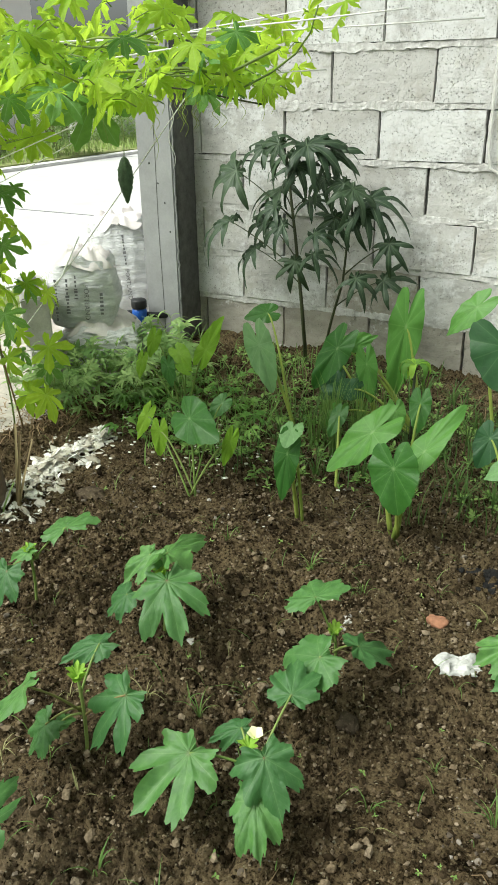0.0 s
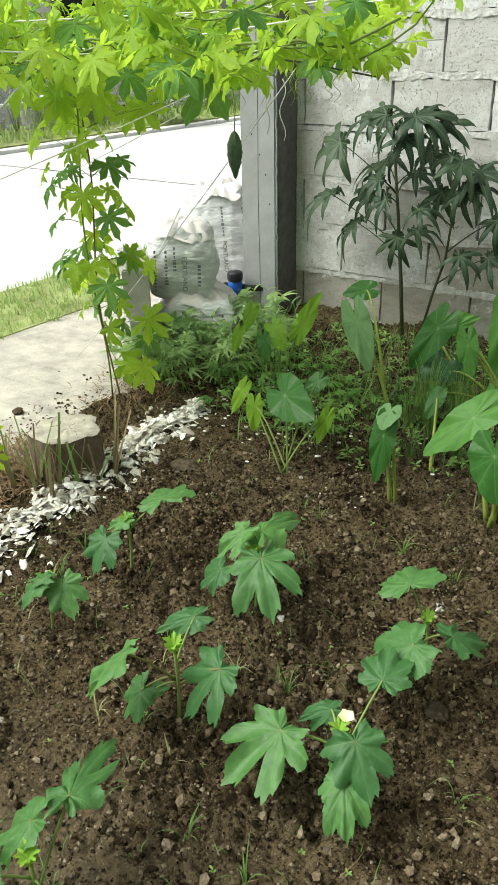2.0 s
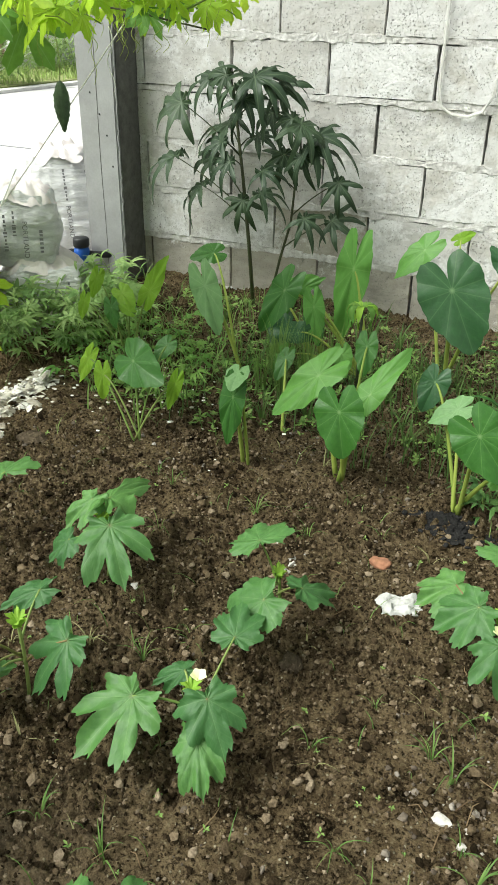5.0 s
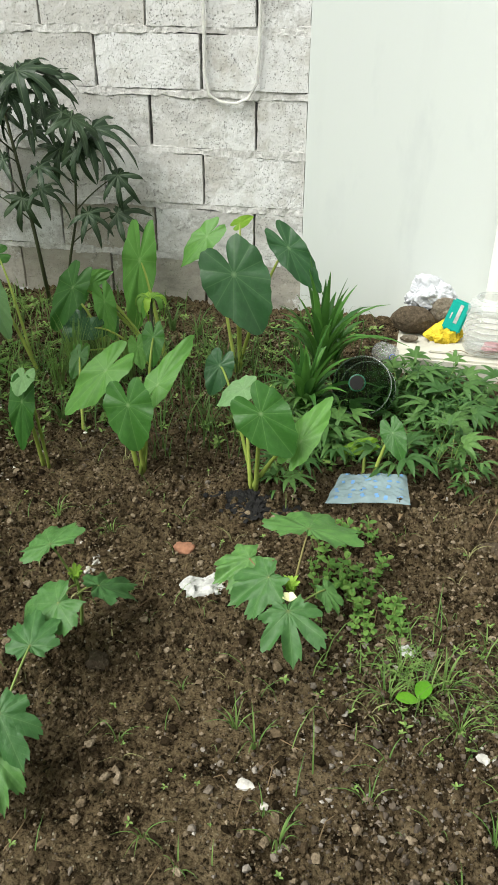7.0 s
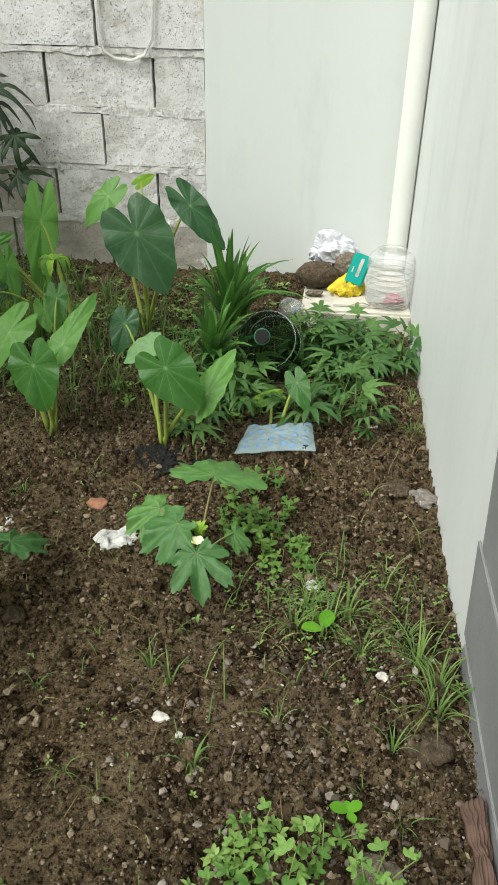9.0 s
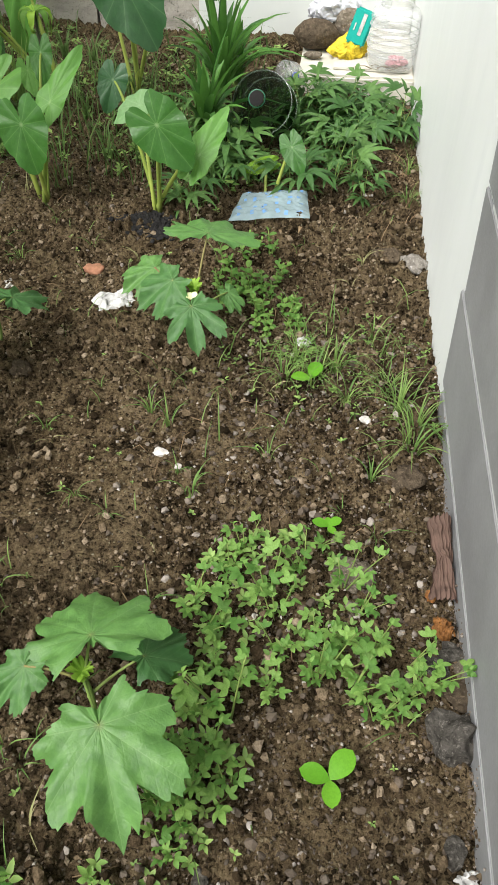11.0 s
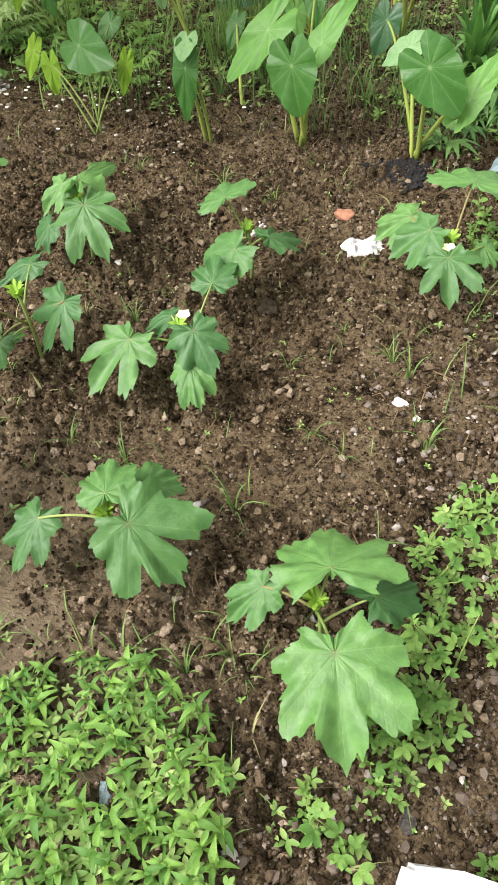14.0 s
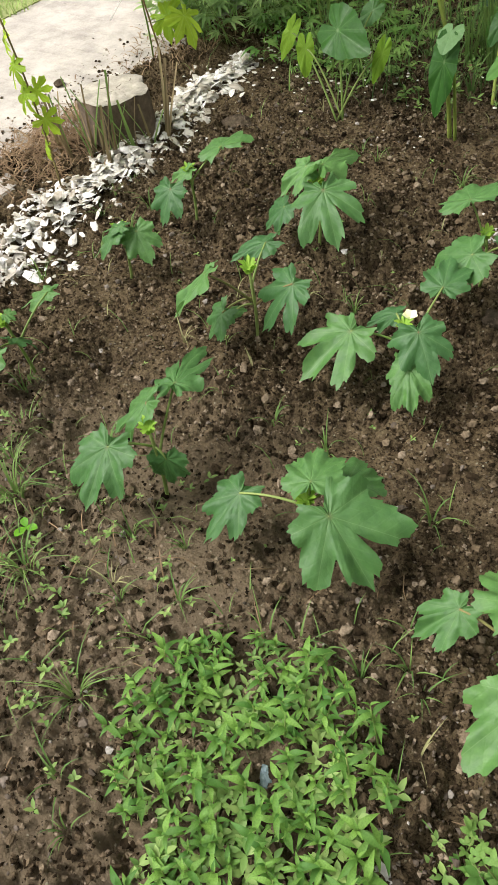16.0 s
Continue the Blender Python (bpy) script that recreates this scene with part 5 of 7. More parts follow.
def tuft(name, seed, count, height, width, spread, mt, label, group, category="grass"):
    """A tuft of arching grass blades at the origin."""
    rnd = random.Random(seed)
    s = Shape()
    for _ in range(count):
        a, h = rnd.uniform(0, math.tau), height * rnd.uniform(0.5, 1.1)
        out = spread * rnd.uniform(0.3, 1.1) * h
        r0 = 0.006 * rnd.random() + 0.02 * min(1, count / 40) * rnd.random()
        dx, dy = math.cos(a), math.sin(a)
        twist = rnd.uniform(-0.3, 0.3)
        pts = [(dx * (r0 + out * t * t) - dy * twist * out * t * t, dy * (r0 + out * t * t) + dx * twist * out * t * t, -0.005 + h * (t * 1.25 - 0.6 * spread * t ** 3)) for t in (i / 6 for i in range(7))]
        strip(pts, width * rnd.uniform(0.7, 1.2), 0.35, s, 0.05)
    ob = part(name, s, mt)
    return tagged(ob, label, category, group)


def spread_tufts(kinds, spots, seed, lo, hi):
    rnd = random.Random(seed)
    first = set()
    for x, y in spots:
        k = rnd.randrange(len(kinds))
        s = rnd.uniform(lo, hi)
        m = Matrix.Translation((x, y, ground_at(x, y) + 0.001)) @ pose(0, 0, 0, 0, 0, rnd.uniform(0, 360)) @ Matrix.Diagonal((s, s, s, 1))
        if k in first:
            copy_thing(kinds[k], m).matrix_basis = m
        else:
            first.add(k)
            kinds[k].matrix_basis = m


big = [tuft("grass_tuft", 90 + i, 26, 0.095, 0.0026, 1.1, GRASS, "tuft of arching green grass in the soil", "grass tufts") for i in range(3)]
spread_tufts(big, [(1.33, -1.90), (1.37, -1.86), (1.29, -1.86), (1.40, -1.95), (1.27, -1.93), (1.50, -1.97), (1.53, -2.02), (1.48, -1.91), (1.52, -2.08), (1.545, -1.0), (1.55, -0.85), (1.54, -1.15), (0.16, -2.75), (0.12, -2.68), (0.22, -2.8), (0.36, -2.9), (0.57, -3.0), (0.3, -2.95)], 41, 0.75, 1.25)
mid = [tuft("grass_tuft", 100 + i, 8, 0.07, 0.003, 1.0, GRASS, "small tuft of green grass in the soil", "small grass tufts") for i in range(4)]
spread_tufts(mid, [(-0.34, -1.94), (-0.34, -1.87), (-0.23, -1.93), (-0.31, -2.03), (-0.21, -2.03), (-0.20, -1.79), (1.06, -2.06), (1.02, -2.03), (1.10, -2.18), (1.13, -2.22), (0.44, -2.74), (0.54, -2.71), (0.5, -2.4), (0.63, -2.42), (0.86, -2.46), (0.93, -2.26), (1.0, -2.3), (0.25, -2.6), (0.31, -2.7), (0.12, -1.68), (0.45, -1.52), (0.2, -1.5), (0.6, -1.55), (0.83, -2.1), (0.47, -2.06), (0.33, -2.09), (1.45, -2.15), (0.9, -2.75), (0.8, -2.76), (0.95, -2.7), (0.52, -2.85), (0.6, -2.8), (1.45, -1.75), (0.75, -2.77), (0.83, -2.74), (-0.2, -2.15), (-0.25, -2.3), (-0.15, -1.95), (0.02, -2.6), (0.64, -3.1), (0.69, -3.14)], 42, 0.7, 1.3)
dry = [tuft("grass_sprout", 110 + i, 3 + i, 0.05, 0.0022, 1.1, GRASS_DRY if i % 2 else GRASS, "thin grass sprout growing out of the bare soil", "grass sprouts") for i in range(5)]
spread_tufts(dry, in_patch(110, 14, lambda x, y: not (ellipse(1.3, -2.45, 0.15, 0.16)(x, y) or ellipse(1.177, -1.237, 0.13, 0.10)(x, y)), -0.25, 1.5, -3.1, -1.05, 0.07), 43, 0.6, 1.4)
onion = [tuft("spring_onion_clump", 120 + i, 34, 0.21, 0.0045, 0.28, GRASS, "clump of thin upright green onion blades", "onion clumps", "onion") for i in range(2)]
for ob in onion:
    ob["kind"] = "stuff"
spread_tufts(onion, [(0.19, -0.82), (0.25, -0.92), (0.31, -0.86), (0.14, -0.74), (0.36, -0.78), (0.22, -0.86), (0.28, -0.80), (0.33, -0.93), (0.17, -0.90), (0.26, -0.74)], 44, 0.85, 1.1)
low = [tuft("grass_tuft", 130 + i, 16, 0.11, 0.004, 0.9, GRASS_LONG, "low grass growing among the taro", "grass among the taro") for i in range(3)]
spread_tufts(low, in_patch(34, 15, lambda x, y: True, -0.3, 1.03, -1.15, -0.25, 0.09), 45, 0.7, 1.3)


def pandan(x, y, seed, blades, height, lean=(0, 0)):
    rnd = random.Random(seed)
    z = ground_at(x, y)
    plant = base_at("pandan_plant", x, y, z, "pandan plant with long pointed strap leaves", "pandan plant", "pandan plants")
    for i in range(blades):
        a = i * 2.4 + rnd.uniform(-0.2, 0.2)
        t0 = i / blades
        h = height * rnd.uniform(0.75, 1.05)
        out = (0.75 - 0.65 * t0) * h
        base = 0.02 + 0.06 * t0
        pts = [(math.cos(a) * (0.012 + out * t ** 1.6) + lean[0] * t, math.sin(a) * (0.012 + out * t ** 1.6) + lean[1] * t, base + h * (t * 1.05 - (0.62 - 0.6 * t0) * t ** 2.4)) for t in (k / 7 for k in range(8))]
        part("blade", strip(pts, 0.032, 0.55, None, 0.03), PANDAN, plant)
    part("stem", tube([(0, 0, -0.02), (0, 0, 0.09)], 0.014, 0.010, 8), STALK_G, plant)


pandan(0.965, -0.66, 1, 24, 0.35)
pandan(0.955, -0.92, 2, 18, 0.25, (0.02, -0.02))
pandan(0.99, -0.50, 5, 12, 0.22)


def seedling(x, y, size, leaves, label):
    z = ground_at(x, y)
    plant = base_at("seedling", x, y, z, label, "seedling")
    top = Vector((0, 0, 0.045 * size / 0.06))
    part("stem", tube([(0, 0, -0.01), top * 0.5, top], 0.0022, 0.0016, 6), STALK_G, plant)
    for a, k in leaves:
        d = Vector((math.cos(radians(a)), math.sin(radians(a)), 0.15)).normalized()
        part("leaf", oval(1, 0.66, 0.15, 8), GLOSSY, plant).matrix_basis = leaf_pose(top, top + d * size * k, 1.0)


seedling(1.398, -2.70, 0.045, ((55, 1.1), (170, 0.95), (275, 0.85)), "glossy bright green seedling with three round leaves")
seedling(1.378, -2.27, 0.030, ((40, 0.9), (170, 1.0), (300, 0.7), (100, 0.6)), "small bright green seedling with yellowing leaf tips")
seedling(1.325, -1.93, 0.042, ((75, 1.1), (190, 1.0)), "young bright green seedling among the grass")
seedling(0.30, -2.84, 0.026, ((20, 0.9), (150, 0.8), (270, 1.0)), "small pale green seedling near the grass")


def drooping_shoot():
    x, y = 0.455, -0.80
    plant = base_at("drooping_shoot", x, y, ground_at(x, y), "upright green shoot with a crown of drooping young leaves", "shoot")
    top = Vector((0.0, 0.0, 0.30))
    part("stem", tube([(0.004, 0, -0.02), (0, 0, 0.15), top], 0.005, 0.004, 7), STALK_D, plant)
    for i in range(9):
        a = i * 2.4
        d = Vector((math.cos(a), math.sin(a), 0))
        pts = [top + d * (0.045 * math.sin(t * 2.2)) + Vector((0, 0, 0.02 * math.sin(t * 3) - 0.07 * t * t)) for t in (k / 6 for k in range(7))]
        part("leaf", strip(pts, 0.022, 0.4), BUD if i < 3 else WEED, plant)


drooping_shoot()


# ---- gourd vine on its strings ----
def build_vine():
    rnd = random.Random(17)
    rig = base_at("string_trellis", -0.75, -1.4, 0.0, "white nylon strings stretched overhead for a climbing vine", "trellis")
    lines = [((-1.6, -1.75, 1.19), (0.62, -1.05, 1.215)), ((-1.6, -1.3, 1.17), (0.55, -1.35, 1.22)), ((-1.5, -0.9, 1.13), (0.9, -1.25, 1.30)),
             ((-1.4, -1.9, 1.10), (0.2, -0.95, 1.12)), ((-1.6, -1.1, 1.10), (0.15, -1.55, 1.16)), ((-0.35, -0.7, 1.09), (-0.5, -2.3, 1.15)),
             ((-0.85, -0.8, 1.08), (-0.9, -2.3, 1.14)), ((-1.8, -1.9, 0.45), (-0.2, -1.15, 1.08)), ((-1.55, -0.85, 0.62), (-0.3, -1.0, 1.07)),
             ((-1.2, -1.05, 0.02), (-0.2, -1.0, 1.06)), ((-1.9, -2.1, 0.02), (-0.7, -1.45, 1.1))]
    for a, b in lines:
        put(part("string", tube(arc(a, b, (0, 0, -0.015), 10), 0.0017, 0.0017, 5), STRING, rig), Matrix())
    vine = base_at("gourd_vine", -0.80, -1.23, 0.0, "bitter gourd vine with lobed yellow-green leaves on the strings", "vine")

    def leaf(at, size, down, mt, side=None, wide=1.0):
        a = rnd.uniform(0, math.tau) if side is None else side
        d = Vector((math.cos(a), math.sin(a), -down)).normalized()
        st = at + Vector((math.cos(a), math.sin(a), 0.3)) * size * rnd.uniform(0.4, 1.3) * wide
        put(part("leaf_stalk", tube([at, at.lerp(st, 0.5) + Vector((0, 0, 0.006)), st], 0.0013, 0.001, 4), STALK_G, vine), Matrix())
        put(part("leaf", leaf_data("vine", mt, rnd.randrange(3)), mt, vine), leaf_pose(st, st + d * size, rnd.uniform(0.85, 1.1), (rnd.uniform(-0.5, 0.5), rnd.uniform(-0.8, 0.2), 0.8), rnd.uniform(-35, 35)))

    # runners over the strings
    for k in range(13):
        a = Vector((rnd.uniform(-1.4, -0.7), rnd.uniform(-1.8, -0.95), rnd.uniform(1.07, 1.17)))
        b = Vector((rnd.uniform(-0.35, 0.12), rnd.uniform(-1.65, -1.1), rnd.uniform(1.06, 1.20)))
        pts = [a.lerp(b, t) + Vector((0.02 * math.sin(t * 9 + k), 0.03 * math.sin(t * 7 + k * 2), 0.022 * math.sin(t * 11 + k))) for t in (i / 14 for i in range(15))]
        put(part("runner", tube(pts, 0.0032, 0.0022, 6), STALK_G if k % 3 else STALK_D, vine), Matrix())
    # the sagging runner at the canopy's end
    put(part("runner", tube([(-0.25, -1.35, 1.11), (0.022, -1.300, 1.111), (0.098, -1.300, 1.090), (0.154, -1.300, 1.084), (0.227, -1.300, 1.114), (0.286, -1.300, 1.150), (0.319, -1.300, 1.187), (0.337, -1.300, 1.239)], 0.0026, 0.002, 6), STALK_G, vine), Matrix())
    put(part("runner", tube([(-0.1, -1.45, 1.12), (0.08, -1.42, 1.125), (0.18, -1.42, 1.11), (0.3, -1.40, 1.16)], 0.004, 0.003, 6), STALK_G, vine), Matrix())
    for k in range(540):
        u = rnd.random()
        x = -1.45 + 1.62 * u ** 0.85
        y = rnd.uniform(-1.85, -0.95)
        low = 1.075 - 0.03 * rnd.random()
        at = Vector((x, y, low + 0.17 * rnd.random() ** 1.3))
        leaf(at, rnd.uniform(0.032, 0.066), rnd.uniform(0.2, 1.2), VINE_LEAF if rnd.random() < 0.86 else VINE_DARK)
    for x, y, z in ((0.2, -1.32, 1.13), (0.27, -1.3, 1.16), (0.33, -1.28, 1.19), (0.38, -1.28, 1.2), (0.24, -1.33, 1.2), (0.15, -1.3, 1.1), (0.42, -1.27, 1.23), (0.3, -1.3, 1.22), (0.2, -1.3, 1.18)):
        leaf(Vector((x, y, z)), rnd.uniform(0.035, 0.06), rnd.uniform(0.2, 0.9), VINE_LEAF)
    # the large dark leaf beside the fruit
    put(part("leaf", leaf_data("vine", VINE_DARK, 1), VINE_DARK, vine), leaf_pose((-0.19, -1.42, 1.055), (-0.148, -1.39, 0.965), 1.2, (0.5, -0.8, 0.3)))
    # tendrils: small coils that hang from the runners
    for k in range(90):
        x, y = rnd.uniform(-1.0, 0.2), rnd.uniform(-1.6, -1.15)
        z0, drop = rnd.uniform(1.05, 1.12), rnd.uniform(0.03, 0.11)
        r = rnd.uniform(0.003, 0.009)
        pts = [(x + r * math.cos(t * 9), y + r * math.sin(t * 9), z0 - drop * t) for t in (i / 24 for i in range(25))]
        put(part("tendril", tube(pts, 0.0009, 0.0006, 4), STALK_Y, vine), Matrix())
    put(part("tendril", tube([(0.02 + 0.008 * math.sin(t * 9), -1.40, 1.05 - 0.13 * t) for t in (i / 20 for i in range(21))], 0.0011, 0.0008, 4), STRING, vine), Matrix())
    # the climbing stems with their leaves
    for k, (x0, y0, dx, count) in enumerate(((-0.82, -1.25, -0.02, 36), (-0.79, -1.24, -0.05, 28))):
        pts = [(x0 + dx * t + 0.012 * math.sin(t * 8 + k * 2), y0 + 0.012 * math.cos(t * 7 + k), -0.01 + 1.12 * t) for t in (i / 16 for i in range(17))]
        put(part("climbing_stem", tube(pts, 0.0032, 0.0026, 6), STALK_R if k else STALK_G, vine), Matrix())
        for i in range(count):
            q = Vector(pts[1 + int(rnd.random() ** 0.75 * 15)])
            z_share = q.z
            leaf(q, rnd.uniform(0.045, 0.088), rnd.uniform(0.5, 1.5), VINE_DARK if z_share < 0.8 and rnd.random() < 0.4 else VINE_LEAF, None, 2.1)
    # a younger climber beside the shell border
    young = base_at("gourd_vine", -0.50, -1.99, 0.0, "young bitter gourd vine with pale yellow-green leaves", "vine")
    pts = [(-0.50 - 0.10 * t, -1.99 + 0.02 * math.sin(t * 5), -0.01 + 0.95 * t) for t in (i / 14 for i in range(15))]
    put(part("climbing_stem", tube(pts, 0.0028, 0.002, 6), STALK_R, young), Matrix())
    for i in range(15):
        q = Vector(pts[2 + int(12 * rnd.random())])
        a = rnd.uniform(0, math.tau)
        tip = q + Vector((math.cos(a) * 0.04, math.sin(a) * 0.04, -0.045))
        put(part("leaf", leaf_data("vine", VINE_LEAF, i % 3), VINE_LEAF, young), leaf_pose(q + Vector((math.cos(a), math.sin(a), 0)) * 0.015, tip, 0.9, (0, -0.5, 0.8)))

    gourd = base_at("bitter_gourd", -0.055, -1.485, 0.96, "dark green warty bitter gourd hanging from the vine", "gourd")
    s, n, m = Shape(), 18, 20
    v = []
    for i in range(n + 1):
        t = i / n
        r = 0.0165 * math.sin(math.pi * min(1, t ** 0.8)) ** 0.8 + (0.0015 if t > 0.9 else 0)
        for k in range(m):
            a = k * math.tau / m
            q = r * (1 + 0.13 * math.cos(a * 8 + 0.6 * math.sin(t * 30)) + 0.06 * math.sin(t * 55 + k))
            v.append((q * math.cos(a), q * math.sin(a), -0.012 - 0.105 * t))
    f = [(i * m + k, i * m + (k + 1) % m, (i + 1) * m + (k + 1) % m, (i + 1) * m + k) for i in range(n) for k in range(m)]
    part("fruit", s.add(v, f), GOURD, gourd)
    part("fruit_stalk", tube([(0.0, 0.0, -0.014), (0.004, 0, 0.03), (-0.002, 0, 0.08), (0.0, 0.02, 0.14)], 0.0012, 0.0014, 5), STALK_G, gourd)


build_vine()


# ---- loose things ----
def lettering(text, size, parent, m, mt=None):
    cu = bpy.data.curves.new("lettering", "FONT")
    cu.body, cu.size, cu.extrude, cu.align_x, cu.align_y = text, size, 0.0004, "CENTER", "CENTER"
    cu.materials.append(mt or INK)
    ob = new("lettering", cu)
    ob.parent = parent
    ob.matrix_basis = m
    return ob


def sack(x, y, z, w, d, h, seed, turn, lean, label):
    """A stuffed woven sack, its mouth folded and creased."""
    bag = base_at("cement_sack", x, y, z, label, "sack", "white sacks by the post")
    bag.matrix_basis = Matrix.Translation((x, y, z)) @ pose(0, 0, 0, lean[0], lean[1], turn)
    s, n, m = Shape(), 44, 72
    v = []
    for i in range(n + 1):
        t = i / n
        bulge = 0.80 + 0.32 * math.sin(math.pi * min(1, t * 0.92 + 0.06)) ** 0.7
        if t < 0.06:
            bulge *= 0.75 + 0.25 * t / 0.06
        for k in range(m):
            a = k * math.tau / m
            ca, sa = math.cos(a), math.sin(a)
            e = 1 / (abs(ca) ** 3.2 + abs(sa) ** 3.2) ** (1 / 3.2)
            q = Vector((ca * 1.7, sa * 1.7, t * 4 + seed))
            r = e * bulge * (1 + 0.06 * noise.noise(q) + 0.06 * noise.noise(Vector((ca * 5, sa * 5, t * 3.0 + seed))) * (0.5 + t) + 0.035 * abs(noise.noise(Vector((ca * 7 + t * 5, sa * 7, t * 9 + seed)))) + 0.030 * noise.noise(Vector((ca * 3, sa * 3, t * 19 + seed))))
            top = 0.05 * noise.noise(Vector((ca * 1.5, sa * 1.5, seed + 5.0))) + 0.012 * noise.noise(Vector((ca * 6, sa * 6, seed + 9.0)))
            v.append((ca * r * w * 0.5, sa * r * d * 0.5, h * t + (top * max(0, t - 0.7) / 0.3)))
    f = [(i * m + k, i * m + (k + 1) % m, (i + 1) * m + (k + 1) % m, (i + 1) * m + k) for i in range(n) for k in range(m)]
    f.append(tuple(range(m))[::-1])
    part("sack_body", s.add(v, f), SACK, bag)
    # crumpled mouth
    s2 = Shape()
    v, rings = [], 7
    for i in range(rings + 1):
        t = i / rings
        for k in range(m):
            a = k * math.tau / m
            ca, sa = math.cos(a), math.sin(a)
            e = 1 / (abs(ca) ** 3.2 + abs(sa) ** 3.2) ** (1 / 3.2)
            r = (e + (1 - e) * t) * (1.0 - 0.72 * t) * (1 + 0.14 * noise.noise(Vector((ca * 2.5, sa * 2.5, seed + t * 3))))
            z2 = h - 0.03 + 0.060 * math.sin(t * 2.2) + 0.04 * noise.noise(Vector((ca * 1.6 + t, sa * 1.6, seed + 3.0))) + 0.022 * noise.noise(Vector((ca * 5, sa * 5, seed + t * 5)))
            v.append((ca * r * w * 0.5, sa * r * d * 0.5, z2))
    f = [(i * m + k, i * m + (k + 1) % m, (i + 1) * m + (k + 1) % m, (i + 1) * m + k) for i in range(rings) for k in range(m)]
    f.append(tuple(rings * m + k for k in range(m)))
    part("sack_mouth", s2.add(v, f), SACK_TOP, bag, "crumpled pinkish-white mouth of the sack")
    return bag


def sack_print(bag, w, d, h, rows):
    """Vertical print on the front of a sack: the readable word, bars for the rest."""
    for x, kind, z0, ln in rows:
        y = -d * 0.5 * 1.13 - 0.004
        if kind == "word":
            lettering("PORTLAND", 0.028, bag, pose(x, y, z0, 90, 90, 0))
        else:
            z, rnd = z0 - ln / 2, random.Random(int(x * 1000) + int(z0 * 100))
            while z < z0 + ln / 2:
                long, wide = rnd.uniform(0.005, 0.013), rnd.uniform(0.003, 0.008)
                part("print_bar", box(x - wide, x + wide, y - 0.0008, y, z, z + long), INK, bag)
                z += long + rnd.uniform(0.003, 0.008)


def wall_block(x, y, z, turn):
    b = base_at("hollow_block", x, y, z, "loose grey hollow concrete block stacked by the sacks", "block", "stacked hollow blocks")
    b.matrix_basis = Matrix.Translation((x, y, z)) @ pose(0, 0, 0, 0, 0, turn)
    bm = bmesh.new()
    bmesh.ops.create_cube(bm, size=1)
    for v in bm.verts:
        v.co = Vector((v.co.x * 0.10, v.co.y * 0.38, v.co.z * 0.19 + 0.095))
    bmesh.ops.bevel(bm, geom=bm.edges[:], offset=0.006, segments=2, affect="EDGES")
    me = bpy.data.meshes.new("web")
    bm.to_mesh(me)
    bm.free()
    part("shell", me, CEMENT, b)
    # no real cavities: dark plates on top stand for the shaded cores
    for k in (-0.12, 0.0, 0.12):
        part("core_hole", box(-0.028, 0.028, k - 0.042, k + 0.042, 0.1875, 0.1912, 0.001), CEMENT_AND_SHADE, b)


def build_sacks():
    z0 = -0.004
    low = sack(-1.02, -0.50, z0, 0.34, 0.27, 0.17, 3.0, 36, (0, 0), "slumped white cement sack with dark print under another")
    sack_print(low, 0.34, 0.27, 0.17, ((-0.05, "bar", 0.09, 0.09), (0.11, "bar", 0.09, 0.08)))
    up = sack(-1.085, -0.52, z0 + 0.165, 0.265, 0.23, 0.285, 7.0, 36, (2, 2), "full white cement sack, open at the top, on another sack")
    sack_print(up, 0.265, 0.23, 0.30, ((-0.10, "bar", 0.14, 0.17), (-0.055, "bar", 0.15, 0.13), (-0.02, "bar", 0.19, 0.09), (0.02, "word", 0.13, 0.0), (0.08, "bar", 0.12, 0.08)))
    back = sack(-1.27, 0.02, z0, 0.29, 0.26, 0.50, 12.0, 36, (-2, -3), "tall white cement sack with creased sides behind the post")
    sack_print(back, 0.29, 0.26, 0.50, ((0.02, "bar", 0.38, 0.13), (0.02, "word", 0.22, 0.0), (0.12, "bar", 0.4, 0.10)))
    wall_block(-1.085, -0.80, z0, 49)
    wall_block(-1.105, -0.79, z0 + 0.192, 47)
    tagged(part("sack_string", tube([(-1.17, -0.86, 0.23), (-1.03, -0.70, 0.40), (-0.95, -0.66, 0.56)], 0.003, 0.003, 6), STRING), "white string tied across a cement sack", "string")
    tagged(part("wooden_stick", tube([(-0.985, -0.82, -0.02), (-1.01, -0.82, 0.20)], 0.017, 0.014, 8), WOOD_SIDE), "short dark wooden stick standing by the sacks", "stick")


build_sacks()


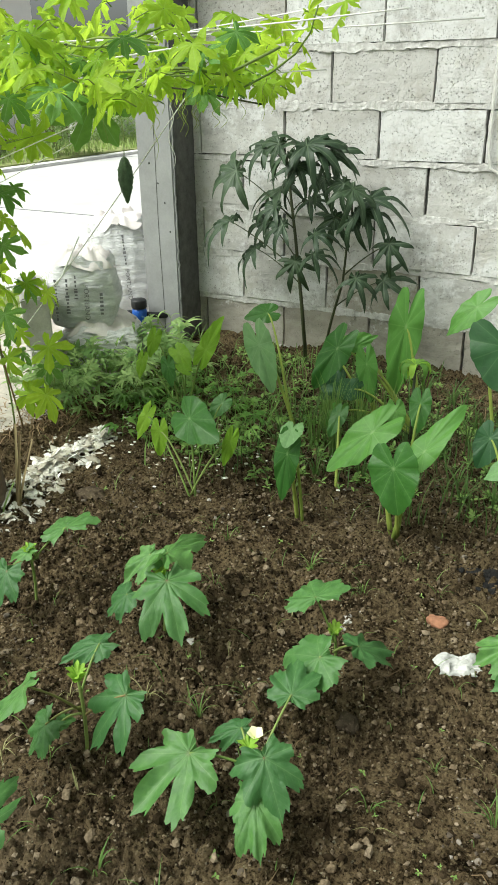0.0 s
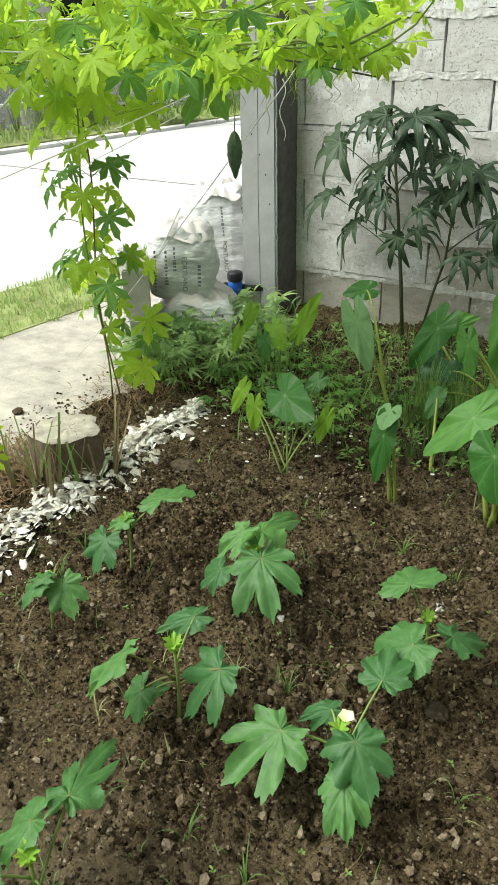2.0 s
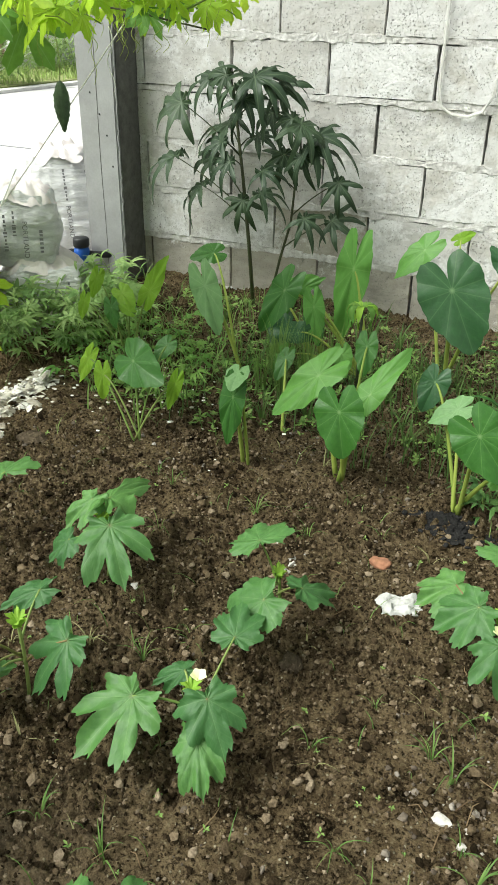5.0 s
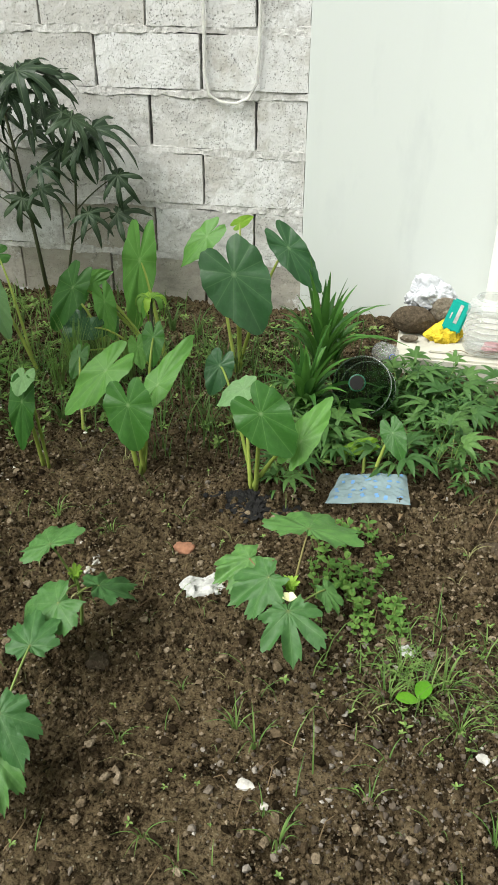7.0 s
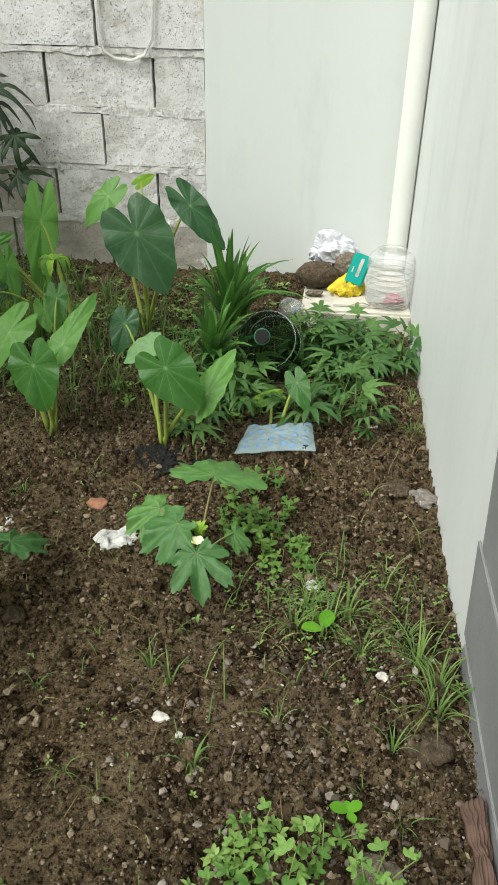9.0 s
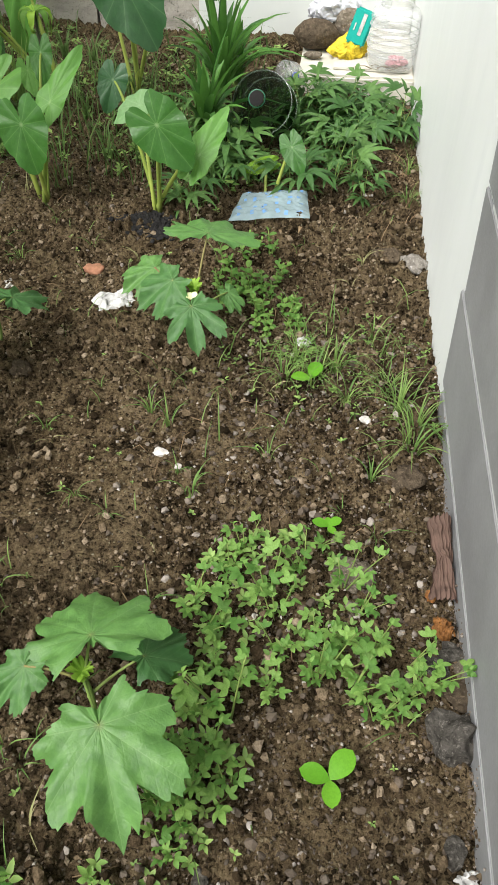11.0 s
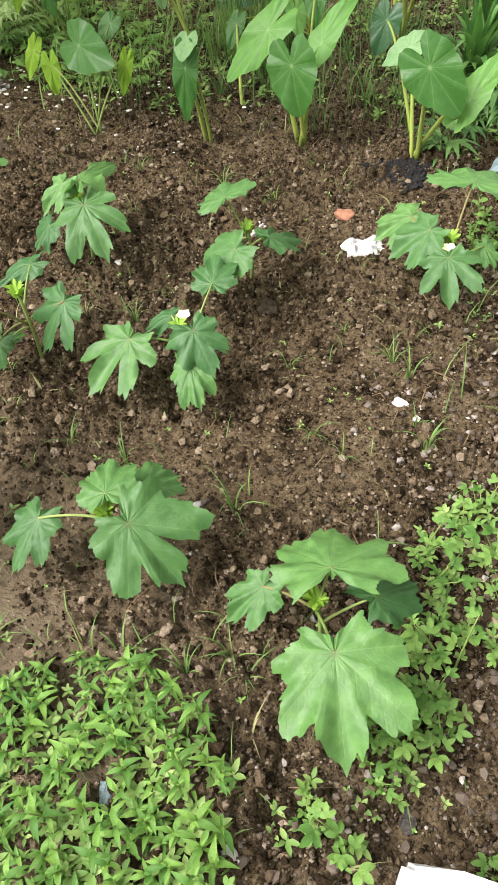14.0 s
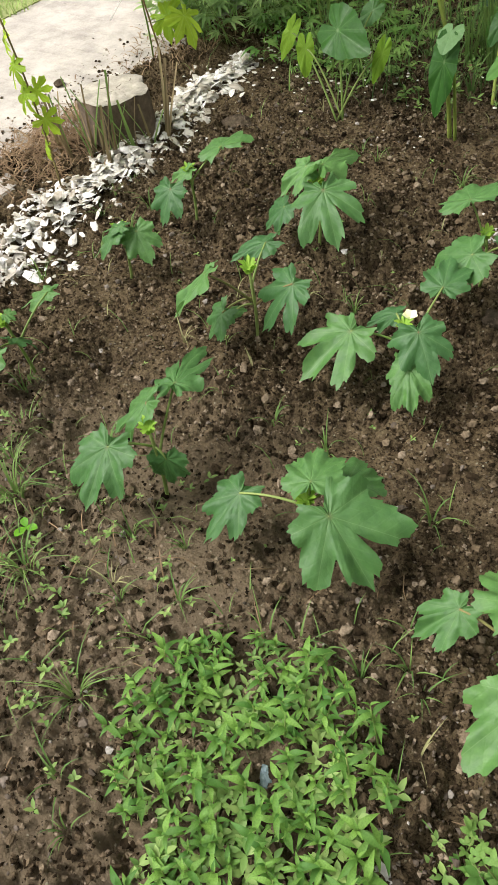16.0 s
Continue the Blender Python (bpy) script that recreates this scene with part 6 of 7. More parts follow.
def build_valve():
    v = base_at("water_valve", -1.06, -0.22, 0.0, "blue water valve on grey plastic pipes by the post", "valve")
    v.matrix_basis = pose(-1.06, -0.22, 0.0) @ Matrix.Diagonal((0.85, 0.85, 0.85, 1))
    part("pipe", tube([(-0.07, -0.06, -0.05), (-0.07, -0.06, 0.10), (-0.062, -0.055, 0.125), (-0.04, -0.04, 0.138), (0.0, -0.01, 0.138)], 0.021, 0.021, 14), PIPE_GREY, v)
    part("valve_body", lathe([(0.001, -0.045), (0.034, -0.04), (0.042, -0.01), (0.042, 0.02), (0.034, 0.04), (0.001, 0.045)], 18), BLUE, v).matrix_basis = pose(0.03, 0.01, 0.145, 0, 0, 0)
    part("collar", lathe([(0.001, -0.02), (0.03, -0.02), (0.034, 0.0), (0.03, 0.02), (0.001, 0.02)], 16), BLACK, v).matrix_basis = pose(-0.015, -0.015, 0.14, 0, 90, 40)
    part("valve_cap", lathe([(0.001, 0.0), (0.038, 0.0), (0.042, 0.008), (0.042, 0.04), (0.036, 0.048), (0.001, 0.05)], 18), BLACK, v).matrix_basis = pose(0.03, 0.01, 0.185)
    part("handle", box(0.02, 0.07, -0.022, 0.002, 0.005, 0.027, 0.005), BLUE, v.children[1])
    part("pipe", tube([(0.03, 0.01, 0.15), (0.10, 0.06, 0.14), (0.16, 0.10, 0.14)], 0.018, 0.018, 12), BLACK, v)


build_valve()


def build_stump():
    st = base_at("tree_stump", -0.555, -1.67, -0.01, "sawn tree stump with a pale cracked top beside the shells", "stump")
    s, n = Shape(), 64
    rad = []
    for k in range(n):
        c = Vector((math.cos(k * math.tau / n), math.sin(k * math.tau / n), 0))
        rad.append(0.094 * (1.02 + 0.22 * noise.noise(c * 1.5 + Vector((0, 0, 2.4))) + 0.05 * noise.noise(c * 4 + Vector((0, 0, 7))) + 0.012 * noise.noise(c * 11)))
    v, rows = [], 9
    for i in range(rows + 1):
        t = i / rows
        for k in range(n):
            a = k * math.tau / n
            c = Vector((math.cos(a), math.sin(a), 0))
            r = rad[k] * (1.10 - 0.10 * t ** 0.5 + 0.05 * noise.noise(Vector((c.x * 9, c.y * 9, t * 1.2))) - 0.04 * abs(noise.noise(Vector((c.x * 16, c.y * 16, t)))))
            v.append((r * c.x, r * c.y, 0.145 * t))
    f = [(i * n + k, i * n + (k + 1) % n, (i + 1) * n + (k + 1) % n, (i + 1) * n + k) for i in range(rows) for k in range(n)]
    part("bark", s.add(v, f), WOOD_SIDE, st)
    s, v = Shape(), [(0, 0, 0.146)]
    rings = ((0.2, 0.147), (0.4, 0.148), (0.6, 0.148), (0.8, 0.147), (0.95, 0.147), (0.99, 0.1455))
    for j, (q, z) in enumerate(rings):
        for k in range(n):
            a = k * math.tau / n
            x, y = rad[k] * q * math.cos(a), rad[k] * q * math.sin(a)
            v.append((x, y, z + 0.006 * noise.noise(Vector((x * 40, y * 40, 0))) + 0.003 * noise.noise(Vector((x * 120, y * 120, 4)))))
    f = [(0, 1 + k, 1 + (k + 1) % n) for k in range(n)]
    f += [(1 + j * n + k, 1 + (j + 1) * n + k, 1 + (j + 1) * n + (k + 1) % n, 1 + j * n + (k + 1) % n) for j in range(len(rings) - 1) for k in range(n)]
    part("sawn_top", s.add(v, f), WOOD_PALE, st, "pale grey sawn top of the stump")
    rnd = random.Random(3)
    for k in range(4):
        a, r = k * 1.7 + rnd.uniform(-0.2, 0.2), rnd.uniform(0.045, 0.085)
        pts = []
        for q in (0.1, 0.4, 0.7, 1.0):
            x, y = r * q * math.cos(a + 0.25 * math.sin(q * 5 + k)), r * q * math.sin(a + 0.25 * math.sin(q * 5 + k))
            pts.append((x, y, 0.1475 + 0.006 * noise.noise(Vector((x * 40, y * 40, 0)))))
        part("crack", tube(pts, 0.0005, 0.0008, 5), WOOD_SIDE, st, "dark crack in the sawn wood")
    # cut stalks round it, dry and split
    for i, (x, y, h, lx) in enumerate(((-0.49, -1.78, 0.15, 6), (-0.455, -1.735, 0.12, -10), (-0.54, -1.82, 0.17, 3), (-0.60, -1.85, 0.16, -8), (-0.44, -1.68, 0.13, -14), (-0.52, -1.80, 0.14, 12), (-0.65, -1.84, 0.13, 0), (-0.425, -1.63, 0.16, -12), (-0.47, -1.83, 0.19, 2), (-0.57, -1.79, 0.12, 9))):
        r2 = random.Random(300 + i)
        clump = base_at("cut_stalks", x, y, ground_at(x, y), "clump of half-dry upright cut stalks beside the stump", "cut stalks", "cut stalks by the stump")
        clump.matrix_basis = pose(x, y, ground_at(x, y), 0, lx, i * 37)
        for k in range(r2.randint(3, 5)):
            a, tall = r2.uniform(0, math.tau), h * r2.uniform(0.7, 1.5)
            out = r2.uniform(0.05, 0.45) * tall
            d = Vector((math.cos(a), math.sin(a), 0))
            pts = [d * (0.006 + out * t ** 1.4) + Vector((0, 0, -0.01 + (tall + 0.01) * t)) for t in (0, 0.25, 0.5, 0.75, 1.0)]
            part("stalk", strip(pts, r2.uniform(0.008, 0.014), 0.6, None, 0.55), DRY_STALK if r2.random() < 0.75 else GRASS, clump)
    rnd = random.Random(4)
    s = Shape()
    for _ in range(1000):
        x, y = rnd.gauss(-0.71, 0.08), rnd.gauss(-1.80, 0.13)
        a, ln = rnd.uniform(0, 6.28), rnd.uniform(0.03, 0.10)
        z = max(ground_at(x, y), -0.004) + 0.006 + 0.045 * rnd.random() * math.exp(-((x + 0.72) / 0.08) ** 2)
        strip([(x + math.cos(a) * ln * t, y + math.sin(a) * ln * t, z + 0.012 * math.sin(t * 3.1)) for t in (0, 0.33, 0.66, 1)], 0.0035, 0.3, s, 0.3)
    tagged(part("straw_litter", s, STRAW), "loose reddish dry straw heaped beside the walkway", "straw", kind="stuff")
    s = Shape()
    for _ in range(260):
        x, y = rnd.gauss(-0.78, 0.10), rnd.gauss(-1.08, 0.13)
        a, ln = rnd.uniform(0, 6.28), rnd.uniform(0.02, 0.08)
        z = max(ground_at(x, y), -0.004 if x < -0.8 else -1) + 0.006 + 0.015 * rnd.random()
        strip([(x + math.cos(a) * ln * t, y + math.sin(a) * ln * t, z + 0.01 * math.sin(t * 3.1)) for t in (0, 0.33, 0.66, 1)], 0.004, 0.3, s, 0.3)
    tagged(part("straw_litter", s, STRAW), "dry straw and stalks lying under the weeds", "straw", kind="stuff")


build_stump()


def build_shells():
    rnd = random.Random(6)
    path = [Vector(p) for p in ((-0.50, -1.12), (-0.50, -1.28), (-0.49, -1.45), (-0.47, -1.62), (-0.44, -1.80), (-0.43, -1.95), (-0.45, -2.10), (-0.40, -2.25), (-0.36, -2.38), (-0.36, -2.55))]
    s = Shape()
    for _ in range(3000):
        u = rnd.random() * (len(path) - 1)
        i = min(int(u), len(path) - 2)
        c = path[i].lerp(path[i + 1], u - i)
        wide = 0.056 + 0.055 * smooth_noise(np.float64(u * 1.7), np.float64(0.0), 3) + (0.025 if 5.2 < u < 7.5 else 0)
        x, y = c.x + rnd.gauss(0, wide * 0.75), c.y + rnd.gauss(0, 0.02)
        r = 0.003 + 0.017 * rnd.random() ** 2.0 * (1.4 if rnd.random() < 0.06 else 1)
        off = math.hypot(x - c.x, y - c.y)
        z = float(soil_height(x, y)) + 0.001 + max(0, 0.026 - off * 0.4) * rnd.random()
        m = Matrix.Translation((x, y, z)) @ Euler((rnd.uniform(-0.7, 0.7), rnd.uniform(-0.7, 0.7), rnd.uniform(0, 6.3))).to_matrix().to_4x4()
        n = 7
        cup = rnd.uniform(0.1, 0.45)
        v = [m @ Vector((0, 0, cup * r))]
        for q in (0.62, 1.0):
            for k in range(n):
                a = k * math.tau / n
                e = r * q * (1 + 0.22 * rnd.uniform(-1, 1)) * (1.25 if abs(math.cos(a)) > 0.7 else 0.95)
                v.append(m @ Vector((e * math.cos(a), e * 0.8 * math.sin(a), cup * r * (1 - q * q))))
        f = [(0, 1 + k, 1 + (k + 1) % n) for k in range(n)] + [(1 + k, 1 + n + k, 1 + n + (k + 1) % n, 1 + (k + 1) % n) for k in range(n)]
        s.add([tuple(p) for p in v], f)
    tagged(part("shell_border", s, SHELL, None, "", False), "border of bleached white broken shells along the bed", "shells", kind="stuff")


build_shells()


def stone(x, y, r, mt, seed, label, flat=0.65, stretch=(1, 1), name="stone", category="stone", rough=0.28, sink=0.25, turn=0, z=None):
    me = stone_mesh(name, seed, rough, flat, 2 if mt in (STONE, CHIP) else 3)
    me.transform(Matrix.Diagonal((r * stretch[0], r * stretch[1], r, 1)))
    ob = part(name, me, mt)
    if mt in (STONE, STONE_TAN, CHIP) and z is None:
        ob.data.polygons.foreach_set("use_smooth", [False] * len(ob.data.polygons))
    gz = ground_at(x, y) if z is None else z
    ob.matrix_basis = Matrix.Translation((x, y, gz + r * flat * (1 - sink))) @ pose(0, 0, 0, 0, 0, turn)
    return tagged(ob, label, category)


stone(1.566, -2.62, 0.040, STONE, 1, "large rough dark grey stone by the grey wall", 0.75, (0.8, 1.0), rough=0.45, sink=0.05)
stone(1.578, -2.555, 0.022, STONE_DARK, 2, "smooth dark wet stone by the grey wall", 0.6, (0.9, 1.2), turn=30)
stone(1.545, -2.52, 0.018, STONE, 3, "small grey stone by the grey wall", rough=0.45)
stone(1.568, -2.49, 0.017, STONE, 4, "small grey stone by the grey wall", rough=0.45)
stone(1.582, -2.515, 0.013, STONE_TAN, 5, "small tan stone by the grey wall")
stone(1.51, -2.15, 0.033, STONE_DARK, 6, "dark brown clod-like stone in the soil", 0.6, rough=0.35)
stone(1.42, -2.36, 0.034, STONE_TAN, 7, "mossy tan stone in the soil", 0.5, rough=0.35)
stone(1.548, -1.45, 0.034, STONE_PALE, 8, "pale grey-brown stone near the white wall", 0.6, (1.0, 0.75), turn=-30, sink=0.05)
stone(1.485, -1.41, 0.030, STONE_DARK, 9, "brown soil-covered stone near the white wall", 0.5, (1.3, 0.9))
stone(1.562, -2.76, 0.018, STONE, 10, "grey stone in the soil by the grey wall", 0.6, (0.8, 1.2))
stone(1.245, -2.83, 0.014, STONE, 12, "small slate-grey stone in the soil", 0.5, (0.8, 1.2))
stone(-0.29, -1.46, 0.035, STONE_DARK, 13, "large dark clod at the edge of the bed", 0.5, (1.3, 0.9))
stone(0.72, -1.93, 0.022, STONE_DARK, 14, "dark lump of soil beside a hollow", 0.8)
stone(0.778, -1.555, 0.021, BRICK_RED, 15, "broken piece of red brick lying on the soil", 0.45, (1.1, 0.8), "brick_piece", "brick", 0.3)
stone(-1.02, -1.50, 0.018, STONE_DARK, 16, "dark lump of soil lying on the concrete walkway", 0.6, (1, 1), z=-0.004)
for x, y, r in ((0.556, -1.60, 0.016), (0.606, -1.655, 0.018), (0.60, -1.685, 0.014), (1.062, -2.14, 0.0125), (0.79, -2.47, 0.014), (1.043, -2.612, 0.016), (1.05, -2.95, 0.012), (0.62, -1.63, 0.01), (0.35, -1.9, 0.01), (0.10, -1.55, 0.012), (1.32, -2.2, 0.009), (1.44, -2.0, 0.012), (0.93, -1.35, 0.012), (1.43, -1.13, 0.013)):
    stone(x, y, r, CHIP, int(x * 100 + 300), "small white chip lying on the soil", 0.4, (1.2, 0.75), "white_chip", "chip", 0.5, 0.15, int(x * 1000))


def crumple(name, x, y, sx, sy, sz, mt, seed, label, category, turn=0, z=None, fold=1.0, res=26, ragged=0.30):
    """A crumpled sheet of thin material, folded into ridges."""
    s, v = Shape(), []
    for i in range(res + 1):
        for j in range(res + 1):
            u, w = i / res - 0.5, j / res - 0.5
            q = Vector((u * 4 + seed, w * 4, seed))
            edge = 1 - (2 * max(abs(u), abs(w))) ** 4
            hgt = edge * (0.55 + 0.6 * noise.noise(q) + 0.5 * fold * abs(noise.noise(q * 2.3)) + 0.25 * fold * noise.noise(q * 5))
            far = math.hypot(u, w) or 1.0
            trim = (1 - (1.15 if ragged > 0.1 else 0.25) * abs(u * w)) * (1 + ragged * noise.noise(Vector((u / far * 1.7 + seed, w / far * 1.7, 2.0))) + min(0.12, ragged) * noise.noise(Vector((u / far * 6, w / far * 6 + seed, 5.0))))
            u, w = u * trim, w * trim
            v.append((sx * (u + 0.09 * noise.noise(q * 1.4 + Vector((5, 0, 0)))), sy * (w + 0.09 * noise.noise(q * 1.4 + Vector((0, 5, 0)))), 0.003 + sz * max(0, hgt)))
    n = res + 1
    f = [(i * n + j, (i + 1) * n + j, (i + 1) * n + j + 1, i * n + j + 1) for i in range(res) for j in range(res)]
    ob = part(name, s.add(v, f), mt)
    ob.matrix_basis = Matrix.Translation((x, y, (ground_at(x, y) if z is None else z) + 0.004)) @ pose(0, 0, 0, 0, 0, turn)
    return tagged(ob, label, category)


crumple("plastic_scrap", 0.862, -1.685, 0.095, 0.075, 0.020, PAPER, 3.3, "crumpled dirty white plastic lying on the soil", "plastic scrap", 20)
crumple("plastic_scrap", 1.300, -1.79, 0.036, 0.028, 0.010, PAPER, 5.1, "small crumpled white and teal wrapper in the grass", "wrapper", -30)
crumple("plastic_scrap", 1.58, -2.81, 0.048, 0.062, 0.030, PAPER, 8.4, "crumpled white plastic beside the grey wall", "plastic scrap", 10)
crumple("plastic_scrap", 0.865, -2.94, 0.024, 0.032, 0.006, CLEAR_BAG, 9.4, "scrap of clear plastic among the weed mat", "plastic scrap", 50)


def rag():
    """A strip of ribbed cloth, pinched at its middle and leaning on the wall."""
    cloth = base_at("rag", 1.53, -2.33, ground_at(1.53, -2.33), "crumpled brown striped rag against the grey wall", "rag")
    for name, y0, y1, w0, w1 in (("upper_fold", -2.245, -2.335, 0.048, 0.022), ("lower_fold", -2.325, -2.405, 0.022, 0.060)):
        s, v, nu, nw = Shape(), [], 14, 36
        for i in range(nu + 1):
            u = i / nu
            w = w0 + (w1 - w0) * u ** (0.8 if w1 > w0 else 1.4)
            for j in range(nw + 1):
                q = j / nw - 0.5
                x = 1.566 + 0.004 * u + q * w + 0.004 * noise.noise(Vector((u * 5, q * 4, w0 * 90)))
                x = min(x, 1.5785 + 0.004 * u)
                y = y0 + (y1 - y0) * u + 0.008 * noise.noise(Vector((q * 5, u * 2, 3)))
                z = ground_at(x, y) + 0.022 + 0.020 * math.cos(q * 3) * (1 - 0.3 * u) + 0.0035 * math.cos(j * math.tau / 4.5) + 0.012 * noise.noise(Vector((q * 4 + 2, u * 4, 8)))
                v.append((x, y, z))
        n = nw + 1
        f = [(i * n + j, (i + 1) * n + j, (i + 1) * n + j + 1, i * n + j + 1) for i in range(nu) for j in range(nw)]
        put(part(name, s.add(v, f), RAG, cloth), Matrix())


rag()
crumple("peel", 1.560, -2.45, 0.030, 0.042, 0.024, PEEL, 6.5, "rotting orange-brown peel beside a rag", "peel", 30, None, 1.6)
crumple("peel", 1.548, -2.385, 0.018, 0.022, 0.014, PEEL, 7.7, "small rotting orange-brown peel on the soil", "peel")


def ash_patch():
    """Wet black ash: a low heap of small flakes and crumbs."""
    rnd = random.Random(12)
    s = Shape()
    for _ in range(1000):
        x, y = 0.905 + rnd.gauss(0, 0.046), -1.375 + rnd.gauss(0, 0.022)
        r = rnd.uniform(0.003, 0.011)
        h = 0.014 * math.exp(-((x - 0.905) / 0.07) ** 2 - ((y + 1.375) / 0.035) ** 2)
        turn = Euler((rnd.uniform(-0.7, 0.7), rnd.uniform(-0.7, 0.7), rnd.uniform(0, 6))).to_matrix()
        k = [tuple(turn @ Vector((p[0] * r * 1.3, p[1] * r, p[2] * r * 0.45)) + Vector((x, y, ground_at(x, y) + 0.004 + h * rnd.random()))) for p in ICO_V]
        s.add(k, ICO_F)
    tagged(part("ash_patch", s, CHAR, None, "", False), "patch of wet black ash at a taro plant's foot", "ash", kind="stuff")


ash_patch()

def flat_bag():
    """A clear bag lying flat: two folds along it, small wrinkles, and rows of faded print on its face."""
    x0, y0 = 1.182, -1.258
    bag = base_at("plastic_bag", x0, y0, ground_at(x0, y0) + 0.034, "clear plastic bag with blue print lying on the soil", "plastic bag")
    bag.matrix_basis = Matrix.Translation((x0, y0, ground_at(x0, y0) + 0.034)) @ pose(0, 0, 0, 4, 0, 8)

    def face(u, w):
        x = 0.095 * u + 0.010 * w * (1 - u) + 0.003 * noise.noise(Vector((u * 2, w * 2, 1)))
        y = 0.062 * w + 0.007 * math.sin(u * 2.1 + 0.5) + 0.003 * noise.noise(Vector((u * 3, w, 6)))
        edge = 1 - max(abs(u), abs(w)) ** 6
        z = edge * (0.006 + 0.005 * noise.noise(Vector((u * 2.2, w * 1.6, 3))) + 0.007 * abs(noise.noise(Vector((u * 4 + w * 3, w * 3 - u, 8)))) + 0.003 * noise.noise(Vector((u * 11, w * 9, 2)))) - 0.003 * (1 - edge)
        return Vector((x, y, z))

    def sheet(u0, u1, w0, w1, nu, nw, lift, shape):
        v = []
        for i in range(nu + 1):
            for j in range(nw + 1):
                v.append(face(u0 + (u1 - u0) * i / nu, w0 + (w1 - w0) * j / nw) + Vector((0, 0, lift)))
        n = nw + 1
        return shape.add([tuple(q) for q in v], [(i * n + j, (i + 1) * n + j, (i + 1) * n + j + 1, i * n + j + 1) for i in range(nu) for j in range(nw)])

    film = part("film", sheet(-1, 1, -1, 1, 46, 34, 0.0, Shape()), CLEAR_BAG, bag)
    rnd = random.Random(50)
    for i in range(6):
        for j in range(4):
            u, w = -0.80 + 0.32 * i + rnd.uniform(-0.05, 0.05), -0.72 + 0.48 * j + rnd.uniform(-0.07, 0.07)
            for _ in range(2):
                du, dw = rnd.uniform(-0.05, 0.05), rnd.uniform(-0.10, 0.10)
                part("print_bar", sheet(u + du - 0.045, u + du + 0.045, w + dw - 0.05, w + dw + 0.05, 4, 3, 0.0006, Shape()), BLUE_PRINT, film)


flat_bag()


def bundle(name, x, y, z, rx, ry, rz, mt, seed, label, category, turn=0, ridge=0.3, peak=0.0):
    """A soft heap of film or cloth gathered into sharp folds, flat underneath."""
    bm = bmesh.new()
    bmesh.ops.create_icosphere(bm, subdivisions=5, radius=1)
    for v in bm.verts:
        q = v.co.copy()
        w = q + Vector((noise.noise(q * 1.3 + Vector((seed, 0, 0))), noise.noise(q * 1.3 + Vector((0, seed, 0))), 0)) * 0.5
        k = 1 + 0.28 * noise.noise(w * 1.2 + Vector((0, 0, seed)))
        k -= ridge * abs(noise.noise(w * 2.2 + Vector((seed, 3, 0)))) + ridge * 0.55 * abs(noise.noise(w * 4.6 + Vector((3, seed, 0)))) + ridge * 0.25 * abs(noise.noise(w * 9.0))
        q *= k
        tall = max(-0.25, q.z)
        v.co = Vector((q.x * rx, q.y * ry, (tall + 0.25) * rz * (1 + peak * q.x)))
    me = bpy.data.meshes.new(name)
    bm.to_mesh(me)
    bm.free()
    ob = part(name, me, mt)
    ob.matrix_basis = Matrix.Translation((x, y, z)) @ pose(0, 0, 0, 0, 0, turn)
    return tagged(ob, label, category)


def bottle(x, y, z, r, h, turn, tilt, label, cap=None, film=None):
    """A clear plastic bottle lying or standing, with ribs, shoulder and neck."""
    b = base_at("plastic_bottle", x, y, z, label, "bottle", "clear plastic bottles")
    b.matrix_basis = Matrix.Translation((x, y, z)) @ pose(0, 0, 0, tilt, 0, turn)
    prof = [(0.001, 0), (r * 0.85, 0.0), (r, 0.06 * h)]
    prof += [(r, h * (0.06 + 0.60 * i / 6)) for i in range(1, 7)]
    prof += [(r * 0.92, h * 0.75), (r * 0.62, h * 0.88), (r * 0.27, h * 0.95), (r * 0.25, h)]
    part("bottle_body", lathe(prof, 30), film or CLEAR, b)
    body = b.children[0]
    part("neck_ring", lathe([(r * 0.25, h * 0.965), (r * 0.29, h * 0.967), (r * 0.29, h * 0.985), (r * 0.25, h * 0.982)], 20), CLOUDY if cap is None else cap, body)
    return b


g = ground_at(1.12, -0.66)
bottle(1.128, -0.80, g + 0.078, 0.084, 0.19, -8, 60, "large clear plastic bottle lying with its open neck showing", GREEN_NECK)
lying = bpy.data.objects["plastic_bottle"]
# black disc closes the neck and paints the darkness within the bottle
part("mouth", lathe([(0.0005, 0.1915), (0.0195, 0.1915), (0.0195, 0.1900), (0.0005, 0.1900)], 20), CHAR, lying, "black disc over the bottle's mouth for the shade inside", False)
for r, h in ((0.0845, 0.11), (0.083, 0.006)):
    ring = [(r * math.cos(k * math.tau / 32), r * math.sin(k * math.tau / 32), h) for k in range(33)]
    part("rim", tube(ring, 0.0022, 0.0022, 6), CLOUDY, lying, "pale moulded rim of the bottle")
bottle(1.143, -0.40, ground_at(1.143, -0.40) + 0.036, 0.038, 0.13, 20, 75, "small clear plastic bottle with a blue cap lying by the ledge", BLUE, CLOUDY)
jug = base_at("plastic_jug", 1.486, -0.405, 0.0835, "cloudy plastic jug standing on the ledge", "jug")
jug_prof = [(0.001, 0), (0.070, 0.0), (0.078, 0.010), (0.079, 0.040)]
for k in range(5):
    jug_prof += [(0.079, 0.046 + 0.020 * k), (0.0745, 0.051 + 0.020 * k), (0.0745, 0.057 + 0.020 * k), (0.079, 0.062 + 0.020 * k)]
jug_body = part("jug_body", lathe(jug_prof + [(0.079, 0.150), (0.073, 0.166), (0.058, 0.176), (0.050, 0.178)], 32), CLOUDY, jug)
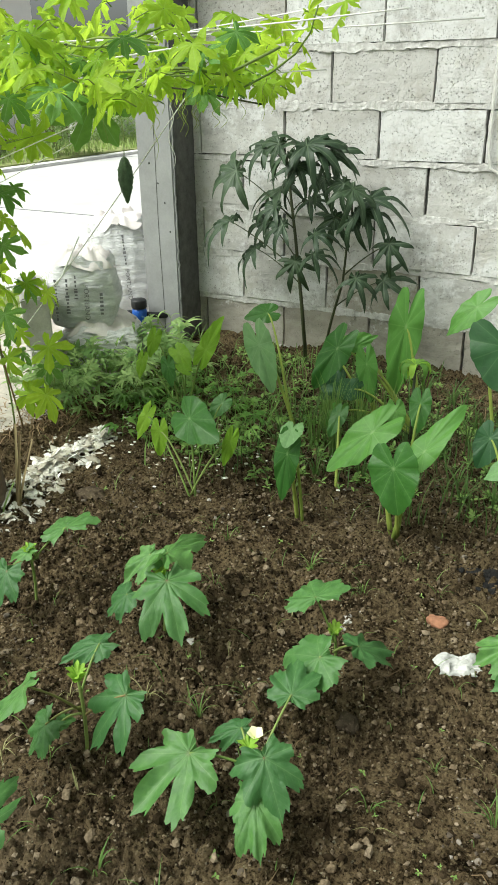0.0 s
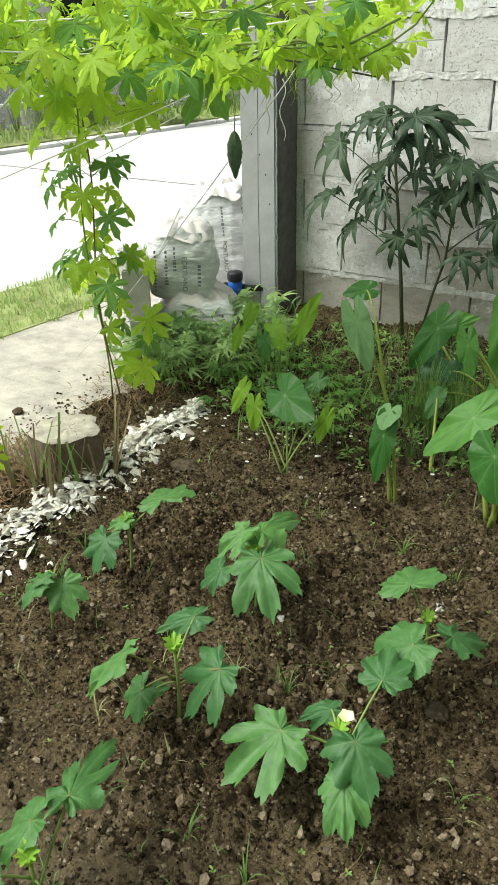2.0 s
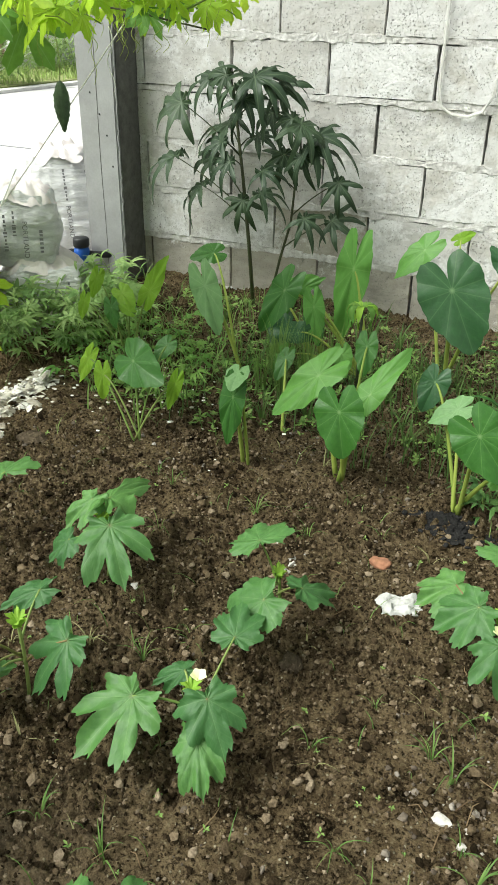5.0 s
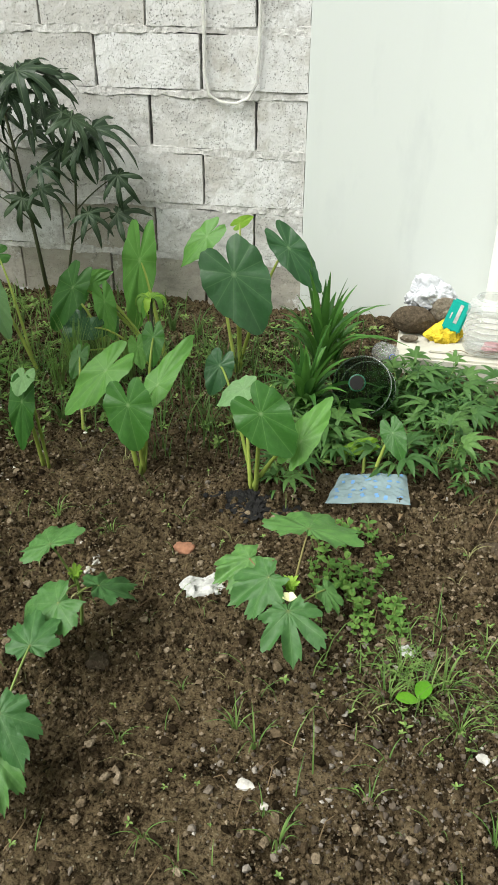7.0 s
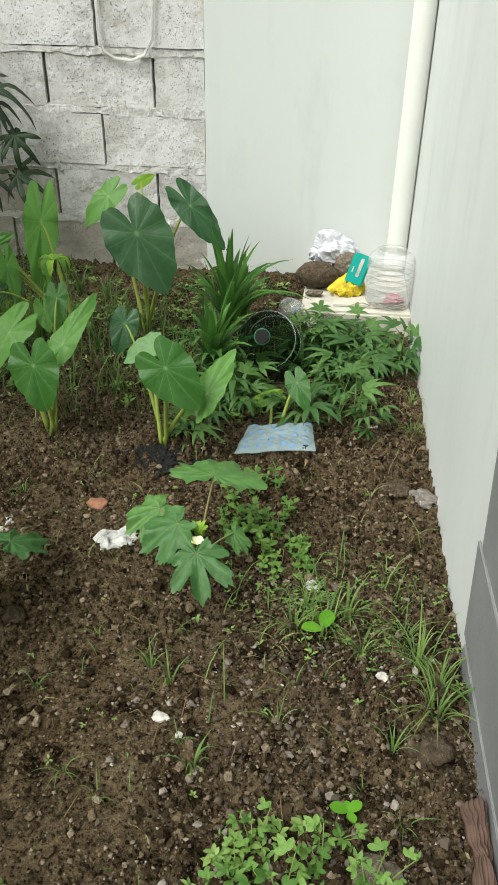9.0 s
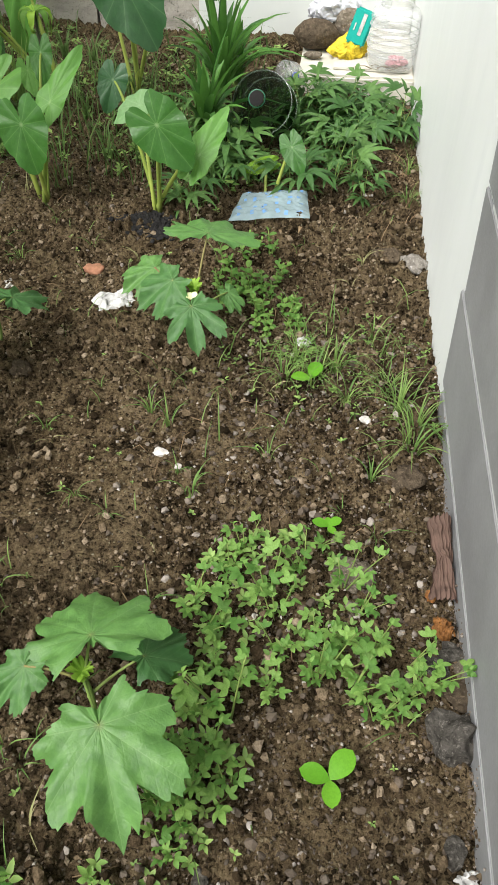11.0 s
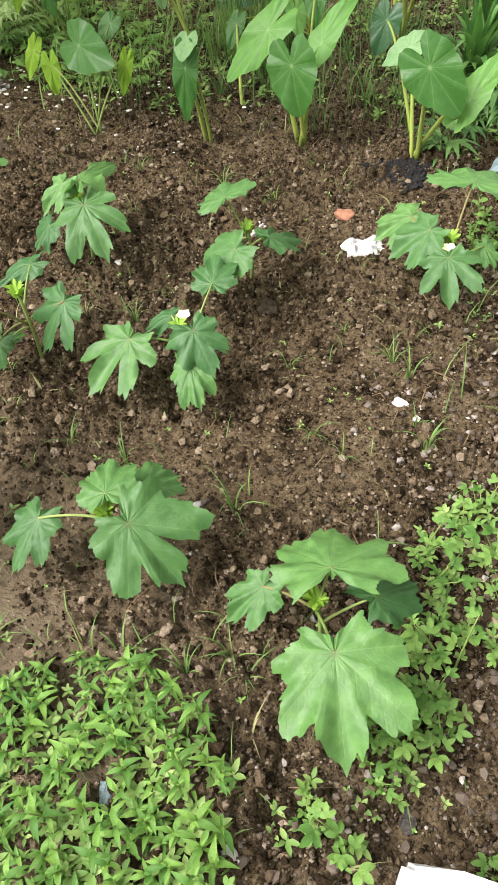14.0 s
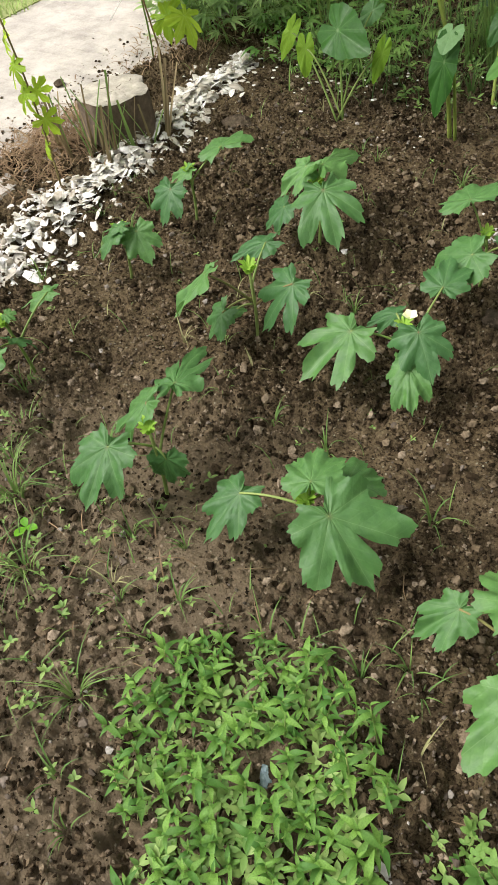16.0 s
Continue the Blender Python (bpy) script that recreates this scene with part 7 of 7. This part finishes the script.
part("jug_collar", lathe([(0.049, 0.177), (0.053, 0.179), (0.053, 0.185), (0.049, 0.186)], 20), CLOUDY, jug_body, "cloudy cut rim of the jug")
for k in range(5):
    ring = [(0.0795 * math.cos(i * math.tau / 32), 0.0795 * math.sin(i * math.tau / 32), 0.044 + 0.020 * k) for i in range(33)]
    part("ridge", tube(ring, 0.0013, 0.0013, 5), CLOUDY, jug_body)
bundle("wrapper", 1.505, -0.40, 0.0845, 0.036, 0.03, 0.022, PINK, 4.0, "faded pink wrapper lying inside the cloudy jug", "wrapper")
stone(1.238, -0.28, 0.070, STONE_DARK, 31, "rough brown stone lying on the ledge", 0.66, (1.1, 0.8), sink=0.02, z=0.076, rough=0.12)
stone(1.340, -0.21, 0.058, STONE_TAN, 32, "rough tan stone lying on the ledge", 0.95, (0.95, 0.8), sink=0.02, z=0.084, rough=0.12)
stone(1.232, -0.375, 0.020, STONE_TAN, 33, "small grey-tan pebble on the ledge's corner", 0.6, (1.5, 0.8), sink=0.02, z=0.076)
bundle("plastic_bag", 1.292, -0.165, 0.145, 0.100, 0.070, 0.085, BAG_WHITE, 6.1, "crumpled white plastic bag heaped on stones", "plastic bag", 12, 0.24, -0.15)
bundle("yellow_cloth", 1.345, -0.345, 0.083, 0.066, 0.048, 0.062, YELLOW, 2.2, "crumpled bright yellow cloth on the ledge", "cloth", 8, 0.32, 0.35)
for i in range(9):
    r9 = random.Random(500 + i)
    x, y = 1.40 + 0.155 * r9.random(), -0.475 + 0.05 * r9.random()
    a = r9.uniform(-0.7, 0.7) + (math.pi if r9.random() < 0.5 else 0)
    ln = r9.uniform(0.03, 0.075)
    pts = [(min(1.562, x + math.cos(a) * ln * t), y + math.sin(a + 0.5 * t) * ln * t * 0.5, 0.0865 + r9.uniform(0.0, 0.010) * math.sin(t * 3.1)) for t in (0, 0.35, 0.7, 1.0)]
    tagged(part("dry_twig", tube(pts, 0.0016, 0.0009, 5), DEAD), "thin dry brown root lying on the cream ledge", "twig", "twigs on the ledge")
pouch = base_at("drink_pouch", 1.405, -0.36, 0.085, "teal plastic pouch with a white mark leaning on a bottle", "pouch")
pouch.matrix_basis = Matrix.Translation((1.362, -0.375, 0.128)) @ pose(0, 0, 0, -14, 16, -8)
pouch_body = part("pouch_body", box(-0.032, 0.032, -0.007, 0.007, 0.0, 0.108, 0.006), TEAL, pouch)
part("mark", box(-0.003, 0.009, -0.0085, -0.0072, 0.03, 0.095, 0.0003), PAPER, pouch_body)
part("mark", box(-0.020, -0.016, -0.0085, -0.0072, 0.04, 0.062, 0.0003), PAPER, pouch_body)


def foam_box():
    b = base_at("foam_box", 1.36, -3.02, 0.0, "white foam box with a dented corner at the bed's edge", "box")
    gz = ground_at(1.36, -3.0)
    bm = bmesh.new()
    bmesh.ops.create_cube(bm, size=1)
    for v in bm.verts:
        v.co = Vector((1.358 + v.co.x * 0.222, -3.02 + v.co.y * 0.22, gz + (0.195 - gz) * (v.co.z + 0.5)))
    bmesh.ops.bevel(bm, geom=bm.edges[:], offset=0.006, segments=2, affect="EDGES")
    bmesh.ops.subdivide_edges(bm, edges=bm.edges[:], cuts=3, use_grid_fill=True)
    for v in bm.verts:
        d = (v.co - Vector((1.252, -2.91, 0.195))).length
        v.co += Vector((0.010, -0.010, -0.020)) * max(0, 1 - d / 0.06)
        v.co.z += 0.002 * noise.noise(v.co * 14)
    me = bpy.data.meshes.new("foam_body")
    bm.to_mesh(me)
    bm.free()
    put(part("foam_body", me, FOAM, b), Matrix())
    stone(1.518, -2.91, 0.014, BRICK_RED, 44, "orange-brown clay shard by the foam box", 0.4, (1.1, 0.9), "clay_shard", "shard")


foam_box()

tagged(part("clear_hose", tube([(0.414, -0.016, 1.7), (0.416, -0.016, 1.1), (0.418, -0.016, 0.86), (0.43, -0.016, 0.80), (0.47, -0.016, 0.776), (0.53, -0.016, 0.772), (0.575, -0.016, 0.79), (0.607, -0.016, 0.84), (0.614, -0.016, 0.95), (0.615, -0.016, 1.1), (0.61, -0.016, 1.7)], 0.006, 0.006, 8), HOSE), "loop of clear plastic hose hanging on the block wall", "hose")


def okra_flower(x, y, z, label):
    fl = base_at("okra_flower", x, y, z, label, "flower")
    for k in range(5):
        a = k * math.tau / 5
        d = Vector((math.cos(a) * 0.8, math.sin(a) * 0.8, 0.75)).normalized()
        part("petal", oval(1, 0.8, 0.3, 5), PETAL, fl).matrix_basis = leaf_pose((0, 0, 0), d * 0.020, 1.0)


okra_flower(0.654, -2.168, 0.140, "cream okra flower on a young plant")
okra_flower(1.073, -1.83, 0.128, "small cream okra flower on a young plant")


# ---- across the street ----
def shrub(name, x, y, r, h, count, mt, label, seed, leaf=0.06, z=0.055):
    rnd = random.Random(seed)
    ob = base_at(name, x, y, z, label, "shrub")
    for k in range(5):
        a = k * 1.3
        part("branch", tube([(0, 0, 0), (math.cos(a) * r * 0.3, math.sin(a) * r * 0.3, h * 0.5), (math.cos(a) * r * 0.6, math.sin(a) * r * 0.6, h * 0.8)], 0.008, 0.004, 5), STALK_G, ob)
    s = Shape()
    for _ in range(count):
        u, a = rnd.random() ** 0.5, rnd.uniform(0, math.tau)
        zz = h * rnd.uniform(0.12, 1.0)
        rr = r * u * (0.55 + 0.6 * math.sin(math.pi * min(1, zz / h))) * (1 + 0.3 * math.sin(a * 3 + seed))
        p = Vector((rr * math.cos(a), rr * math.sin(a), zz))
        d = Vector((math.cos(a + rnd.uniform(-1, 1)), math.sin(a + rnd.uniform(-1, 1)), rnd.uniform(-0.4, 0.9))).normalized() * leaf * rnd.uniform(0.6, 1.5)
        strip([p, p + d * 0.5, p + d], leaf * 0.4, 0.3, s)
    part("foliage", s, mt, ob)
    return ob


def far_side():
    house = base_at("house", -13.0, 12.0, 0.0, "pale house with dark windows across the street", "house")
    put(part("house_wall", box(-17, -12.0, 2.0, 11.0, -0.1, 2.7), FAR_WALL, house), Matrix())
    put(part("roof", box(-17.5, -11.85, 1.5, 11.5, 2.7, 2.95, 0.05), FAR_ROOF, house), Matrix())
    for y in (4.2, 8.6):
        w = part("house_window", box(-12.03, -11.97, y, y + 1.3, 0.8, 2.0, 0.01), GLASS_DARK, house)
        put(w, Matrix())
        f = part("window_rim", box(-12.05, -11.98, y - 0.06, y - 0.0005, 0.74, 2.06, 0.005), PVC, w)
        f.matrix_basis = Matrix()
    fence = base_at("front_wall", -9.6, 6.0, 0.0, "low white front wall with metal gate bars across the street", "wall")
    put(part("fence_base", box(-9.75, -9.6, 9.4, 30, -0.05, 1.25, 0.01), FAR_WALL, fence), Matrix())
    put(part("fence_base", box(-9.75, -9.6, -6, 6.2, -0.05, 0.35, 0.01), FAR_WALL, fence), Matrix())
    for k in range(16):
        y = 6.3 + k * 0.19
        put(part("gate_bar", tube([(-9.65, y, 0.02), (-9.65, y, 1.25)], 0.014, 0.014, 6), FAR_METAL, fence), Matrix())
    for y in (6.22, 9.35):
        put(part("gate_column", box(-9.78, -9.58, y - 0.1, y + 0.1, -0.05, 1.5, 0.01), FAR_WALL, fence), Matrix())
    for i, (x, y, r, h) in enumerate(((-7.75, 6.7, 0.45, 0.75), (-8.6, 3.2, 0.4, 0.6), (-8.4, 8.9, 0.5, 0.5), (-8.9, 5.9, 0.5, 0.9), (-8.3, 10.5, 0.5, 0.4))):
        shrub("shrub", x, y, r, h, 1500, FAR_LEAF, "leafy green shrub on the far verge", 30 + i, 0.085)
    for i, (x, y) in enumerate(((-8.0, 4.2), (-8.1, 4.75), (-8.0, 3.6), (-8.05, 5.2))):
        shrub("flowering_shrub", x, y, 0.28, 0.72, 420, PURPLE if i % 2 == 0 else FAR_LEAF, "shrub with purple flowers on the far verge", 40 + i, 0.05)
    for i, (x, y) in enumerate(((-8.7, 4.4), (-8.8, 5.1), (-8.7, 5.6), (-8.75, 6.4))):
        pot = base_at("potted_plant", x, y, 0.055, "potted green plant on a low stand across the street", "potted plant", "potted plants")
        part("pot", lathe([(0.001, 0), (0.11, 0), (0.15, 0.24), (0.16, 0.25), (0.13, 0.25)], 14), FAR_METAL, pot)
        rnd = random.Random(i + 70)
        s = Shape()
        for _ in range(60):
            a, h = rnd.uniform(0, 6.28), rnd.uniform(0.25, 0.6)
            strip([(0, 0, 0.22), (math.cos(a) * 0.1, math.sin(a) * 0.1, 0.22 + h * 0.7), (math.cos(a) * 0.28, math.sin(a) * 0.28, 0.22 + h)], 0.05, 0.3, s)
        part("leaves", s, FAR_LEAF, pot)
    um = base_at("garden_parasol", -8.5, 5.08, 0.055, "small white folded parasol on a white stand", "parasol")
    part("pole", tube([(0, 0, 0), (0, 0, 0.85)], 0.02, 0.02, 8), PVC, um)
    part("rail", box(-0.02, 0.02, -0.5, 0.5, 0.62, 0.65, 0.004), PVC, um)
    part("canopy", lathe([(0.30, 0.78), (0.24, 0.86), (0.12, 0.96), (0.001, 1.0)], 16), FOAM, um)
    # grass on both verges
    rnd = random.Random(9)
    for lo, hi, count, y0, y1, z in ((-2.30, -1.68, 7000, -1.6, 3.5, 0.0), (-9.3, -7.34, 3000, 1.5, 13.0, 0.055)):
        s = Shape()
        for _ in range(count):
            x, y = rnd.uniform(lo, hi), rnd.uniform(y0, y1)
            a, h = rnd.uniform(0, 6.28), (rnd.uniform(0.015, 0.045) if z == 0 else rnd.uniform(0.04, 0.13))
            strip([(x, y, z - 0.005), (x + math.cos(a) * h * 0.25, y + math.sin(a) * h * 0.25, z + h * 0.7), (x + math.cos(a) * h * 0.8, y + math.sin(a) * h * 0.8, z + h)], 0.0055 if z == 0 else 0.02, 0.3, s, 0.1)
        tagged(part("verge_grass", s, VERGE_GRASS), "short bright green grass of the street verge", "grass", kind="stuff")


far_side()


# ---- loose soil, pebbles and litter ----
OCT_V = np.array([(1, 0, 0), (-1, 0, 0), (0, 1, 0), (0, -1, 0), (0, 0, 1), (0, 0, -1)], float)
OCT_F = [(0, 2, 4), (2, 1, 4), (1, 3, 4), (3, 0, 4), (2, 0, 5), (1, 2, 5), (3, 1, 5), (0, 3, 5)]


def lumps(count, seed, lo, hi, flat, keep, sink=0.3, tiny=False, power=4.0):
    """Many uneven lumps in one shape, resting on the soil."""
    rnd = np.random.RandomState(seed)
    base, faces = (OCT_V, OCT_F) if tiny else (ICO_V, ICO_F)
    m = len(base)
    x, y = rnd.uniform(-0.42, 1.60, count * 3), rnd.uniform(-3.22, -0.1, count * 3)
    ok = keep(x, y, rnd.rand(count * 3))
    x, y = x[ok][:count], y[ok][:count]
    n = len(x)
    r = lo + (hi - lo) * rnd.rand(n) ** power
    k = base[None] * (1 + 0.75 * (rnd.rand(n, m, 1) - 0.5)) * r[:, None, None] * (0.7 + 0.6 * rnd.rand(n, 1, 3))
    a, b = rnd.rand(n, 1) * 6.28, rnd.rand(n, 1) * 1.2 - 0.6
    k = np.stack((k[..., 0] * np.cos(b) - k[..., 2] * np.sin(b), k[..., 1], k[..., 0] * np.sin(b) + k[..., 2] * np.cos(b)), -1)
    k = np.stack((k[..., 0] * np.cos(a) - k[..., 1] * np.sin(a), k[..., 0] * np.sin(a) + k[..., 1] * np.cos(a), k[..., 2] * flat), -1)
    k += np.stack((x, y, soil_height(x, y) + r * flat * (1 - sink)), -1)[:, None]
    s = Shape()
    s.v, s.n = [k.reshape(-1, 3)], n * m
    s.uv = [np.zeros((s.n, 2))]
    s.f = (np.array(faces)[None] + (np.arange(n) * m)[:, None, None]).reshape(-1, 3).tolist()
    return s


def loose(x, y, chance):
    return chance < 0.25 + 0.6 * looseness(x, y)


def stony(x, y, chance):
    near_wall = step(x, 0.9, 1.3) * step(-y, 1.6, 1.9)
    return chance < 0.08 + 0.8 * near_wall + 0.35 * smooth_noise(x * 5, y * 5, 12)


tagged(part("soil_clods", lumps(82000, 1, 0.0013, 0.0052, 0.85, loose, 0.3, True, 2.2), CLOD, None, "", False), "loose crumbs of dark soil", "soil clods", kind="stuff")
tagged(part("soil_clods", lumps(14000, 4, 0.0032, 0.0095, 0.75, loose, 0.35), CLOD, None, "", False), "loose clods of dark soil", "soil clods", kind="stuff")
tagged(part("soil_clods", lumps(260, 2, 0.008, 0.016, 0.6, loose, 0.55), CLOD, None, "", False), "larger lumps of dark hoed soil", "soil clods", kind="stuff")
tagged(part("pebbles", lumps(9500, 3, 0.0018, 0.0078, 0.7, stony), PEBBLE, None, "", False), "small grey and white pebbles strewn over the soil", "pebbles", kind="stuff")
tagged(part("pebbles", lumps(14000, 5, 0.0012, 0.0040, 0.8, stony, 0.3, True, 2.0), PEBBLE, None, "", False), "fine pale grit lying on the soil", "pebbles", kind="stuff")


def litter():
    rnd = random.Random(77)
    s = Shape()
    for _ in range(260):
        x, y = rnd.uniform(-0.5, 1.5), rnd.uniform(-3.1, -0.15)
        a, ln = rnd.uniform(0, 6.28), rnd.uniform(0.02, 0.07)
        b = a + rnd.uniform(-0.6, 0.6)
        z = ground_at(x, y) + 0.012
        p1 = (x + math.cos(a) * ln * 0.5, y + math.sin(a) * ln * 0.5)
        p2 = (p1[0] + math.cos(b) * ln * 0.5, p1[1] + math.sin(b) * ln * 0.5)
        tube([(x, y, z - 0.004), (*p1, z + rnd.uniform(0.0, 0.012)), (*p2, z - 0.002)], 0.0011, 0.0008, 4, s)
    tagged(part("twigs", s, DEAD), "thin dry roots and twigs lying on the soil", "twigs", kind="stuff")
    s = Shape()
    for _ in range(170):
        x, y = rnd.uniform(-0.6, 1.15), rnd.uniform(-1.15, -0.1)
        if rnd.random() < 0.3:
            x, y = rnd.uniform(1.2, 1.55), rnd.uniform(-1.35, -0.6)
        a, ln = rnd.uniform(0, 6.28), rnd.uniform(0.008, 0.03)
        z = ground_at(x, y) + 0.012
        strip([(x, y, z), (x + math.cos(a) * ln * 0.5, y + math.sin(a) * ln * 0.5, z + rnd.uniform(0.002, 0.02)), (x + math.cos(a) * ln, y + math.sin(a) * ln, z + 0.003)], ln * 0.4, 0.4, s)
    tagged(part("dead_leaves", s, DEAD), "brown dead leaves lying under the plants", "dead leaves", kind="stuff")
    s = Shape()
    for _ in range(240):
        x, y = rnd.gauss(-0.2, 0.22), rnd.gauss(-0.95, 0.16)
        r = rnd.uniform(0.003, 0.009)
        z = ground_at(x, y) + 0.016
        k = ICO_V * (r, r * rnd.uniform(0.5, 1), r * 0.25) + (x, y, z)
        s.add(k, ICO_F)
    tagged(part("shell_chips", s, SHELL, None, "", False), "white shell chips strewn among the weeds", "shell chips", kind="stuff")


litter()


def undergrowth():
    """Grass and small weeds that cover the soil under the taro, by the wall, and in the mat of seedlings."""
    rnd = random.Random(91)
    grass, weeds, dry, tall = Shape(), Shape(), Shape(), Shape()
    on_bag = ellipse(1.177, -1.237, 0.13, 0.09)

    def blade(s, x, y, h, w, out):
        a, z = rnd.uniform(0, math.tau), ground_at(x, y) + 0.002
        dx, dy = math.cos(a) * out * h, math.sin(a) * out * h
        strip([(x, y, z - 0.004), (x + dx * 0.25, y + dy * 0.25, z + h * 0.6), (x + dx * 0.65, y + dy * 0.65, z + h * 0.95), (x + dx * 1.2, y + dy * 1.2, z + h)], w, 0.3, s, 0.05)

    def sprig(s, x, y, size, n):
        z, a0 = ground_at(x, y) + 0.004, rnd.uniform(0, math.tau)
        for k in range(n):
            a, h = a0 + k * 2.4, size * rnd.uniform(0.3, 1.0)
            d = Vector((math.cos(a), math.sin(a), rnd.uniform(-0.1, 0.7))).normalized() * size * rnd.uniform(0.7, 1.1)
            p = Vector((x, y, z + h))
            strip([p, p + d * 0.35 + Vector((0, 0, size * 0.06)), p + d * 0.7 + Vector((0, 0, size * 0.05)), p + d], size * 0.42, 0.3, s)

    for _ in range(5400):
        x, y = rnd.uniform(-0.75, 1.2), rnd.uniform(-1.32, -0.12)
        if on_bag(x, y):
            continue
        thick = float(smooth_noise(np.float64(x * 5), np.float64(y * 5), 41)) + 0.9 * (0.35 - abs(y + 0.72)) - 0.25 * (1 if y < -1.12 else 0)
        if rnd.random() > 0.45 + 1.1 * thick:
            continue
        kind = rnd.random()
        if kind < 0.58:
            blade(tall if x > 0.0 else grass, x, y, rnd.uniform(0.03, 0.11), rnd.uniform(0.0025, 0.005), rnd.uniform(0.3, 1.2))
        elif kind < 0.60:
            blade(dry, x, y, rnd.uniform(0.01, 0.05), 0.003, rnd.uniform(0.8, 2.5))
        else:
            sprig(weeds, x, y, rnd.uniform(0.012, 0.03), rnd.randint(3, 6))
    for _ in range(380):
        x, y = rnd.gauss(0.86, 0.13), rnd.gauss(-2.98, 0.12)
        if (left_edge(x, y) or right_edge(x, y)) and not hole(x, y):
            sprig(weeds, x, y, rnd.uniform(0.012, 0.024), 5)
    for cx, cy, rx, ry, many in ((1.30, -2.44, 0.14, 0.15, 100), (1.22, -2.70, 0.07, 0.12, 30), (1.14, -2.87, 0.07, 0.05, 16), (1.47, -2.56, 0.05, 0.06, 20)):
        patch = ellipse(cx, cy, rx, ry, 0.3)
        for _ in range(many):
            x, y = rnd.uniform(cx - rx, cx + rx), rnd.uniform(cy - ry, cy + ry)
            if patch(x, y):
                sprig(weeds, x, y, rnd.uniform(0.012, 0.022), 5)
    for _ in range(260):
        x, y = rnd.gauss(1.36, 0.12), rnd.gauss(-1.83, 0.09)
        sprig(weeds, x, y, rnd.uniform(0.008, 0.014), 4) if rnd.random() < 0.6 else blade(grass, x, y, rnd.uniform(0.02, 0.07), 0.0028, 1.0)
    for _ in range(230):
        x, y = rnd.uniform(1.40, 1.55), rnd.uniform(-1.35, -0.75)
        blade(dry, x, y, rnd.uniform(0.006, 0.03), 0.0022, rnd.uniform(0.8, 2.5))
    for _ in range(420):
        x, y = rnd.uniform(-0.3, 1.5), rnd.uniform(-3.15, -1.2)
        if rnd.random() < 0.6:
            blade(grass, x, y, rnd.uniform(0.012, 0.05), 0.0022, rnd.uniform(0.4, 1.6))
        else:
            sprig(weeds, x, y, rnd.uniform(0.005, 0.011), 4)
    for _ in range(330):
        x, y = rnd.gauss(0.36, 0.17), rnd.gauss(-2.93, 0.15)
        if rnd.random() < 0.45:
            sprig(weeds, x, y, rnd.uniform(0.008, 0.018), 4)
        else:
            blade(grass if rnd.random() < 0.75 else dry, x, y, rnd.uniform(0.012, 0.045), 0.0026, rnd.uniform(0.5, 1.8))
    for _ in range(230):
        x, y = rnd.uniform(0.50, 0.93), rnd.uniform(-1.26, -0.50)
        if (x - 0.81) ** 2 + (y + 1.33) ** 2 > 0.02 and rnd.random() < 0.75 + 0.8 * float(smooth_noise(np.float64(x * 8), np.float64(y * 8), 43)):
            blade(tall, x, y, rnd.uniform(0.05, 0.15), rnd.uniform(0.003, 0.005), rnd.uniform(0.2, 1.0))
    tagged(part("long_grass", tall, GRASS_LONG), "long dark green grass growing between the taro plants", "grass", kind="stuff")
    tagged(part("short_grass", grass, GRASS), "short green grass blades growing among the plants", "grass", kind="stuff")
    tagged(part("dry_grass_litter", dry, STRAW), "bent dry grass and straw lying between the plants", "dry grass", kind="stuff")
    tagged(part("small_weeds", weeds, BED_WEED), "small leafy weeds covering the soil", "weeds", kind="stuff")


undergrowth()


def walkway_dirt():
    """Crumbs of soil trodden onto the walkway's edge."""
    rnd = np.random.RandomState(33)
    s = Shape()
    for _ in range(1500):
        x, y = -0.76 - abs(rnd.normal(0, 0.13)), rnd.uniform(-2.3, -0.85)
        r = 0.0015 + 0.006 * rnd.rand() ** 3
        z = max(-0.004, float(soil_height(x, y)))
        s.add(OCT_V * (1 + 0.6 * (rnd.rand(6, 1) - 0.5)) * r * (1, 1, 0.7) + (x, y, z + r * 0.4), OCT_F)
    tagged(part("soil_crumbs", s, CLOD, None, "", False), "crumbs of soil scattered on the walkway's edge", "soil crumbs", kind="stuff")


walkway_dirt()


def wall_foot_crumbs():
    """Crumbs of lime and mortar fallen along the foot of the grey cladding."""
    rnd = np.random.RandomState(35)
    s = Shape()
    for _ in range(600):
        y = rnd.uniform(-2.95, -1.9)
        x = 1.560 - 0.0125 * y - abs(rnd.normal(0, 0.006)) - 0.004
        r = 0.0007 + 0.0018 * rnd.rand() ** 2
        z = float(soil_height(x, y)) + 0.004 + 0.03 * rnd.rand() ** 2
        s.add(ICO_V * (1 + 0.6 * (rnd.rand(12, 1) - 0.5)) * r + (x, y, z), ICO_F)
    tagged(part("lime_crumbs", s, PEBBLE, None, "", False), "pale crumbs of lime along the foot of the wall", "lime crumbs", kind="stuff")


wall_foot_crumbs()
